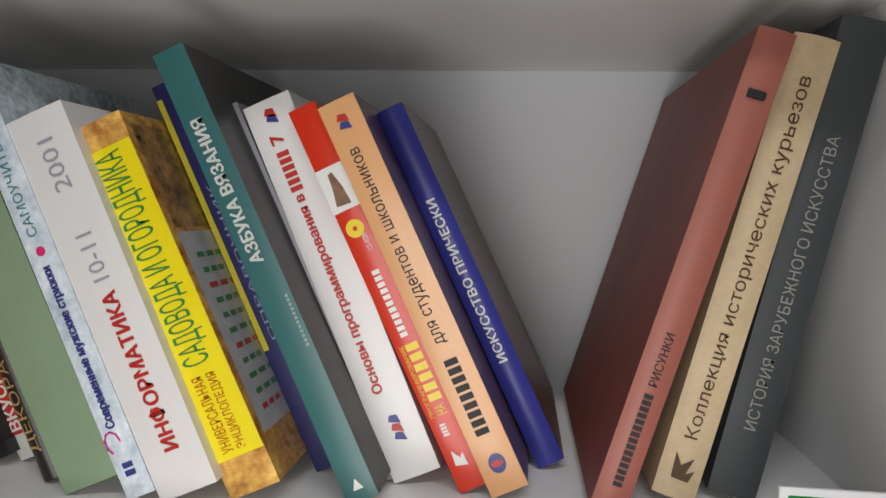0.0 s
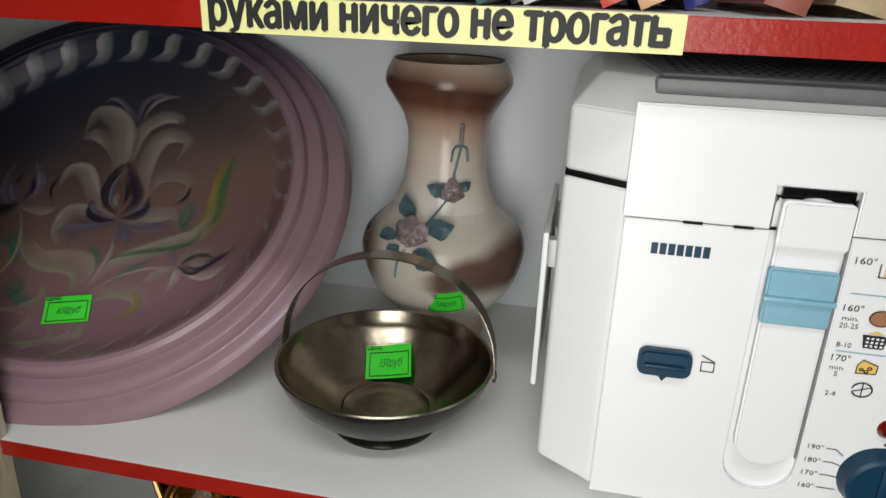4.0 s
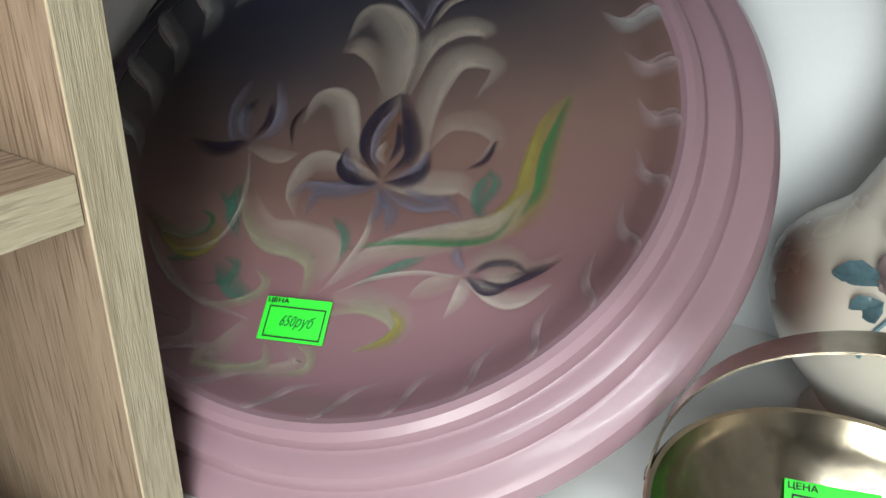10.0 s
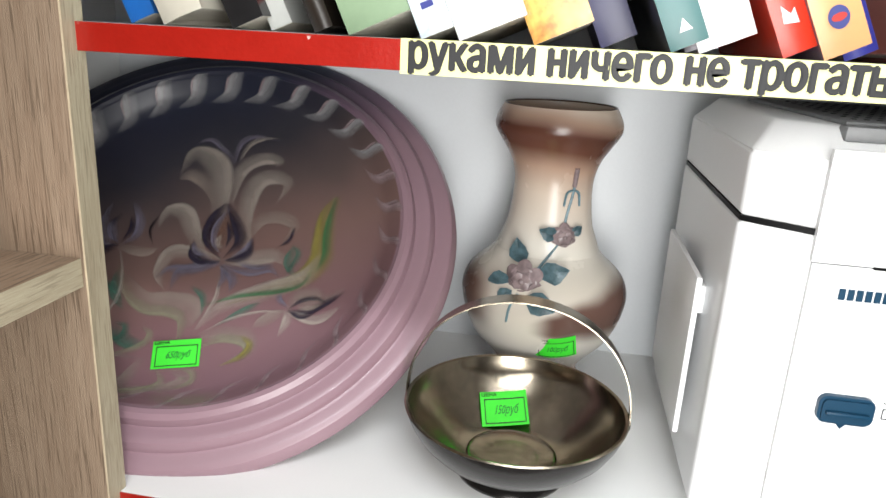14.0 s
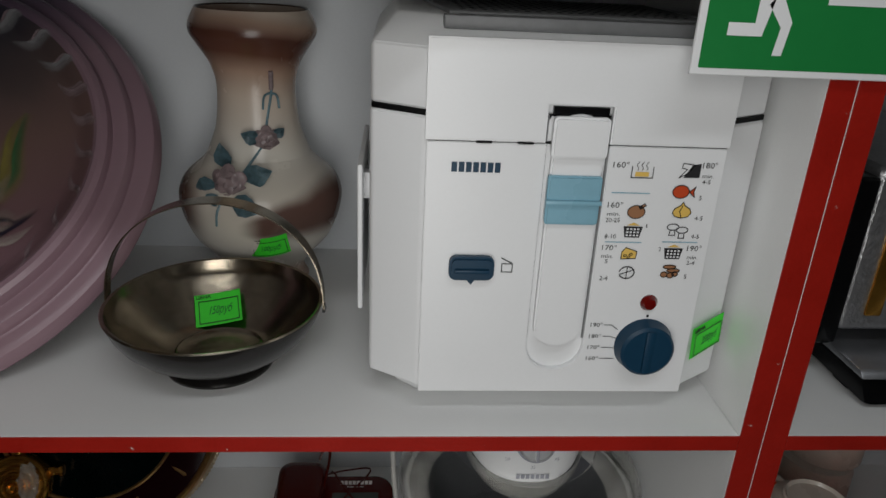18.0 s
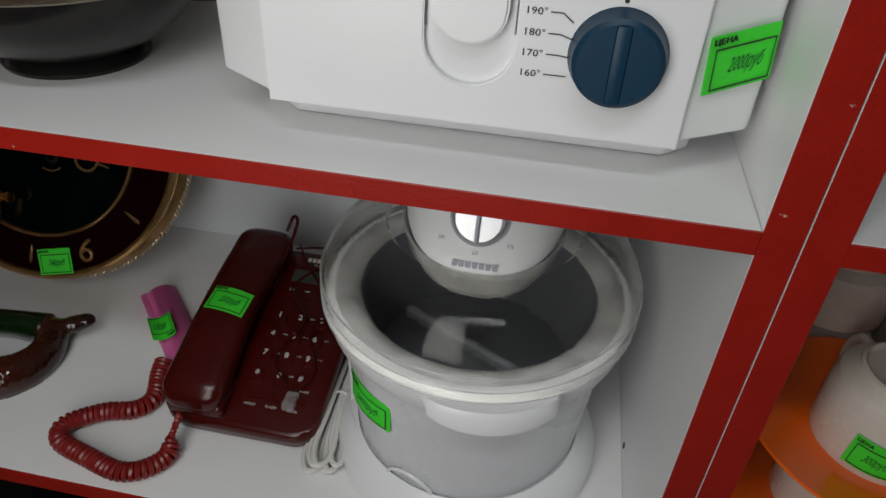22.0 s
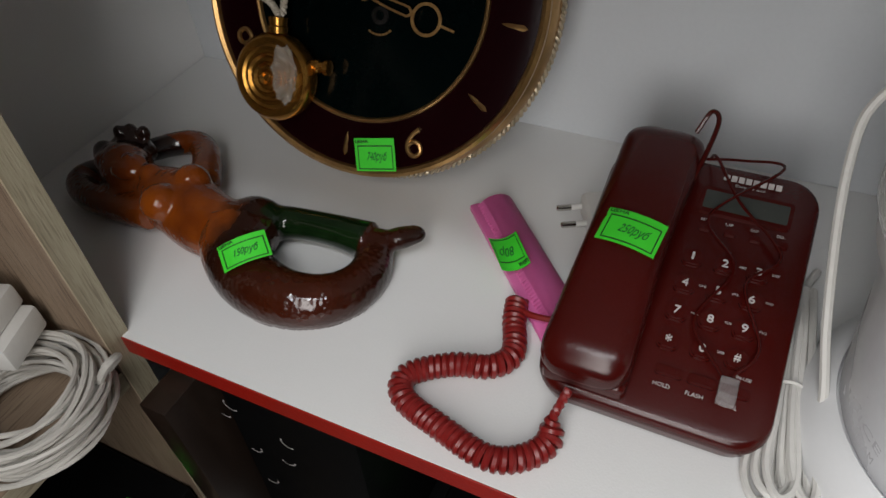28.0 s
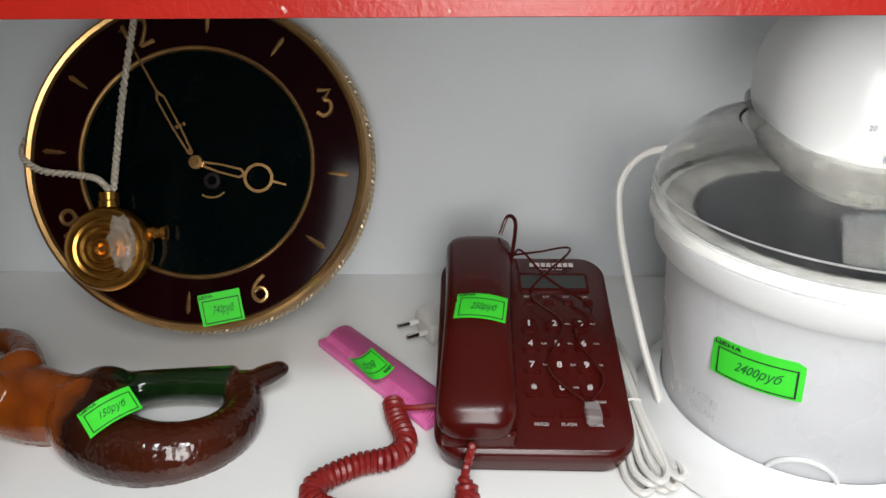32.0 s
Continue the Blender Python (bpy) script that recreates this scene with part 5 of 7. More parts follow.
# grey strips draw the soft shade in the gaps beside the latch
for x in (0.0546, 0.0942):
    fpart("recess_gap_shade", box(x - 0.0002, x + 0.0004, F0 + 0.0022, F0 + 0.0040, 0.965, 1.122), GREYVENT)
latch = fpart("latch", prism(rounded(0.0582, 0.0912, 0.9600, 1.1235, 0.0155), 0.0052, Matrix.Translation((0, F0 - 0.0020, 0)), 0.0012), PLASTIC, None, "white latch strip")
fpart("latch_cap", prism(rounded(0.0568, 0.0922, 1.0965, 1.1225, 0.003), 0.006, Matrix.Translation((0, F0 - 0.0062, 0)), 0.0016), PLASTIC, latch)
fpart("latch_grip", prism(rounded(0.0570, 0.0918, 1.0525, 1.0850, 0.002), 0.006, Matrix.Translation((0, F0 - 0.0052, 0)), 0.0012), SKYBLUE, latch, "pale blue ribbed grip")
fpart("grip_rib", box(0.0562, 0.0926, F0 - 0.0078, F0 - 0.004, 1.0665, 1.0695, 0.0012), SKYBLUE, latch)
knob = fpart("release_button", prism(rounded(-0.003, 0.0270, 1.0115, 1.0285, 0.005), 0.007, Matrix.Translation((0, F0 - 0.0058, 0)), 0.0018), NAVY, None, "navy sliding release button")
fpart("button_ridge", box(0.0005, 0.0235, F0 - 0.0085, F0 - 0.0050, 1.0180, 1.0205, 0.001), NAVY, knob)
at0 = Matrix.Translation((0, F0 - 0.0006, 0))
AT = FI @ at0
flat([(0.0095, 1.0100), (0.0150, 1.0100), (0.01225, 1.0065)], AT, NAVY, fryer, "printed_arrow")
bars(-0.0045, 0.0275, 1.0850, 1.0915, 7, AT, NAVY, fryer, "printed_logo", 0.22)
fpart("vent_slit", box(0.010, 0.020, F0 - 0.0012, F0 + 0.001, 1.1040, 1.1052), BLACK_MAT)
fpart("vent_slit", box(0.036, 0.046, F0 - 0.0012, F0 + 0.001, 1.1040, 1.1052), BLACK_MAT)
dial = fpart("dial", moved(lathe([(0, 0.011), (0.0170, 0.011), (0.0190, 0.0095), (0.0205, 0.001), (0.0210, 0.0), (0, 0)], 48), Matrix.Translation((0.1385, F0, 0.9610)) @ Matrix.Rotation(radians(90), 4, "X")), NAVY, None, "round navy temperature dial")
fpart("dial_grip", box(0.1352, 0.1418, F0 - 0.0128, F0 - 0.009, 0.9440, 0.9780, 0.0022), NAVY, dial)
LEDRED = surf("red_lens", (0.13, 0.004, 0.003), 0.12, coat=0.5, var=0.2)
fpart("pilot_lamp", moved(lathe([(0, 0.004), (0.004, 0.0032), (0.0058, 0.0008), (0.0062, 0), (0, 0)], 28), Matrix.Translation((0.1375, F0, 0.9945)) @ Matrix.Rotation(radians(90), 4, "X")), LEDRED, None, "round red pilot lamp lens")
flat(ellipse(0.138, 0.9845, 0.0010, 0.0010, 12), AT, INK, fryer, "printed_dot")
for k, txt in enumerate(("190°", "180°", "170°", "160°")):
    z = 0.9755 - 0.0090 * k
    letters(txt, 0.0985, 0.1070, z, z + 0.0032, AT, INK, fryer, "printed_number")
    zz = (0.9735, 0.9665, 0.9585, 0.9500)[k]
    part("printed_line", moved(loop_line([(0.1085, z + 0.0015), (0.1135, z + 0.0015), (0.1180, zz)], 0.0005, 0.0, False), AT), INK, fryer)
for txt, x0, x1, z0, z1 in (("160°", 0.0985, 0.1088, 1.0905, 1.0945), ("160°", 0.0985, 0.1085, 1.0635, 1.0675), ("min.", 0.0990, 0.1075, 1.0580, 1.0605), ("20-25", 0.0985, 0.1080, 1.0535, 1.0565), ("8-10", 0.0995, 0.1070, 1.0420, 1.0450), ("170°", 0.0988, 0.1085, 1.0335, 1.0375), ("min.", 0.0990, 0.1070, 1.0280, 1.0305), ("5", 0.1020, 0.1038, 1.0240, 1.0270), ("2-4", 0.1000, 0.1055, 1.0115, 1.0145), ("180°", 0.1570, 0.1668, 1.0915, 1.0955), ("min.", 0.1580, 0.1655, 1.0850, 1.0875), ("4-5", 0.1585, 0.1640, 1.0810, 1.0838), ("5", 0.1585, 0.1603, 1.0700, 1.0730), ("4-5", 0.1580, 0.1635, 1.0560, 1.0590), ("4-5", 0.1580, 0.1635, 1.0430, 1.0460), ("190°", 0.1570, 0.1668, 1.0340, 1.0380), ("min.", 0.1580, 0.1655, 1.0280, 1.0305), ("2-4", 0.1585, 0.1640, 1.0240, 1.0268), ("5", 0.1585, 0.1603, 1.0135, 1.0165), ("2", 0.1375, 0.1390, 1.0335, 1.0365), ("1", 0.1262, 0.1270, 1.0500, 1.0525)):
    letters(txt, x0, x1, z0, z1, AT, INK, fryer, "printed_caption")
AT2 = AT @ Matrix.Translation((0, -0.0003, 0))
for x0, x1, z in ((0.100, 0.125, 1.0735), (0.100, 0.125, 1.0392), (0.139, 0.163, 1.0400)):
    flat([(x0, z), (x1, z), (x1, z + 0.0006), (x0, z + 0.0006)], AT, SKYBLUE, fryer, "printed_rule")
YELLOWI, BROWNI, REDI = paint((0.75, 0.50, 0.12)), paint((0.33, 0.16, 0.08)), paint((0.55, 0.07, 0.02))


def icon(fill, outline, colour, closed=True, wide=0.0006):
    if fill:
        flat(fill, AT, colour, fryer, "printed_symbol")
    if outline:
        part("printed_outline", moved(loop_line(outline, wide, 0.0, closed), AT2), INK, fryer)


icon([(0.1135, 1.0850), (0.1225, 1.0850), (0.1225, 1.0880), (0.1135, 1.0880)], [(0.1110, 1.0915), (0.1110, 1.0842), (0.1250, 1.0842), (0.1250, 1.0915)], YELLOWI, False)
for k in range(3):
    icon(None, [(0.1145 + 0.0030 * k + 0.0007 * math.sin(j * 1.3), 1.0893 + 0.0009 * j) for j in range(7)], None, False, 0.0004)
icon(ellipse(0.1180, 1.0610, 0.0058, 0.0045), ellipse(0.1180, 1.0610, 0.0058, 0.0045, 20), BROWNI)
icon([(0.1205, 1.0630), (0.1240, 1.0655), (0.1230, 1.0668), (0.1195, 1.0645)], [(0.1205, 1.0630), (0.1240, 1.0655), (0.1230, 1.0668), (0.1195, 1.0645)], BROWNI)
for bx, bz in ((0.1112, 1.0430), (0.1412, 1.0280)):
    icon([(bx, bz + 0.0078), (bx + 0.0015, bz), (bx + 0.0115, bz), (bx + 0.0130, bz + 0.0078)], None, INK)
    for i in range(4):
        for j in range(3):
            flat([(bx + 0.0022 + 0.0024 * i, bz + 0.0010 + 0.0022 * j), (bx + 0.0036 + 0.0024 * i, bz + 0.0010 + 0.0022 * j), (bx + 0.0036 + 0.0024 * i, bz + 0.0022 + 0.0022 * j), (bx + 0.0022 + 0.0024 * i, bz + 0.0022 + 0.0022 * j)], AT2, PLASTIC, fryer, "printed_symbol")
    icon([(bx + 0.002, bz + 0.0085), (bx + 0.011, bz + 0.0085), (bx + 0.0065, bz + 0.0105)], None, YELLOWI)
cheese = [(0.1125, 1.0275), (0.1225, 1.0280), (0.1228, 1.0330), (0.1150, 1.0358), (0.1125, 1.0325)]
icon(cheese, cheese, YELLOWI)
for cx, cz in ((0.1150, 1.0300), (0.1190, 1.0310), (0.1175, 1.0290)):
    icon(None, ellipse(cx, cz, 0.0010, 0.0008, 8), None)
icon(None, ellipse(0.1180, 1.0175, 0.0052, 0.0044, 18, -150, 170), None, False, 0.0008)
icon(None, [(0.1130, 1.0160), (0.1225, 1.0195)], None, False)
icon(None, [(0.1180, 1.0132), (0.1180, 1.0218)], None, False)
icon([(0.1455, 1.0850), (0.1560, 1.0850), (0.1560, 1.0945), (0.1500, 1.0930), (0.1480, 1.0895)], None, INK)
icon([(0.1425, 1.0850), (0.1455, 1.0865), (0.1500, 1.0900), (0.1520, 1.0935), (0.1440, 1.0945), (0.1435, 1.0915), (0.1470, 1.0905)], [(0.1425, 1.0850), (0.1455, 1.0865), (0.1500, 1.0900), (0.1520, 1.0935), (0.1440, 1.0945), (0.1435, 1.0915), (0.1470, 1.0905)], PLASTIC)
fish = ellipse(0.1455, 1.0755, 0.0055, 0.0044, 18)
icon(fish, fish, REDI)
icon([(0.1510, 1.0755), (0.1550, 1.0790), (0.1540, 1.0755), (0.1550, 1.0720)], [(0.1510, 1.0755), (0.1550, 1.0790), (0.1540, 1.0755), (0.1550, 1.0720)], REDI)
onion = [(0.1485, 1.0685), (0.1500, 1.0660), (0.1535, 1.0640), (0.1548, 1.0612), (0.1530, 1.0585), (0.1485, 1.0575), (0.1440, 1.0585), (0.1422, 1.0612), (0.1435, 1.0640), (0.1470, 1.0660)]
icon(onion, onion, YELLOWI)
icon(None, [(0.1485, 1.0660), (0.1470, 1.0620), (0.1485, 1.0580)], None, False)
for cx, cz in ((0.1445, 1.0510), (0.1510, 1.0490)):
    icon(None, ellipse(cx, cz, 0.0040, 0.0022, 14), None)
    icon(None, [(cx - 0.0016, cz - 0.002), (cx - 0.0020, cz - 0.0058), (cx + 0.0020, cz - 0.0058), (cx + 0.0016, cz - 0.002)], None, False)
for cx, cz, rx, rz in ((0.1470, 1.0222, 0.0045, 0.0014), (0.1500, 1.0195, 0.0045, 0.0014), (0.1440, 1.0165, 0.0024, 0.0020), (0.1485, 1.0160, 0.0024, 0.0020), (0.1515, 1.0170, 0.0020, 0.0018)):
    e = ellipse(cx, cz, rx, rz, 14)
    icon(e, e, BROWNI)
icon(None, [(0.0325, 1.0165), (0.0395, 1.0165), (0.0395, 1.0225), (0.0325, 1.0225)], None)
icon(None, [(0.0320, 1.0265), (0.0395, 1.0228)], None, False)
for x, y0, y1, z0, z1 in ((-0.0665, 0.085, 0.215, 0.955, 1.070),):
    fpart("side_grip", box(x, x + 0.004, y0, y1, z0, z1, 0.0015), PLASTIC, None, "thin white side flap")
    for yy in (y0 + 0.02, y1 - 0.02):
        fpart("grip_post", box(x + 0.003, x + 0.012, yy - 0.005, yy + 0.005, 1.04, 1.06, 0.001), PLASTIC)

# ---- lower shelf: wall clock ----
CN = Vector((0.080, -0.900, 0.4265)).normalized()
CU = Vector((0, 0, 1)).cross(CN).normalized()
CV = CN.cross(CU)
m_clock = Matrix.Identity(4)
for k in range(3):
    m_clock[k][0], m_clock[k][1], m_clock[k][2] = CU[k], CV[k], CN[k]
m_clock.translation = (-0.3590, 0.2610, 0.7340)
m_clock = m_clock @ Matrix.Rotation(radians(24), 4, "Z") @ Matrix.Scale(1.014, 4)
DEEPRED = surf("dark_red_enamel", (0.0085, 0.0010, 0.0018), 0.13, var=0.3, scale=10, spec=0.09)
DEEPGREEN = surf("black_green_enamel", (0.0007, 0.0024, 0.0024), 0.12, var=0.4, scale=8, spec=0.07)
clock = thing("wall_clock", m_clock, "round dark red and black wall clock with gold numerals", "clock")
part("case", lathe([(0, -0.016), (0.126, -0.016), (0.1330, -0.010), (0.1345, 0.000), (0.1335, 0.010), (0.131, 0.015), (0.1275, 0.0165)], 96), GOLD, clock, "aged gold case")
part("bezel", lathe([(0.1275, 0.0165), (0.1318, 0.0200), (0.1316, 0.0240), (0.1290, 0.0260), (0.1264, 0.0246), (0.1252, 0.0215)], 96), GOLD, clock)
part("hour_ring", lathe([(0.1254, 0.0215), (0.110, 0.0228), (0.0900, 0.0228)], 96), DEEPRED, clock, "glossy dark red hour ring")
part("inner_bezel", lathe([(0.0912, 0.0226), (0.0906, 0.0248), (0.0894, 0.0256), (0.0880, 0.0246), (0.0872, 0.0222)], 96), GOLD, clock)
part("dial_plate", lathe([(0.0876, 0.0222), (0.05, 0.0214), (0, 0.0210)], 72), DEEPGREEN, clock, "glossy black-green dial plate")
rope_bm = bmesh.new()
for ph in (0, math.pi):
    tube([Vector(((0.1348 + 0.0016 * math.cos(90 * a + ph)) * math.cos(a), (0.1348 + 0.0016 * math.cos(90 * a + ph)) * math.sin(a), -0.001 + 0.0016 * math.sin(90 * a + ph))) for a in np.linspace(0, 2 * math.pi, 631)], 0.0015, 5, rope_bm, False)
part("rope_trim", rope_bm, surf("silver_gold_rope", (0.50, 0.42, 0.30), 0.4, 0.5, var=0.2), clock, "twisted rope trim round the case")
CF = Matrix(((1, 0, 0, 0), (0, 0, 1, 0), (0, -1, 0, 0.0240), (0, 0, 0, 1)))
CFM = Matrix(((1, 0, 0, 0), (0, 0, 1, 0), (0, -1, 0, 0.0238), (0, 0, 0, 1)))


FIGURES = {
    "1": [[(-0.0022, 0.0065), (0.0012, 0.0100), (0.0012, -0.0100)]],
    "2": [spline([(-0.0048, 0.0060, 0), (-0.0030, 0.0092, 0), (0.0012, 0.0100, 0), (0.0046, 0.0070, 0), (0.0036, 0.0020, 0), (-0.0010, -0.0045, 0), (-0.0055, -0.0098, 0)], 5), [(-0.0055, -0.0098), (0.0056, -0.0098)]],
    "3": [[(-0.0050, 0.0098), (0.0048, 0.0098), (-0.0004, 0.0026)], spline([(-0.0004, 0.0026, 0), (0.0040, 0.0010, 0), (0.0056, -0.0034, 0), (0.0036, -0.0082, 0), (-0.0010, -0.0100, 0), (-0.0056, -0.0076, 0)], 5)],
    "6": [spline([(0.0034, 0.0104, 0), (-0.0008, 0.0066, 0), (-0.0040, 0.0016, 0), (-0.0052, -0.0040, 0), (-0.0030, -0.0086, 0), (0.0010, -0.0100, 0), (0.0048, -0.0074, 0), (0.0054, -0.0036, 0), (0.0032, -0.0002, 0), (-0.0008, 0.0004, 0), (-0.0044, -0.0022, 0)], 5)],
}
for n, txt in ((12, "12"), (3, "3"), (6, "6"), (9, "9")):
    a = radians(90 - 30 * n)
    rot = CF @ Matrix.Translation((0.1090 * math.cos(a), 0, 0.1090 * math.sin(a))) @ Matrix.Rotation(radians(24 if n != 12 else 0), 4, "Y")
    figure_bm = bmesh.new()
    for k, ch in enumerate(txt):
        shift = (k - 0.5) * 0.013 if len(txt) == 2 else 0.0
        flip = -1 if ch == "9" else 1
        for line in FIGURES["6" if ch == "9" else ch]:
            tube([(shift + flip * p[0], 0, flip * p[1]) for p in line], 0.00175, 8, figure_bm)
    part("numeral", moved(figure_bm, rot), GOLD, clock, "thin raised gold numeral")


for n in (1, 2, 4, 5, 7, 8, 10, 11):
    a = radians(90 - 30 * n)
    bm = bmesh.new()
    pts = [(0.099, 0.0), (0.104, 0.0015), (0.116, 0.0020), (0.119, 0), (0.116, -0.0020), (0.104, -0.0015)]
    lo = [bm.verts.new((r * math.cos(a) - s * math.sin(a), r * math.sin(a) + s * math.cos(a), 0.0226)) for r, s in pts]
    peak = bm.verts.new((0.113 * math.cos(a), 0.113 * math.sin(a), 0.0250))
    for i in range(6):
        bm.faces.new((lo[i], lo[(i + 1) % 6], peak))
    part("hour_marker", bm, GOLD, clock)


def pointer(name, outline, hole, angle, z):
    """A pierced gold pointer along +x, turned by the angle."""
    bm = bmesh.new()
    for (a, c), (b, d) in zip(zip(outline, hole), zip(outline[1:] + outline[:1], hole[1:] + hole[:1])):
        bm.faces.new([bm.verts.new((*p, z)) for p in (a, b, d, c)])
    bmesh.ops.remove_doubles(bm, verts=bm.verts, dist=1e-5)
    got = bmesh.ops.extrude_face_region(bm, geom=bm.faces[:])
    bmesh.ops.translate(bm, vec=(0, 0, 0.001), verts=[v for v in got["geom"] if isinstance(v, bmesh.types.BMVert)])
    return part(name, moved(bm, Matrix.Rotation(radians(angle), 4, "Z")), GOLD, clock)


lozenge = [(0.008, 0.0022), (0.030, 0.0034), (0.056, 0.0036), (0.064, 0.0), (0.056, -0.0036), (0.030, -0.0034), (0.008, -0.0022), (0.006, 0.0)]
inner = [(0.012, 0.0008), (0.030, 0.0020), (0.055, 0.0022), (0.059, 0.0), (0.055, -0.0022), (0.030, -0.0020), (0.012, -0.0008), (0.011, 0.0)]
minute_angle, hour_angle = math.degrees(math.atan2(0.088 - 0.004, -0.048 + 0.006)) - 24, math.degrees(math.atan2(-0.016 - 0.004, 0.065 + 0.006)) - 24
pointer("clock_pointer", lozenge, inner, minute_angle, 0.0275)
part("pointer_tip", moved(box(0.062, 0.096, -0.0009, 0.0009, 0.0275, 0.0283, 0.0003, 1), Matrix.Rotation(radians(minute_angle), 4, "Z")), GOLD, clock)
pointer("clock_pointer", [(x * 0.62, y * 1.1) for x, y in lozenge], [(x * 0.62, y * 1.1) for x, y in inner], hour_angle, 0.0260)
part("pointer_ring", moved(lathe([(0.0092, 0), (0.0115, 0), (0.0115, 0.001), (0.0092, 0.001)], 40, True), Matrix.Rotation(radians(hour_angle), 4, "Z") @ Matrix.Translation((0.0490, 0, 0.0260))), GOLD, clock)
part("pointer_tip", moved(box(0.060, 0.071, -0.0010, 0.0010, 0.0260, 0.0268, 0.0003, 1), Matrix.Rotation(radians(hour_angle), 4, "Z")), GOLD, clock)
part("hub", lathe([(0, 0.0300), (0.0018, 0.0300), (0.0022, 0.0292), (0.0052, 0.0290), (0.0055, 0.0262), (0.003, 0.021)], 24), GOLD, clock)
wx = Matrix.Rotation(radians(-24), 4, "Z") @ Vector((0.010, -0.014, 0.0212))
part("winding_hole", moved(lathe([(0.003, 0.0), (0.0036, 0.001), (0.0062, 0.0008), (0.0068, 0)], 28), Matrix.Translation(wx)), DARKMETAL, clock)
bm = bmesh.new()
for k in range(7):
    a0, a1 = radians(-150 + 12 * k), radians(-140 + 12 * k)
    bm.faces.new([bm.verts.new((wx.x + r * math.cos(a), wx.y + r * math.sin(a), 0.0222)) for r, a in ((0.0125, a0), (0.0140, a0), (0.0140, a1), (0.0125, a1))])
part("printed_arrow", bm, GOLD, clock)
bars(-0.006, 0.006, 0.030, 0.033, 4, CFM, GOLD, clock, "printed_logo")

# ---- lower shelf: gold pendant on a cord over the clock ----
COPPERGOLD = surf("worn_copper_gold", (0.50, 0.245, 0.050), 0.26, 0.95, var=0.3, scale=60, bump=0.05)
pend = thing("hanging_flask", (-0.4185, 0.1930, 0.691), "ribbed gold-coloured round pendant on a twisted cord over the clock", "ornament")
pm = Matrix((CU.to_4d(), CV.to_4d(), CN.to_4d(), (0, 0, 0, 1))).transposed()
for k in range(3):
    pm[3][k] = 0
pm[3][3] = 1
pm = pm @ Matrix.Scale(1.10, 4)
prof_b = [(0, 0.0115)]
for k in range(1, 6):
    r = 0.0055 * k
    prof_b += [(r - 0.0035, 0.0125 - 0.0011 * k), (r - 0.0015, 0.0150 - 0.0015 * k), (r, 0.0118 - 0.0011 * k)]
prof_b += [(0.0295, 0.002), (0.0290, -0.006), (0.022, -0.011), (0, -0.012)]
part("disc", moved(lathe(prof_b, 56), pm), COPPERGOLD, pend, "concentric ribbed gold disc")
part("neck", moved(moved(lathe([(0, -0.001), (0.0065, 0), (0.0070, 0.004), (0.0060, 0.005), (0.0066, 0.010), (0, 0.011)], 28), Matrix.Rotation(radians(-90), 4, "X")), pm @ Matrix.Translation((0.001, 0.0290, -0.001))), COPPERGOLD, pend)
stud = moved(lathe([(0.0045, 0.0), (0.0048, 0.006), (0.0038, 0.007), (0.0038, 0.010), (0.0052, 0.011), (0.0052, 0.014), (0, 0.015)], 24), Matrix.Rotation(radians(90), 4, "Y"))
part("stud", moved(stud, pm @ Matrix.Translation((0.025, 0.010, -0.004))), COPPERGOLD, pend, "side stopper")
wrap = bmesh.new()
bmesh.ops.create_icosphere(wrap, subdivisions=3, radius=1)
for v in wrap.verts:
    n_ = noise.noise(v.co * 3.1) * 0.35 + 1
    v.co = Vector((v.co.x * 0.0085 * n_, v.co.y * 0.018 * n_, v.co.z * 0.004 * n_))
CRINKLE = surf("crinkled_clear_tape", (0.42, 0.37, 0.31), 0.14, var=0.4, scale=160, bump=0.8, bscale=220, alpha=0.40)
part("tape_wrap", moved(wrap, pm @ Matrix.Translation((0.014, 0.004, 0.012))), CRINKLE, pend, "crumpled clear tape")
CORD = surf("twisted_beige_cord", (0.46, 0.41, 0.33), 0.5, var=0.25, scale=300)


def twisted(points, radius, turns):
    """Two strands twisted round one another along the points."""
    line, bm = spline(points, 24), bmesh.new()
    for ph in (0, math.pi):
        pts, up = [], Vector((0.2, 0.9, 0.1))
        for k, p in enumerate(line):
            d = (line[min(k + 1, len(line) - 1)] - line[max(k - 1, 0)]).normalized()
            s = d.cross(up).normalized()
            t = s.cross(d)
            a = 2 * math.pi * turns * k / len(line) + ph
            pts.append(p + radius * 0.55 * (math.cos(a) * s + math.sin(a) * t))
        tube(pts, radius * 0.62, 5, bm)
    return bm


def on_clock(u, v, h):
    """A place u, v over the clock's face (upright axes), as an offset from the pendant."""
    c = Vector((-0.3590, 0.2610, 0.7340)) + CU * u + CV * v + CN * h
    return c - Vector((-0.4185, 0.1930, 0.691))


part("cord", twisted([on_clock(-0.0600, -0.021, 0.038), on_clock(-0.0565, 0.010, 0.037), on_clock(-0.0510, 0.052, 0.036), on_clock(-0.043, 0.10, 0.034), on_clock(-0.039, 0.120, 0.032), on_clock(-0.037, 0.137, 0.010), on_clock(-0.036, 0.138, -0.012)], 0.0026, 26), CORD, pend, "twisted cord going up over the clock")
part("cord", twisted([on_clock(-0.0630, -0.021, 0.038), on_clock(-0.0720, -0.012, 0.038), on_clock(-0.0900, -0.008, 0.036), on_clock(-0.116, -0.004, 0.033), on_clock(-0.134, 0.008, 0.024), on_clock(-0.1405, 0.024, 0.006), on_clock(-0.137, 0.042, -0.012)], 0.0026, 16), CORD, pend, "twisted cord going round the clock")

# ---- lower shelf: glazed figurine ----


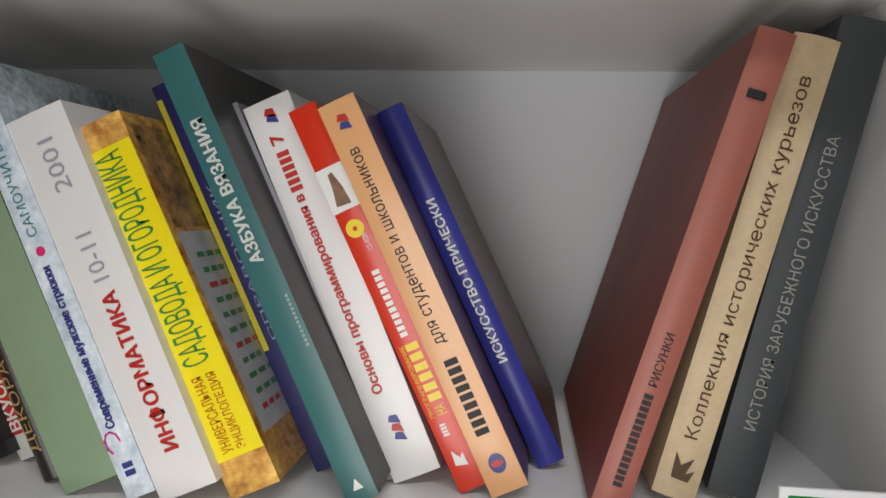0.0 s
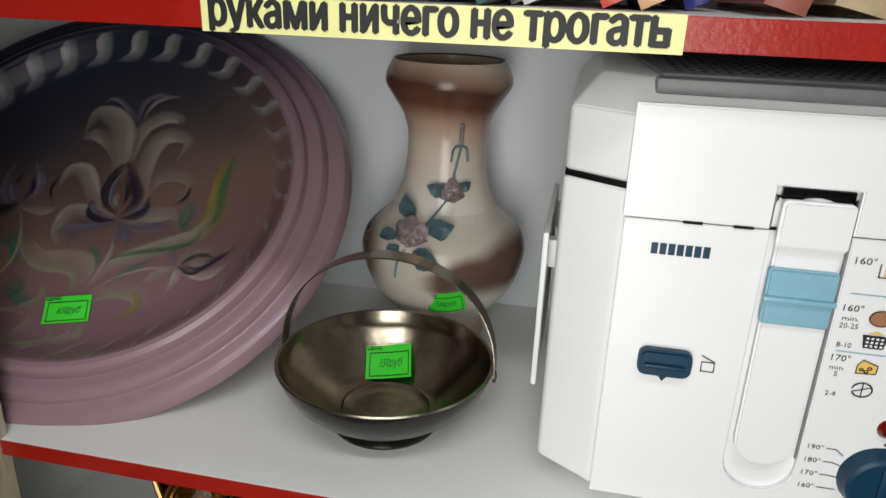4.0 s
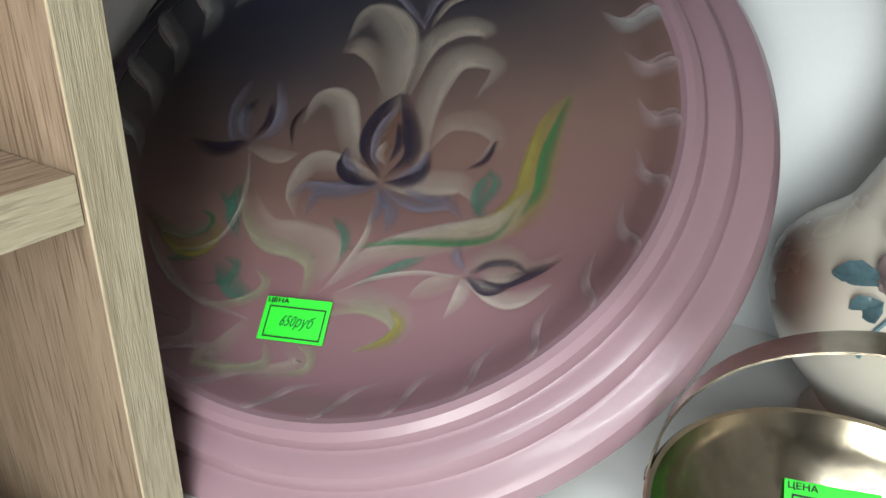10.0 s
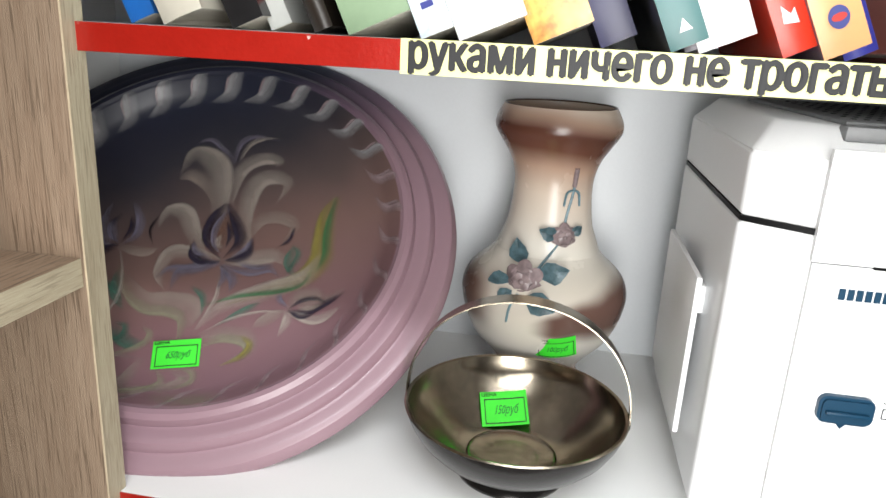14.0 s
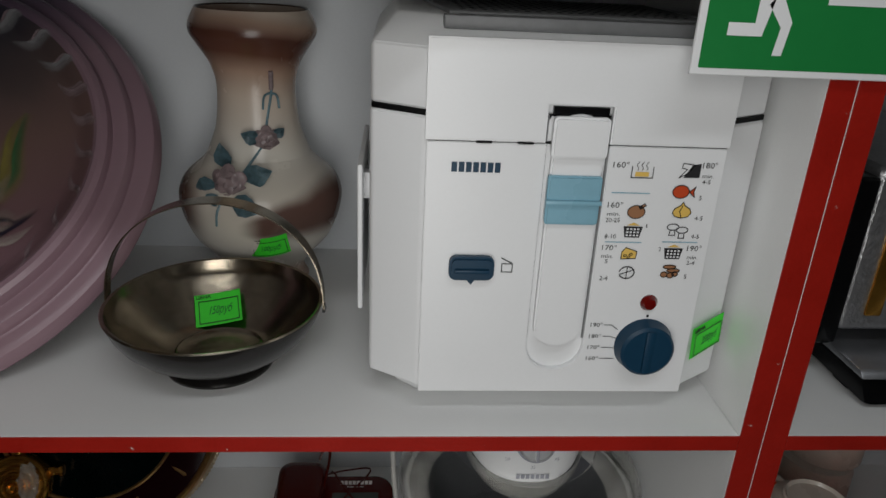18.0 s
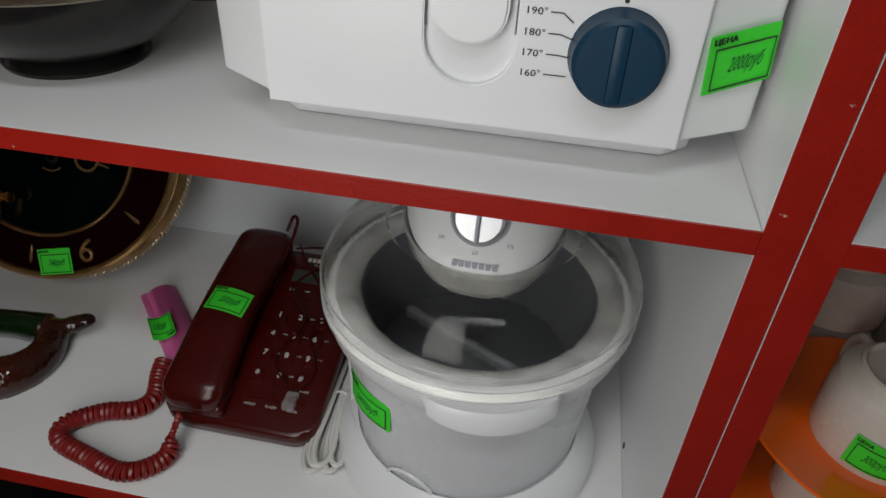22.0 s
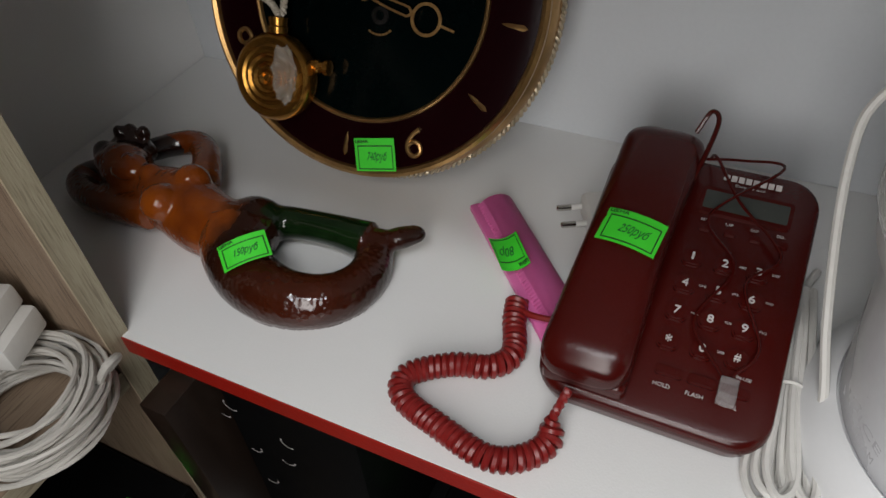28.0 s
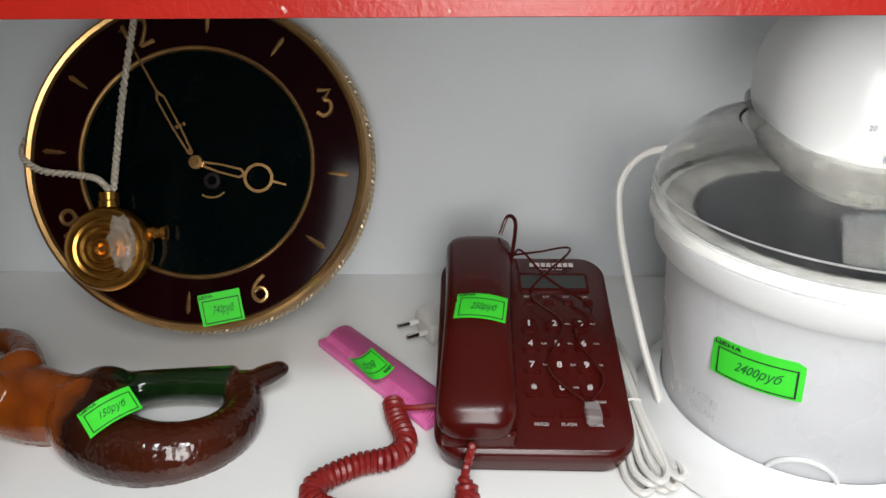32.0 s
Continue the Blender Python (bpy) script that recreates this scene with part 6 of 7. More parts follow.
def remeshed(bm, voxel, rounds=6):
    """Melts overlapping blobs into one skin."""
    me = bpy.data.meshes.new("temporary")
    bm.to_mesh(me)
    bm.free()
    tmp = bpy.data.objects.new("temporary", me)
    scene.collection.objects.link(tmp)
    mod = tmp.modifiers.new("melt", "REMESH")
    mod.mode, mod.voxel_size = "VOXEL", voxel
    sm = tmp.modifiers.new("soften", "SMOOTH")
    sm.iterations, sm.factor = rounds, 0.5
    bpy.context.view_layer.update()
    done = bpy.data.meshes.new_from_object(tmp.evaluated_get(bpy.context.evaluated_depsgraph_get()))
    bpy.data.objects.remove(tmp)
    bpy.data.meshes.remove(me)
    out = bmesh.new()
    out.from_mesh(done)
    bpy.data.meshes.remove(done)
    return out


def blob(bm, at, size, turn=0.0):
    s = bmesh.new()
    bmesh.ops.create_uvsphere(s, u_segments=20, v_segments=14, radius=1)
    return merge(bm, moved(s, Matrix.Translation(at) @ Matrix.Rotation(radians(turn), 4, "Z") @ Matrix.Diagonal((*size, 1))))


fig = bmesh.new()
FX, FY = -0.400, 0.105


def F(x, y, z):
    return Vector((x - FX, y - FY, z - 0.593))


blob(fig, F(-0.532, 0.119, 0.623), (0.0275, 0.0215, 0.0215), -22)
blob(fig, F(-0.520, 0.114, 0.634), (0.0190, 0.0150, 0.0085), -22)
blob(fig, F(-0.515, 0.113, 0.6420), (0.0065, 0.0034, 0.0026), -30)
blob(fig, F(-0.497, 0.113, 0.632), (0.0080, 0.0090, 0.0080))
rng = random.Random(4)
for k in range(13):
    a_ = radians(60 + 17 * k)
    blob(fig, F(-0.536 + 0.020 * math.cos(a_), 0.127 + 0.016 * math.sin(a_), 0.624 + 0.010 * rng.random()), [0.0072 + 0.002 * rng.random()] * 3)
for dx, dy, dz in ((-0.010, 0.016, 0.018), (0.002, 0.018, 0.017), (-0.016, 0.009, 0.019)):
    blob(fig, F(-0.534 + dx, 0.130 + dy, 0.622 + dz), (0.0055, 0.0050, 0.0065))
tube(spline([F(-0.484, 0.092, 0.612), F(-0.520, 0.092, 0.608), F(-0.556, 0.094, 0.606), F(-0.577, 0.104, 0.607), F(-0.572, 0.118, 0.609), F(-0.548, 0.126, 0.612)], 6), [0.0140 - 0.0035 * k / 30 for k in range(31)], 12, fig)
tube(spline([F(-0.466, 0.134, 0.615), F(-0.484, 0.158, 0.613), F(-0.502, 0.176, 0.611), F(-0.518, 0.180, 0.611), F(-0.532, 0.170, 0.612), F(-0.542, 0.152, 0.615)], 6), [0.0130 - 0.0030 * k / 30 for k in range(31)], 12, fig)
line = spline([F(-0.506, 0.116, 0.613), F(-0.480, 0.112, 0.614), F(-0.455, 0.104, 0.614), F(-0.428, 0.098, 0.612), F(-0.402, 0.100, 0.613)], 6)
tube(line, [0.014 + 0.013 * math.sin(math.pi * (0.10 + 0.72 * k / (len(line) - 1))) for k in range(len(line))], 18, fig)
blob(fig, F(-0.466, 0.110, 0.611), (0.024, 0.030, 0.018), -15)
blob(fig, F(-0.420, 0.097, 0.616), (0.026, 0.0225, 0.0190), -10)
for at, r in ((F(-0.464, 0.088, 0.632), 0.0150), (F(-0.457, 0.116, 0.632), 0.0150)):
    blob(fig, at, (r, r, r * 0.95))
blob(fig, F(-0.398, 0.112, 0.616), (0.023, 0.019, 0.018), 10)
ring = [F(-0.402, 0.098, 0.613), F(-0.394, 0.081, 0.611), F(-0.372, 0.066, 0.608), F(-0.345, 0.061, 0.606), F(-0.320, 0.067, 0.605), F(-0.303, 0.083, 0.604), F(-0.298, 0.104, 0.604), F(-0.303, 0.124, 0.606)]
line = spline(ring, 7)
tube(line, [0.0285 - 0.0150 * (k / (len(line) - 1)) ** 0.85 for k in range(len(line))], 18, fig)
line = spline([F(-0.392, 0.118, 0.610), F(-0.370, 0.1250, 0.611), F(-0.340, 0.1285, 0.611), F(-0.310, 0.129, 0.610)], 7)
tube(line, [0.0150 - 0.003 * math.sin(math.pi * k / (len(line) - 1)) for k in range(len(line))], 14, fig)
blob(fig, F(-0.303, 0.129, 0.610), (0.013, 0.012, 0.011), 30)
blob(fig, F(-0.291, 0.139, 0.611), (0.018, 0.0095, 0.0075), 40)
blob(fig, F(-0.283, 0.145, 0.612), (0.010, 0.0085, 0.0060), 25)
fig = remeshed(fig, 0.0019, 5)
for v in fig.verts:
    if v.co.z < 0.0015:
        v.co.z = 0.0
AMBER = ramp_mat("amber_and_brown_glaze", [(0.0, (0.075, 0.015, 0.003)), (0.20, (0.13, 0.026, 0.004)), (0.34, (0.25, 0.056, 0.005)), (0.44, (0.13, 0.026, 0.004)), (0.50, (0.22, 0.048, 0.004)), (0.57, (0.016, 0.005, 0.003)), (0.68, (0.034, 0.007, 0.003)), (0.84, (0.055, 0.010, 0.003)), (1.0, (0.018, 0.006, 0.004))], (1, 0.15, 0), -0.17, 0.13, 0.11, 0.25, 0.22, 26)
nt = AMBER.node_tree
vor = nt.nodes.new("ShaderNodeTexVoronoi")
vor.inputs["Scale"].default_value = 260
nt.links.new(nt.nodes["Texture Coordinate"].outputs["Object"], vor.inputs["Vector"])
bmp = next(n for n in nt.nodes if n.type == "BUMP")
nt.links.new(vor.outputs["Distance"], bmp.inputs["Height"])
bmp.inputs["Strength"].default_value = 0.45
figure = solid("glazed_figurine", fig, AMBER, "glossy amber-brown ceramic reclining figurine with a ring-shaped tail", "figurine")
figure.location = (FX - 0.004, FY + 0.003, 0.5932)
HAIR = surf("dark_brown_glaze", (0.018, 0.008, 0.006), 0.15, var=0.4, scale=90, bump=0.5, bscale=200, coat=0.5)
GREENGLAZE = surf("dark_green_glaze", (0.005, 0.015, 0.004), 0.12, var=0.5, scale=60, coat=0.2)
figure.data.materials.append(HAIR)
figure.data.materials.append(GREENGLAZE)
for p in figure.data.polygons:
    c = p.center + Vector((FX, FY, 0.593))
    if c.x < -0.516 and c.y > 0.112 and c.y < 0.168 and (c.x + 0.528) * 0.62 - (c.y - 0.124) * 0.55 + (c.z - 0.625) * 0.15 < -0.0005:
        p.material_index = 1
    elif c.x > -0.388 and c.y > 0.1085 and c.x < -0.311:
        p.material_index = 2

# ---- lower shelf: telephone ----
phone = thing("telephone", (-0.1005, 0.149, 0.5932), "maroon corded desk telephone with handset in its cradle", "telephone")
PI = Matrix.Translation((0.0955, -0.148, -0.6002))
plan = rounded(-0.1600, -0.0285, 0.061, 0.236, 0.020, 8)
bm = bmesh.new()


def deck(y):
    """Height of the telephone's sloping top at y."""
    return 0.6215 + (y - 0.064) * 0.29


def rest(y):
    """Height of the hollow under the handset at y."""
    return 0.619 + (y - 0.064) * 0.25


rims = [[bm.verts.new((x * k - 0.0955 * (1 - k), y * k + 0.15 * (1 - k), 0.603 if d is None else deck(y * k + 0.15 * (1 - k)) - d)) for x, y in plan] for k, d in ((0.955, None), (0.994, 0.0088), (1.0, 0.0066), (0.997, 0.0034), (0.986, 0.0010), (0.965, 0.0))]
bm.faces.new(rims[0])
bm.faces.new(rims[-1])
for p, q in zip(rims, rims[1:]):
    for k in range(len(p)):
        j = (k + 1) % len(p)
        bm.faces.new((p[k], p[j], q[j], q[k]))
part("base", moved(bm, PI), MAROON, phone)
part("base_foot", moved(plan_prism([(x * 0.93 - 0.0955 * 0.07, y * 0.93 + 0.15 * 0.07) for x, y in plan], 0.6003, 0.6032), PI), BLACK_MAT, phone)
for y in (0.082, 0.207):
    part("cradle", moved(box(-0.1550, -0.106, y - 0.018, y + 0.020, rest(y) - 0.004, rest(y) + 0.010, 0.005, 3), PI), MAROON, phone)
hs = bmesh.new()
rows = []
for k in range(45):
    f = (1 - math.cos(math.pi * k / 44)) / 2
    y = 0.0610 + f * 0.178
    end = min(f, 1 - f)
    curl = math.sqrt(max(0.0, 1 - max(0.0, 1 - end / 0.085) ** 2.4))
    half = (0.0252 + 0.0012 * math.cos(2 * math.pi * f)) * (0.42 + 0.58 * curl)
    top = rest(y) + 0.0305 + 0.0095 * math.sin(math.pi * f)
    bot = rest(y) + 0.006 + 0.010 * math.sin(math.pi * min(1, max(0, (f - 0.2) / 0.6)))
    mid, tall = (top + bot) / 2, (top - bot) / 2 * (0.30 + 0.70 * curl)
    c = -0.1305 + 0.003 * (f - 0.5)
    sec = []
    for j in range(28):
        a = 2 * math.pi * j / 28
        cs, sn = math.cos(a), math.sin(a)
        sec.append(hs.verts.new((c + half * math.copysign(abs(cs) ** 0.62, cs), y, mid + tall * math.copysign(abs(sn) ** 0.66, sn))))
    rows.append(sec)
for p, q in zip(rows, rows[1:]):
    for j in range(28):
        hs.faces.new((p[j], p[(j + 1) % 28], q[(j + 1) % 28], q[j]))
hs.faces.new(rows[0])
hs.faces.new(rows[-1])
part("handset", moved(hs, PI), MAROON, phone, "smooth maroon handset")
DECK = PI @ Matrix.Translation((0, 0, 0.6215 - 0.064 * 0.29)) @ Matrix(((1, 0, 0, 0), (0, 0, 1, 0), (0, -1, 0.29, 0), (0, 0, 0, 1)))
UP = DECK @ Matrix.Translation((0, -0.0006, 0))
KEYW = surf("worn_white_print", (0.58, 0.54, 0.53), 0.6, var=0.2, scale=400)
LCD = surf("grey_display", (0.045, 0.050, 0.045), 0.15, var=0.1)
part("display_frame", moved(prism(rounded(-0.0985, -0.0430, 0.196, 0.2165, 0.003), 0.004, DECK @ Matrix.Translation((0, -0.0012, 0)), 0.0006), PI @ PI.inverted()), MAROON, phone)
flat(rounded(-0.0960, -0.0455, 0.1995, 0.2130, 0.001), DECK @ Matrix.Translation((0, -0.0016, 0)), LCD, phone, "display")
bars(-0.088, -0.052, 0.2235, 0.2280, 8, UP, KEYW, phone, "printed_logo", 0.22)
letters("Easy to use", -0.080, -0.062, 0.2195, 0.2220, UP, KEYW, phone)
for k, txt in enumerate(("SET", "UP", "OUT", "DEL")):
    x = -0.0945 + 0.0150 * k
    letters(txt, x, x + 0.0048, 0.1907, 0.1925, UP, KEYW, phone, "key_caption")
    part("small_key", moved(prism(rounded(x, x + 0.0075, 0.1835, 0.1880, 0.0015), 0.003, DECK @ Matrix.Translation((0, -0.0016, 0)), 0.0005), Matrix()), MAROON, phone)
for r in range(4):
    for c in range(3):
        x, y = -0.0925 + 0.0190 * c, 0.1630 - 0.0185 * r
        key = part("key", prism(rounded(x - 0.0065, x + 0.0065, y - 0.0058, y + 0.0058, 0.0040), 0.004, DECK @ Matrix.Translation((0, -0.0024, 0)), 0.0010), MAROON, phone)
        txt = "123456789*0#"[3 * r + c]
        letters(txt, x - (0.0007 if txt == "1" else 0.0018), x + (0.0007 if txt == "1" else 0.0018), y - 0.0024, y + 0.0024, DECK @ Matrix.Translation((0, -0.0028, 0)), KEYW, key, "key_figure", bold=0.004)
        if 3 * r + c in (1, 2, 3, 4, 5, 6, 7, 8, 10):
            letters({1: "ABC", 2: "DEF", 3: "GHI", 4: "JKL", 5: "MNO", 6: "PQRS", 7: "TUV", 8: "WXYZ", 10: "OPER"}[3 * r + c], x + 0.0078, x + 0.0120, y + 0.0012, y + 0.0028, UP, KEYW, phone, "key_caption")
for k, txt in enumerate(("HOLD", "FLASH", "REDIAL")):
    x = -0.0950 + 0.0180 * k
    part("function_key", prism(rounded(x, x + 0.0155, 0.0865, 0.0925, 0.002), 0.003, DECK @ Matrix.Translation((0, -0.0020, 0)), 0.0006), MAROON, phone)
    letters(txt, x + 0.001, x + 0.0105, 0.0800, 0.0824, UP, KEYW, phone, "key_caption")
letters("IN-USE", -0.0525, -0.0445, 0.0975, 0.0994, UP, KEYW, phone, "key_caption")
part("clear_plug", moved(box(-0.0605, -0.0505, 0.078, 0.0935, deck(0.085) + 0.002, deck(0.085) + 0.009, 0.001), PI), surf("clear_plug_plastic", (0.50, 0.46, 0.46), 0.08, var=0.5, scale=300, bump=0.5, alpha=0.32), phone, "clear telephone plug lying on the keys")
part("thin_cord", moved(tube(spline([(-0.055, 0.094, deck(0.094) + 0.006), (-0.045, 0.115, deck(0.115) + 0.005), (-0.060, 0.150, deck(0.15) + 0.006), (-0.045, 0.175, deck(0.175) + 0.005), (-0.075, 0.205, deck(0.2) + 0.007), (-0.095, 0.228, deck(0.22) + 0.014), (-0.100, 0.240, 0.670)], 8), 0.0010, 6), PI), MAROON, phone)
part("thin_cord", moved(tube(spline([(-0.060, 0.094, deck(0.094) + 0.005), (-0.082, 0.120, deck(0.12) + 0.006), (-0.068, 0.160, deck(0.16) + 0.005), (-0.090, 0.190, deck(0.19) + 0.006), (-0.055, 0.232, deck(0.23) + 0.010), (-0.080, 0.243, 0.672), (-0.104, 0.236, 0.672)], 8), 0.0010, 6), PI), MAROON, phone)
part("cord_loop", moved(tube(spline([(-0.108, 0.190, 0.672), (-0.103, 0.215, 0.685), (-0.100, 0.236, 0.702), (-0.106, 0.243, 0.704), (-0.112, 0.238, 0.690)], 8), 0.0016, 8), PI), MAROON, phone)
coil_path = spline([(-0.1345, 0.053, 0.634), (-0.1395, 0.042, 0.617), (-0.1380, 0.031, 0.6092), (-0.1500, 0.016, 0.6085), (-0.1680, 0.010, 0.6085), (-0.1950, 0.016, 0.6085), (-0.2270, 0.026, 0.6085), (-0.2330, 0.042, 0.6085), (-0.2110, 0.060, 0.6085), (-0.1880, 0.068, 0.6085), (-0.1790, 0.083, 0.6085), (-0.1880, 0.108, 0.6090), (-0.1920, 0.124, 0.6100)], 60)
# even spacing along the path, then the helix
run = [0.0]
for p, q in zip(coil_path, coil_path[1:]):
    run.append(run[-1] + (q - p).length)
total = run[-1]
steps, turns = 1000, 62
pts, up = [], Vector((0, 0, 1))
for k in range(steps + 1):
    s = total * k / steps
    c = Vector([np.interp(s, run, [p[i] for p in coil_path]) for i in range(3)])
    d = (Vector([np.interp(min(total, s + 0.003), run, [p[i] for p in coil_path]) for i in range(3)]) - Vector([np.interp(max(0, s - 0.003), run, [p[i] for p in coil_path]) for i in range(3)])).normalized()
    side = d.cross(up).normalized()
    over = side.cross(d)
    r = 0.0058 * min(1, max(0.1, (s - 0.018) / 0.01)) if s < 0.03 else 0.0058
    a = 2 * math.pi * turns * k / steps
    pts.append(c + r * (math.cos(a) * side + math.sin(a) * over))
part("coiled_cord", moved(tube(pts, 0.00235, 6), PI), CORDRED, phone, "red coiled handset cord on the shelf")
part("cord_end", moved(tube(spline([(-0.190, 0.121, 0.611), (-0.180, 0.113, 0.613), (-0.160, 0.112, 0.616)], 6), 0.0022, 8), PI), CORDRED, phone)

# ---- lower shelf: comb, plug, cords ----
comb = thing("comb", Matrix.Translation((-0.2565, 0.223, 0.5934)) @ Matrix.Rotation(radians(-47), 4, "Z"), "pink plastic pocket comb folded in its case", "comb")
case = bmesh.new()
rows = []
for k in range(21):
    f = k / 20
    x = 0.150 * f
    e = math.sqrt(max(0.02, 1 - max(0, (f - 0.93) / 0.07) ** 2)) * math.sqrt(max(0.05, 1 - max(0, (0.05 - f) / 0.05) ** 2))
    rows.append([case.verts.new((x, 0.0150 * e * math.cos(math.pi * j / 10), 0.0125 * e * math.sin(math.pi * j / 10) + 0.0005)) for j in range(11)])
for p, q in zip(rows, rows[1:]):
    for j in range(10):
        case.faces.new((p[j], p[j + 1], q[j + 1], q[j]))
bmesh.ops.solidify(case, geom=case.faces[:], thickness=0.0016)
part("case", case, PINK, comb)
part("back", moved(box(0.004, 0.146, -0.020, -0.011, 0.0005, 0.0065, 0.002), Matrix()), PINK, comb)
for k in range(44):
    x = 0.008 + 0.0031 * k
    part("tooth", moved(box(x, x + 0.0016, -0.004, 0.004, 0.0, 0.0012), Matrix.Translation((0, -0.012, 0.0068)) @ Matrix.Rotation(radians(38), 4, "X")), PINK, comb)
plug = thing("mains_plug", Matrix.Translation((-0.1725, 0.227, 0.5934)) @ Matrix.Rotation(radians(28), 4, "Z"), "white two-pin mains plug lying on the shelf", "plug")
part("body", box(-0.010, 0.030, -0.018, 0.018, 0.0, 0.020, 0.006, 3), WHITECORD, plug)
for y in (-0.0095, 0.0095):
    pin = part("pin", moved(tube([(-0.010, y, 0.011), (-0.018, y, 0.011)], 0.0024, 12), Matrix()), WHITECORD, plug)
    part("pin_tip", tube([(-0.018, y, 0.011), (-0.028, y, 0.011), (-0.029, y, 0.011)], [0.0024, 0.0024, 0.0016], 12), STEEL, pin)

# ---- lower shelf: ice cream maker ----
ice = thing("ice_cream_maker", Matrix.Translation((0.0810, 0.1155, 0.5932)) @ Matrix.Diagonal((0.975, 0.975, 1, 1)), "white ice cream maker with clear lid and motor head", "ice cream maker")
part("base_ring", lathe([(0, 0.004), (0.100, 0.0), (0.1080, 0.003), (0.1090, 0.012), (0.1055, 0.022), (0.0965, 0.031), (0.0915, 0.0335), (0.0900, 0.0300), (0, 0.028)], 80), PLASTIC, ice, "rounded white base ring")
part("bucket", lathe([(0, 0.030), (0.0885, 0.0305), (0.0900, 0.034), (0.0945, 0.080), (0.1005, 0.146), (0.1010, 0.1500)], 80), PLASTIC_SOFT, ice, "milky white bucket")
part("flange", lathe([(0.1005, 0.1380), (0.1060, 0.1385), (0.1085, 0.1420), (0.1100, 0.1520), (0.1105, 0.1600), (0.1090, 0.1640), (0.1000, 0.1640), (0.0990, 0.1480)], 80), PLASTIC, ice)
part("inner_ring", lathe([(0.1040, 0.1655), (0.0980, 0.1665), (0.0900, 0.1640), (0.0860, 0.1600)], 80), surf("frosted_ring", (0.40, 0.40, 0.395), 0.22, var=0.35, scale=40, bump=0.9, bscale=55), ice)
part("freezing_bowl", lathe([(0.0860, 0.1600), (0.0835, 0.1550), (0.0800, 0.1100), (0.0750, 0.0900), (0, 0.0880)], 72), SMOKE, ice, "dark grey freezing bowl")
part("paddle", moved(box(-0.0035, 0.0035, -0.068, 0.068, 0.094, 0.102, 0.002), Matrix.Rotation(radians(62), 4, "Z")), surf("grey_paddle", (0.30, 0.31, 0.33), 0.3, var=0.1, alpha=0.7), ice)
for ang in (-90 + 13, 90):
    g_ = bmesh.new()
    rows = []
    for k in range(15):
        f = k / 14
        a = radians(ang - 23 + 46 * f)
        out = 0.011 * math.sin(math.pi * min(1, max(0, f))) ** 0.35
        drop = 0.012 * math.sin(math.pi * f) ** 0.45
        rows.append([g_.verts.new((r * math.cos(a), r * math.sin(a), z)) for r, z in ((0.104, 0.158), (0.110 + out, 0.158), (0.1125 + out, 0.154), (0.1125 + out, 0.157 - drop - 0.004), (0.110 + out, 0.154 - drop - 0.004), (0.104, 0.150))])
    for p, q in zip(rows, rows[1:]):
        for j in range(6):
            g_.faces.new((p[j], p[(j + 1) % 6], q[(j + 1) % 6], q[j]))
    g_.faces.new(rows[0])
    g_.faces.new(rows[-1])
    part("grip", moved(g_, Matrix.Translation((0, 0, 0.002))), PLASTIC, ice, "white moulded carrying grip")
LIDC = clear("clear_lid_plastic", (0.84, 0.835, 0.81), 0.03, 1.25)
ln = LIDC.node_tree
wrink, lb = ln.nodes.new("ShaderNodeTexNoise"), ln.nodes.new("ShaderNodeBump")
wrink.inputs["Scale"].default_value, wrink.inputs["Detail"].default_value = 34, 3
lb.inputs["Strength"].default_value, lb.inputs["Distance"].default_value = 0.12, 0.001
ln.links.new(wrink.outputs["Fac"], lb.inputs["Height"])
ln.links.new(lb.outputs[0], ln.nodes["Principled BSDF"].inputs["Normal"])
lidp = [(0.1120, 0.1590), (0.1130, 0.1700), (0.1125, 0.1800), (0.1095, 0.1900), (0.1040, 0.1985), (0.0960, 0.2065), (0.0870, 0.2130), (0.0780, 0.2160), (0.0680, 0.2170)]
part("clear_lid", lathe(lidp + [(r - 0.0018, z - 0.0012) for r, z in reversed(lidp)], 88, True), LIDC, ice, "crinkled clear plastic lid").visible_shadow = False
part("lid_edge", lathe([(0.1121, 0.1592), (0.1136, 0.1610), (0.1136, 0.1655), (0.1124, 0.1668)], 88), LIDC, ice).visible_shadow = False
LIDLINE = surf("clear_edge_plastic", (0.55, 0.55, 0.55), 0.12, var=0.2, alpha=0.45)
for r_, z_ in ((0.1134, 0.1600), (0.1136, 0.1690), (0.1133, 0.1795)):
    part("lid_bead", lathe([(r_ - 0.0008, z_), (r_, z_ - 0.0007), (r_ + 0.0008, z_), (r_, z_ + 0.0007)], 88, True), LIDLINE, ice)
motor, rings = bmesh.new(), []


def head_point(a, k, z):
    """A point of the motor head's skin: a long narrow oval dome, its lower edge dipping to the front."""
    sn, cs = math.sin(a), math.cos(a)
    half = 0.0545
    reach = 0.096 if sn > 0 else 0.054
    dip = 0.013 * max(0.0, -sn) ** 1.4 * max(0.0, (0.245 - z) / 0.029)
    return Vector((half * k * math.copysign(abs(cs) ** 0.85, cs), reach * k * sn + 0.004, z - dip))


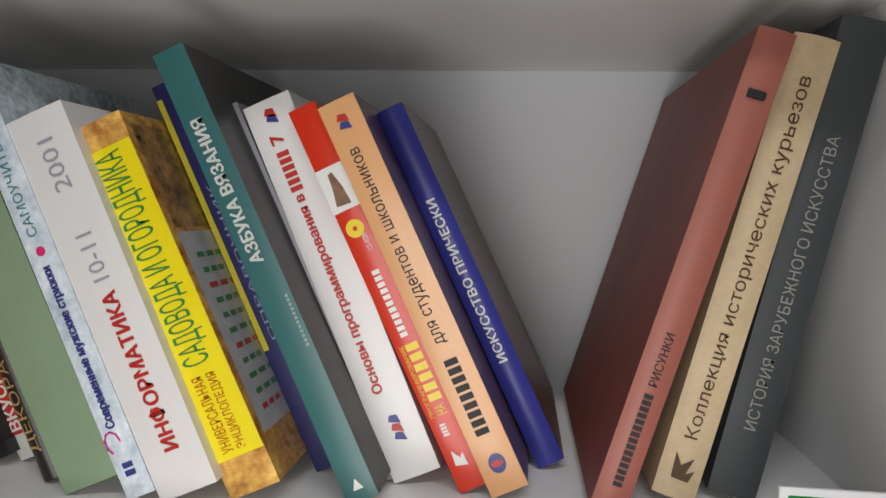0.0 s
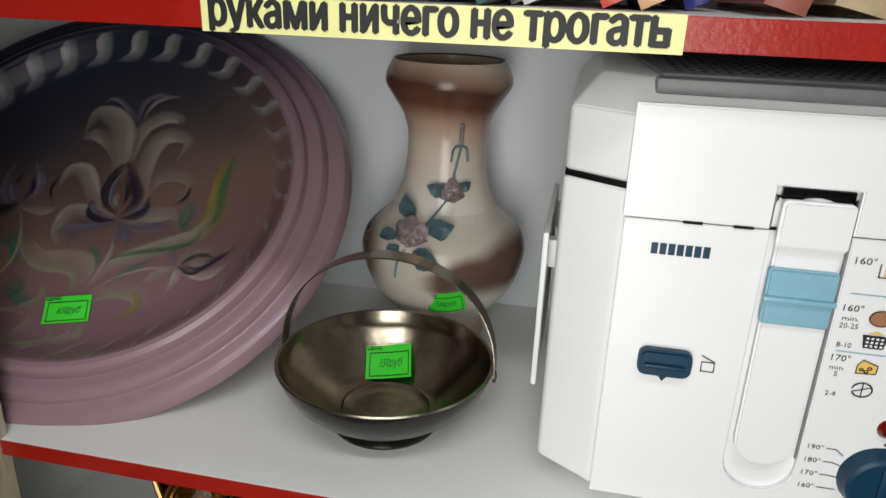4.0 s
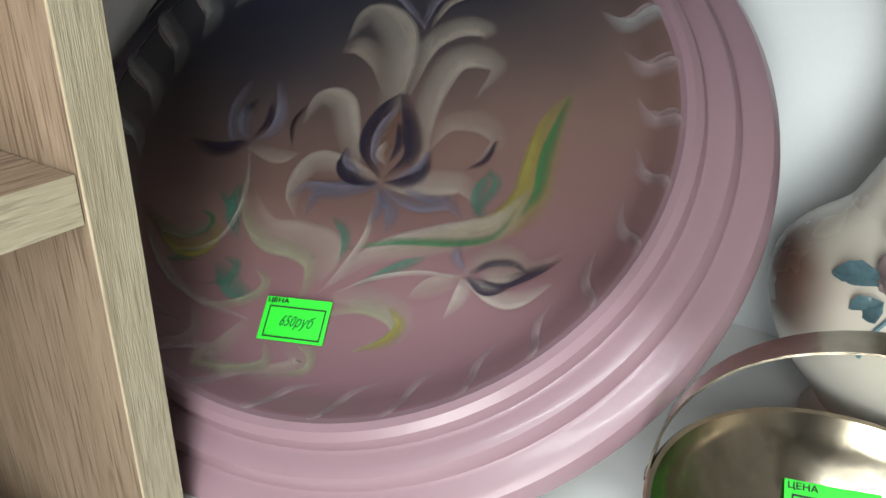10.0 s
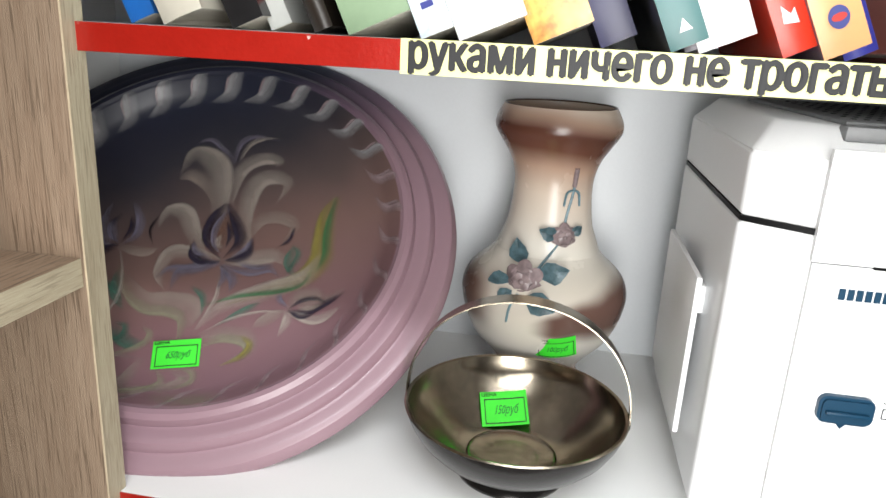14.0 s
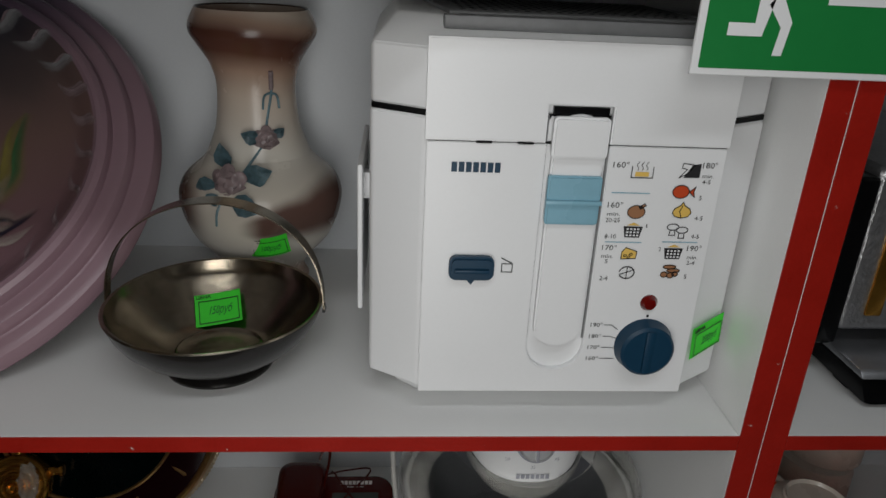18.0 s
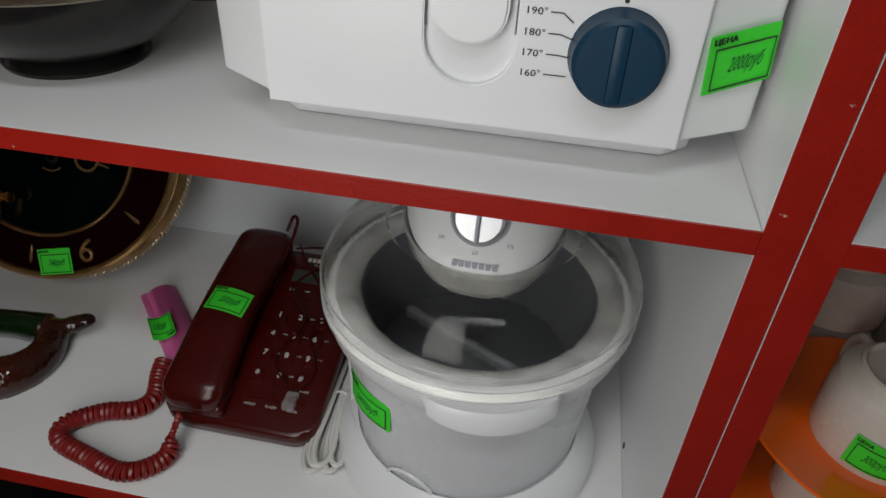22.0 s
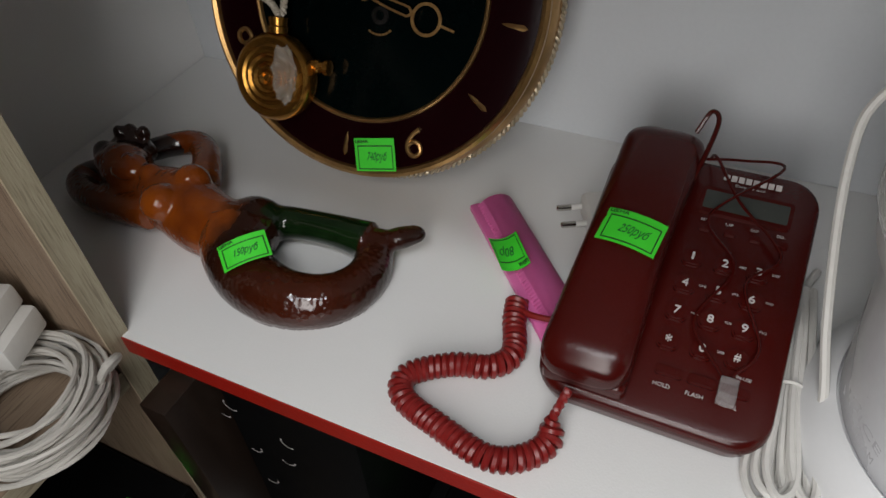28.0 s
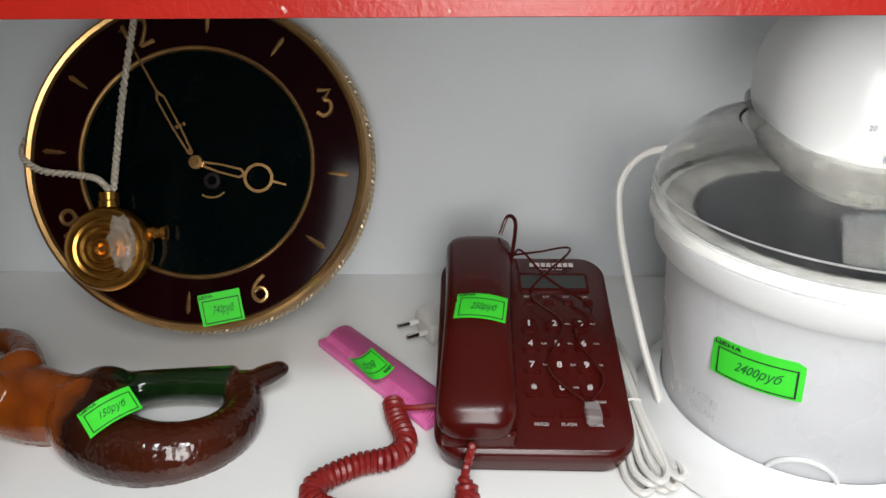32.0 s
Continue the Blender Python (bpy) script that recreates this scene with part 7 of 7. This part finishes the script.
for z, k in ((0.2160, 0.0), (0.2160, 0.90), (0.2175, 0.965), (0.2230, 0.99), (0.2350, 1.0), (0.2480, 0.985), (0.2600, 0.93), (0.2705, 0.83), (0.2790, 0.68), (0.2850, 0.48), (0.2885, 0.24), (0.2895, 0.0)):
    if k == 0:
        rings.append([motor.verts.new((0, 0.004, z - (0.010 if z < 0.23 else 0.0)))] * 56)
    else:
        rings.append([motor.verts.new(head_point(2 * math.pi * n / 56, k, z)) for n in range(56)])
for p, q in zip(rings, rings[1:]):
    for n in range(56):
        j = (n + 1) % 56
        corners = (p[n], p[j], q[j], q[n])
        motor.faces.new([v for i, v in enumerate(corners) if v not in corners[:i]])
head = part("motor_head", motor, PLASTIC, ice, "glossy white domed motor head")
# clear collar that hugs the head's lower edge, a grey line drawing the shaded gap at its foot
collar, foot_line = bmesh.new(), []
cols = []
for n in range(73):
    a = 2 * math.pi * n / 72
    top, low = head_point(a, 1.0, 0.2200), head_point(a, 0.86, 0.2160)
    low.z -= 0.019
    cols.append([collar.verts.new(p) for p in (top * 1.0 + Vector((0.0012 * math.cos(a), 0.0012 * math.sin(a), 0)), top.lerp(low, 0.5) + Vector((0.003 * math.cos(a), 0.003 * math.sin(a), 0)), low)])
    foot_line.append(low)
for p, q in zip(cols, cols[1:]):
    for j in range(2):
        collar.faces.new((p[j], q[j], q[j + 1], p[j + 1]))
bmesh.ops.remove_doubles(collar, verts=collar.verts, dist=1e-5)
bmesh.ops.solidify(collar, geom=collar.faces[:], thickness=0.0014)
part("collar", collar, surf("grey_clear_plastic", (0.42, 0.42, 0.40), 0.10, var=0.35, scale=60, bump=0.3, bscale=60, alpha=0.42), ice, "clear collar under the motor head").visible_shadow = False
part("collar_foot_shade", tube(foot_line, 0.0011, 6), SMOKE, ice, "grey line in place of the shaded gap at the foot of the collar")
KN = Matrix.Translation((0.001, -0.0475, 0.2480)) @ Matrix.Rotation(radians(90 - 22), 4, "X")
SILVER = surf("silver_paint", (0.55, 0.56, 0.57), 0.3, 0.6, var=0.08)
kn = part("dial", moved(lathe([(0, 0.007), (0.0140, 0.007), (0.0158, 0.0055), (0.0165, 0.0)], 40), KN), SILVER, head, "round silver timer dial")
part("dial_grip", moved(box(-0.0012, 0.0012, -0.0145, 0.0145, 0.007, 0.0105, 0.0006), KN), GREY_T, kn)
part("dial_ring", moved(lathe([(0.0168, 0.0015), (0.0180, 0.0012), (0.0180, 0.0), (0.0166, 0.0)], 40), KN), GREY_T, head)
bars(-0.014, 0.016, 0.0, 0.0042, 7, Matrix.Translation((0.0, -0.0510, 0.2120)) @ Matrix.Rotation(radians(-4), 4, "X"), GREY_T, ice, "printed_logo", 0.25)
for txt, dx, dz in (("20", -0.022, 0.2300), ("25", 0.000, 0.2240), ("35", 0.021, 0.2300)):
    yy = 0.0030 - 0.0540 * math.sqrt(1 - (abs(dx) / 0.0545) ** 2.3)
    letters(txt, dx - 0.002, dx + 0.002, dz - 0.0014, dz + 0.0014, Matrix.Translation((0, yy, 0)), GREY_T, ice, "printed_number")
arch = []
for k in range(13):
    f = k / 12
    ang = radians(-110 - 12 * (f - 0.5) * 2)
    z = 0.034 + 0.013 * math.sin(math.pi * f) ** 0.7
    arch.append(Vector(((0.0915 + 0.0015 * math.sin(math.pi * f)) * math.cos(ang), (0.0915 + 0.0015 * math.sin(math.pi * f)) * math.sin(ang), z)))
part("notch_arch", tube(arch, 0.0016, 8), PLASTIC, ice, "small white arch over the base notch")
for k in range(3):
    letters(("ICE", "CREAM", "МАШИНА")[k], -0.0, 0.020, 0.0, 0.005, Matrix.Translation((-0.088, -0.045 + 0.002 * k, 0.062 - 0.010 * k)) @ Matrix.Rotation(radians(-62), 4, "Z"), paint((0.50, 0.50, 0.53)), ice, "faint_lettering") if k < 2 else None
cable = thing("power_cord", (-0.014, 0.1015, 0.5934), "white power cord bundled beside the telephone", "power cord")
CI = Matrix.Translation((0.010, -0.10, -0.6004))
part("cord", moved(tube(spline([(0.020, 0.205, 0.777), (-0.014, 0.200, 0.772), (-0.030, 0.192, 0.755), (-0.031, 0.182, 0.730), (-0.027, 0.160, 0.700), (-0.018, 0.128, 0.660), (-0.009, 0.104, 0.630), (-0.008, 0.086, 0.611), (-0.014, 0.072, 0.605), (-0.023, 0.082, 0.604), (-0.029, 0.140, 0.604), (-0.026, 0.190, 0.604), (-0.015, 0.230, 0.604)], 10), 0.0027, 8), CI), WHITECORD, cable)
for k in range(6):
    o = 0.0022 * (k - 3)
    z = 0.604 + 0.005 * (k % 3)
    part("cord_loop", moved(tube(spline([(-0.026 + o, 0.200, z), (-0.0275 + o, 0.150, z + 0.006), (-0.026 + o * 1.2, 0.095, z + 0.004), (-0.0245 + o * 2, 0.062, z), (-0.0165 + o * 2.0, 0.045 + 0.003 * (k % 2), z), (-0.0105 + o * 1.5, 0.058, z), (-0.0165 + o, 0.100, z + 0.004), (-0.0195 + o * 0.7, 0.160, z + 0.006), (-0.022 + o, 0.200, z)], 9), 0.0024, 7), CI), WHITECORD, cable)
part("tie", moved(tube(spline([(-0.032, 0.116, 0.606), (-0.029, 0.114, 0.620), (-0.020, 0.114, 0.622), (-0.013, 0.115, 0.612), (-0.014, 0.118, 0.604)], 6), 0.0012, 6), CI), WHITECORD, cable)

# ---- bottom shelf ----
black_case = thing("framed_black_box", (-0.30, 0.08, 0.2702), "black glossy box with a dark brown wooden end, under the shelf", "box")
BI = Matrix.Translation((0.30, -0.08, -0.2702))


def lean_box(x0, x1, yt, yb, depth, z0, z1, bevel=0.002):
    """A box whose front face runs from y = yb at its foot to y = yt at its top."""
    bm = box(x0, x1, 0, depth, z0, z1, bevel)
    for v in bm.verts:
        v.co.y += yb + (yt - yb) * (v.co.z - z0) / (z1 - z0)
    return bm


part("end_board", moved(lean_box(-0.409, -0.386, -0.029, -0.020, 0.12, 0.271, 0.568), BI), BROWNWOOD, black_case, "dark brown varnished end board")
part("body", moved(lean_box(-0.3855, -0.270, 0.016, 0.012, 0.19, 0.271, 0.5825), BI), BLACK_MAT, black_case, "glossy black front")
part("low_deck", moved(box(-0.2695, -0.118, -0.005, 0.20, 0.271, 0.325, 0.002), BI), BLACK_MAT, black_case, "low black deck")
for x, z, ang in ((-0.366, 0.480, 0), (-0.335, 0.482, 20), (-0.364, 0.432, 5), (-0.383, 0.520, 60), (-0.372, 0.535, 70), (-0.328, 0.512, 75)):
    part("white_mark", moved(loop_line([(0.005 * math.cos(radians(t_)), 0.006 * math.sin(radians(t_))) for t_ in range(-80, 81, 20)], 0.0013, 0.0, False), BI @ Matrix.Translation((x, 0.009, z)) @ Matrix.Rotation(radians(ang + 60), 4, "Y")), KEYW, black_case)
for k in range(5):
    x = -0.262 + 0.0205 * k
    part("slat", moved(box(x - 0.0075, x + 0.0075, 0.0, 0.150, 0.3252, 0.330, 0.0015), BI), BLACK_MAT, black_case)
    part("white_bracket", moved(loop_line([(-0.0065, 0.000), (0.0065, 0.000), (0.0065, -0.008)], 0.0012, 0.0, False), BI @ Matrix.Translation((x, 0.148, 0.331)) @ Matrix.Rotation(radians(-90), 4, "X")), KEYW, black_case)
for k in range(4):
    part("white_letter_bar", moved(box(-0.158 + 0.011 * k, -0.151 + 0.011 * k, 0.060, 0.064, 0.3252, 0.3256, 0.0001), BI), KEYW, black_case)
pot = thing("aluminium_pot", (0.010, 0.118, 0.2702), "grey aluminium pot with a lid and pale wooden knob", "pot")
part("wall", lathe([(0, 0.0), (0.100, 0.0), (0.106, 0.006), (0.108, 0.160), (0.112, 0.166), (0.106, 0.166), (0.104, 0.010), (0, 0.008)], 64), ALU, pot)
lidob = part("lid", lathe([(0.114, 0.166), (0.115, 0.170), (0.108, 0.173), (0.104, 0.180), (0.080, 0.190), (0.040, 0.198), (0, 0.200)], 72), ALU, pot, "brushed domed lid")
KNOB = Matrix.Translation((-0.026, -0.070, 0.204)) @ Matrix.Rotation(radians(18), 4, "X")
part("lid_knob", moved(lathe([(0, 0.0225), (0.004, 0.0225), (0.0045, 0.0215), (0.0110, 0.0220), (0.0135, 0.0180), (0.0125, 0.0120), (0.0080, 0.0080), (0.0070, 0.0), (0, -0.012)], 36), KNOB), CORK, lidob, "pale wooden knob")
part("knob_screw", moved(lathe([(0, 0.0240), (0.0035, 0.0235), (0.0040, 0.0224), (0, 0.0220)], 20), KNOB), STEEL, lidob)

# ---- shelving beside: grill and crockery ----
grill = thing("contact_grill", (0.40, 0.16, 0.9002), "silver textured contact grill with a black base", "grill")
HAMMER = surf("hammered_silver", (0.42, 0.42, 0.43), 0.35, 0.85, var=0.18, scale=180, bump=0.9, bscale=260)
GI = Matrix.Translation((-0.40, -0.16, -0.9002))
part("base", moved(lean_box(0.325, 0.62, 0.045, 0.030, 0.25, 0.903, 0.925, 0.006), GI), BLACK, grill, "black lower tray")
part("tray_rim", moved(lean_box(0.320, 0.63, 0.040, 0.034, 0.26, 0.925, 0.931, 0.002), GI), ALU, grill)
part("body", moved(box(0.318, 0.63, 0.075, 0.30, 0.945, 1.082, 0.008, 3), GI), HAMMER, grill, "hammered silver housing")
part("end_cap", moved(box(0.298, 0.3178, 0.070, 0.30, 0.935, 1.075, 0.006, 3), GI), BLACK, grill)
part("gold_plate", moved(box(0.336, 0.350, 0.0725, 0.0755, 0.960, 1.066, 0.002), GI), BRASS, grill)
for x in (0.33, 0.60):
    part("foot", moved(box(x, x + 0.02, 0.06, 0.08, 0.9004, 0.9035), GI), BLACK_MAT, grill)
part("hinge_block", moved(box(0.40, 0.56, 0.20, 0.28, 0.930, 0.946, 0.002), GI), BLACK_MAT, grill)


def saucer(at, label):
    s = thing("saucer", at, label, "saucer", "orange saucers")
    part("plate", lathe([(0, 0.004), (0.045, 0.004), (0.052, 0.006), (0.089, 0.018), (0.0908, 0.0195), (0.089, 0.0205), (0.050, 0.0085), (0, 0.0070)], 64), ORANGE, s)
    part("footring", lathe([(0.036, 0.004), (0.040, 0.004), (0.039, 0.0), (0.036, 0.0)], 48, True), ORANGE, s)
    return s


def cup(at, turned, label):
    c = thing("cup", at @ (Matrix.Rotation(math.pi, 4, "X") @ Matrix.Translation((0, 0, -0.058)) if turned else Matrix()), label, "cup", "white cups")
    part("bowl", lathe([(0, 0.003), (0.026, 0.003), (0.028, 0.0), (0.030, 0.001), (0.0305, 0.004), (0.040, 0.010), (0.0425, 0.020), (0.0430, 0.056), (0.0425, 0.058), (0.0410, 0.056), (0.0405, 0.022), (0.036, 0.012), (0, 0.008)], 56), CREAMWARE, c)
    h_ = spline([(0.042, 0, 0.048), (0.058, 0, 0.046), (0.062, 0, 0.032), (0.054, 0, 0.018), (0.041, 0, 0.016)], 6)
    part("cup_handle", tube(h_, 0.0038, 8), CREAMWARE, c)
    return c


# stacks in front, on two nested saucers, and bare towers of cups behind them
def upright(x, y, z, turn, tall):
    return Matrix.Translation((x, y, z)) @ Matrix.Rotation(radians(turn), 4, "Z") @ Matrix.Diagonal((1, 1, tall, 1))


for x, y in ((0.365, 0.103), (0.567, 0.105)):
    saucer((x, y, 0.5934), "glossy orange saucer lying on the white shelf")
    saucer((x + 0.002, y, 0.6007), "glossy orange saucer nested on another saucer under a white cup")
    cup(upright(x, y, 0.6080, 70, 1.13), True, "white cup turned upside down on an orange saucer")
    saucer((x + 0.004, y, 0.6737), "glossy orange saucer on a stack of cups")
    cup(upright(x + 0.005, y, 0.6810, 100, 1.13), True, "white cup turned upside down on top of a stack")
for x, y in ((0.363, 0.241), (0.466, 0.245)):
    cup(upright(x, y, 0.5934, 40, 0.80), True, "white cup standing upside down at the foot of a tower")
    cup(upright(x, y, 0.6400, 60, 0.95), True, "white cup turned upside down on another cup")
    cup(upright(x + 0.004, y, 0.6953, 80, 0.95), True, "white cup turned upside down on top of a tower of cups")

solid("screw_cap", moved(lathe([(0, 0.0012), (0.0022, 0.0010), (0.0028, 0.0)], 16), Matrix.Translation((0.2119, 0.122, 0.604)) @ Matrix.Rotation(radians(-90), 4, "Y")), surf("dark_screw", (0.08, 0.075, 0.07), 0.5), "small dark screw head in the white side panel", "screw")

# ---- oak unit ----
block = thing("wooden_box", (-0.520, -0.062, 1.0732), "small varnished brown wooden box on the oak shelf", "box")
part("body", box(-0.035, 0.028, -0.045, 0.042, 0.0, 0.055, 0.003), surf("orange_brown_wood", (0.26, 0.10, 0.03), 0.35, var=0.4, scale=30, stretch=(1, 8, 8)), block)
part("lid", box(-0.036, 0.029, -0.046, 0.043, 0.0552, 0.064, 0.003), surf("brown_wood", (0.20, 0.075, 0.025), 0.35, var=0.4, scale=30, stretch=(1, 8, 8)), block)
bundle = thing("wrapped_bundle", (-0.514, -0.071, 0.8122), "rounded bundle in crumpled shiny brown wrapping film on the oak shelf", "bundle")


def crumpled(grow, folds, rough_end):
    """A lying rounded bundle whose skin is folded in sharp ridges, most of all at the gathered end."""
    bm = bmesh.new()
    bmesh.ops.create_icosphere(bm, subdivisions=6, radius=1)
    for v in bm.verts:
        u = v.co.copy()
        end = max(0.0, min(1.0, (u.x + 0.15) / 0.7)) * rough_end + (1 - rough_end) * 0.3
        ridge = (1 - abs(noise.noise(u * 3.1))) ** 3 * 0.5 + (1 - abs(noise.noise(u * 7.3 + Vector((4, 1, 7))))) ** 3 * 0.32 + (1 - abs(noise.noise(u * 15))) ** 4 * 0.16
        k = grow + folds * (0.15 + 0.85 * end) * (ridge - 0.45)
        taper = 1 - 0.30 * max(0.0, u.x) ** 2
        v.co = Vector((u.x * 0.076 * k, u.y * 0.052 * k * taper, max(0.0, 0.037 + u.z * 0.040 * k * taper)))
    return bm


part("amber_core", crumpled(0.955, 0.02, 0.0), surf("amber_brown_paper", (0.17, 0.065, 0.014), 0.4, var=0.4, scale=30), bundle, "amber brown contents")
# the tan tint puts highlights of the folds into the film's colour
film = part("film", crumpled(1.0, 0.27, 0.9), surf("brown_film_with_glints", (0.050, 0.024, 0.009), 0.22, var=0.35, scale=70, bump=0.4, bscale=160, tint=(0.17, 0.092, 0.038), alpha=0.86), bundle, "crumpled translucent brown film")
for p in film.data.polygons:
    p.use_smooth = False
part("paper_patch", moved(box(-0.020, 0.012, -0.011, 0.011, 0, 0.0010, 0.0003, 1), Matrix.Translation((0.006, -0.012, 0.0765)) @ Matrix.Rotation(radians(6), 4, "Y") @ Matrix.Rotation(radians(20), 4, "X")), surf("yellowed_paper", (0.42, 0.34, 0.17), 0.6, var=0.15), bundle, "pale yellowed paper patch")
coil = thing("cable_coil", (-0.462, -0.066, 0.5662), "coil of thin white cable tied with a knot", "cable")
WCABLE = surf("ivory_cable", (0.52, 0.50, 0.46), 0.5, var=0.1)
random.seed(7)
for k in range(26):
    rx, tilt, ph, cz = random.uniform(0.036, 0.055), random.uniform(-14, 14), random.uniform(0, 6.28), random.uniform(0.004, 0.040)
    pts = [Vector((rx * math.cos(a + ph), rx * (0.95 + 0.1 * math.sin(k)) * math.sin(a + ph), 0.002 * math.sin(3 * a + k))) for a in np.linspace(0, 2 * math.pi, 33)]
    loop = tube(pts, 0.0019, 6, None, False)
    loop = moved(loop, Matrix.Translation((random.uniform(-0.004, 0.004), random.uniform(-0.004, 0.004), cz)) @ Matrix.Rotation(radians(tilt * cz * 12), 4, "X"))
    for v in loop.verts:
        v.co.z = max(v.co.z, 0.0)
    part("cable_turn", loop, WCABLE, coil)
part("knot", tube(spline([(0.040, 0.030, 0.030), (0.050, 0.036, 0.046), (0.046, 0.046, 0.040), (0.038, 0.040, 0.030)], 6), 0.0028, 7), WCABLE, coil)
adapter = thing("adapter", Matrix.Translation((-0.500, -0.046, 0.6095)) @ Matrix.Rotation(radians(20), 4, "Z"), "pair of small white plastic adapters lying on the cable coil", "adapter")
part("upper_box", box(-0.034, 0.022, -0.018, 0.020, 0.0202, 0.038, 0.003), WHITECORD, adapter)
part("lower_box", box(-0.034, 0.030, -0.022, 0.018, 0.0, 0.0200, 0.003), WHITECORD, adapter)
carton = thing("black_carton", (-0.53, -0.11, 0.3522), "glossy black printed carton on the oak unit's low shelf", "carton")
part("carton_body", box(-0.085, 0.085, -0.10, 0.095, 0.0, 0.045, 0.001, 1), BLACK_MAT, carton)
TOPC = Matrix.Translation((0, 0, 0.0456)) @ Matrix(((1, 0, 0, 0), (0, 0, 1, 0), (0, -1, 0, 0), (0, 0, 0, 1)))
letters("Health", -0.020, 0.008, 0.010, 0.018, TOPC @ Matrix.Rotation(radians(-18), 4, "Y"), KEYW, carton)
letters("Cigarette", -0.020, 0.020, -0.002, 0.007, TOPC @ Matrix.Rotation(radians(-18), 4, "Y"), KEYW, carton)
flat([(-0.08, -0.05), (0.02, -0.05), (0.05, -0.09), (0.056, -0.09), (0.028, -0.040), (-0.08, -0.038)], TOPC, GREY_T, carton, "printed_sweep")
flat([(-0.085, -0.088), (-0.02, -0.088), (-0.02, -0.080), (-0.085, -0.080)], TOPC, KEYW, carton, "printed_band")

# ---- price tags ----
price_tag((-0.4678, 0.0959, 0.9672), (-0.4318, 0.1055, 0.9704), (-0.4652, 0.0784, 0.9512), "650руб", "the painted plate")
price_tag((-0.1695, 0.1838, 0.9695), (-0.1347, 0.1842, 0.9748), (-0.1703, 0.1890, 0.9495), "100руб", "the vase", 0.004)
price_tag((-0.2091, 0.151, 0.9302), (-0.1718, 0.1572, 0.935), (-0.2008, 0.1279, 0.9129), "150руб", "the metal bowl", -0.001)
price_tag((0.1745, 0.0252, 0.9725), (0.2050, 0.0454, 0.9765), (0.1735, 0.0250, 0.9460), "2000руб", "the deep fryer")
price_tag((-0.3568, 0.1926, 0.6500), (-0.3243, 0.1978, 0.6548), (-0.3515, 0.1824, 0.6274), "740руб", "the wall clock")
price_tag((-0.3901, 0.0620, 0.6408), (-0.3653, 0.0847, 0.6468), (-0.3760, 0.0519, 0.6323), "150руб", "the figurine", 0.004)
price_tag((-0.1503, 0.1566, 0.6770), (-0.1144, 0.1525, 0.6759), (-0.1528, 0.1340, 0.6707), "250руб", "the telephone handset", 0.003)
price_tag((-0.0036, 0.0638, 0.7015), (0.0335, 0.0282, 0.7060), (-0.0008, 0.0592, 0.6785), "2400руб", "the ice cream maker", 0.005)
price_tag((-0.1980, 0.1530, 0.6085), (-0.2140, 0.1400, 0.6075), (-0.2230, 0.1750, 0.6085), "80р", "the pink comb", -0.004)
price_tag((-0.1950, 0.1030, 0.3325), (-0.1670, 0.1070, 0.3325), (-0.1940, 0.0680, 0.3325), "300руб", "the black box")
price_tag((-0.4900, -0.0450, 0.3985), (-0.4580, -0.0380, 0.3985), (-0.4830, -0.0700, 0.3985), "350руб", "the black carton")
price_tag((0.3375, 0.0680, 0.7155), (0.3665, 0.0565, 0.7135), (0.3385, 0.0680, 0.6890), "300руб", "a white cup", 0.003)
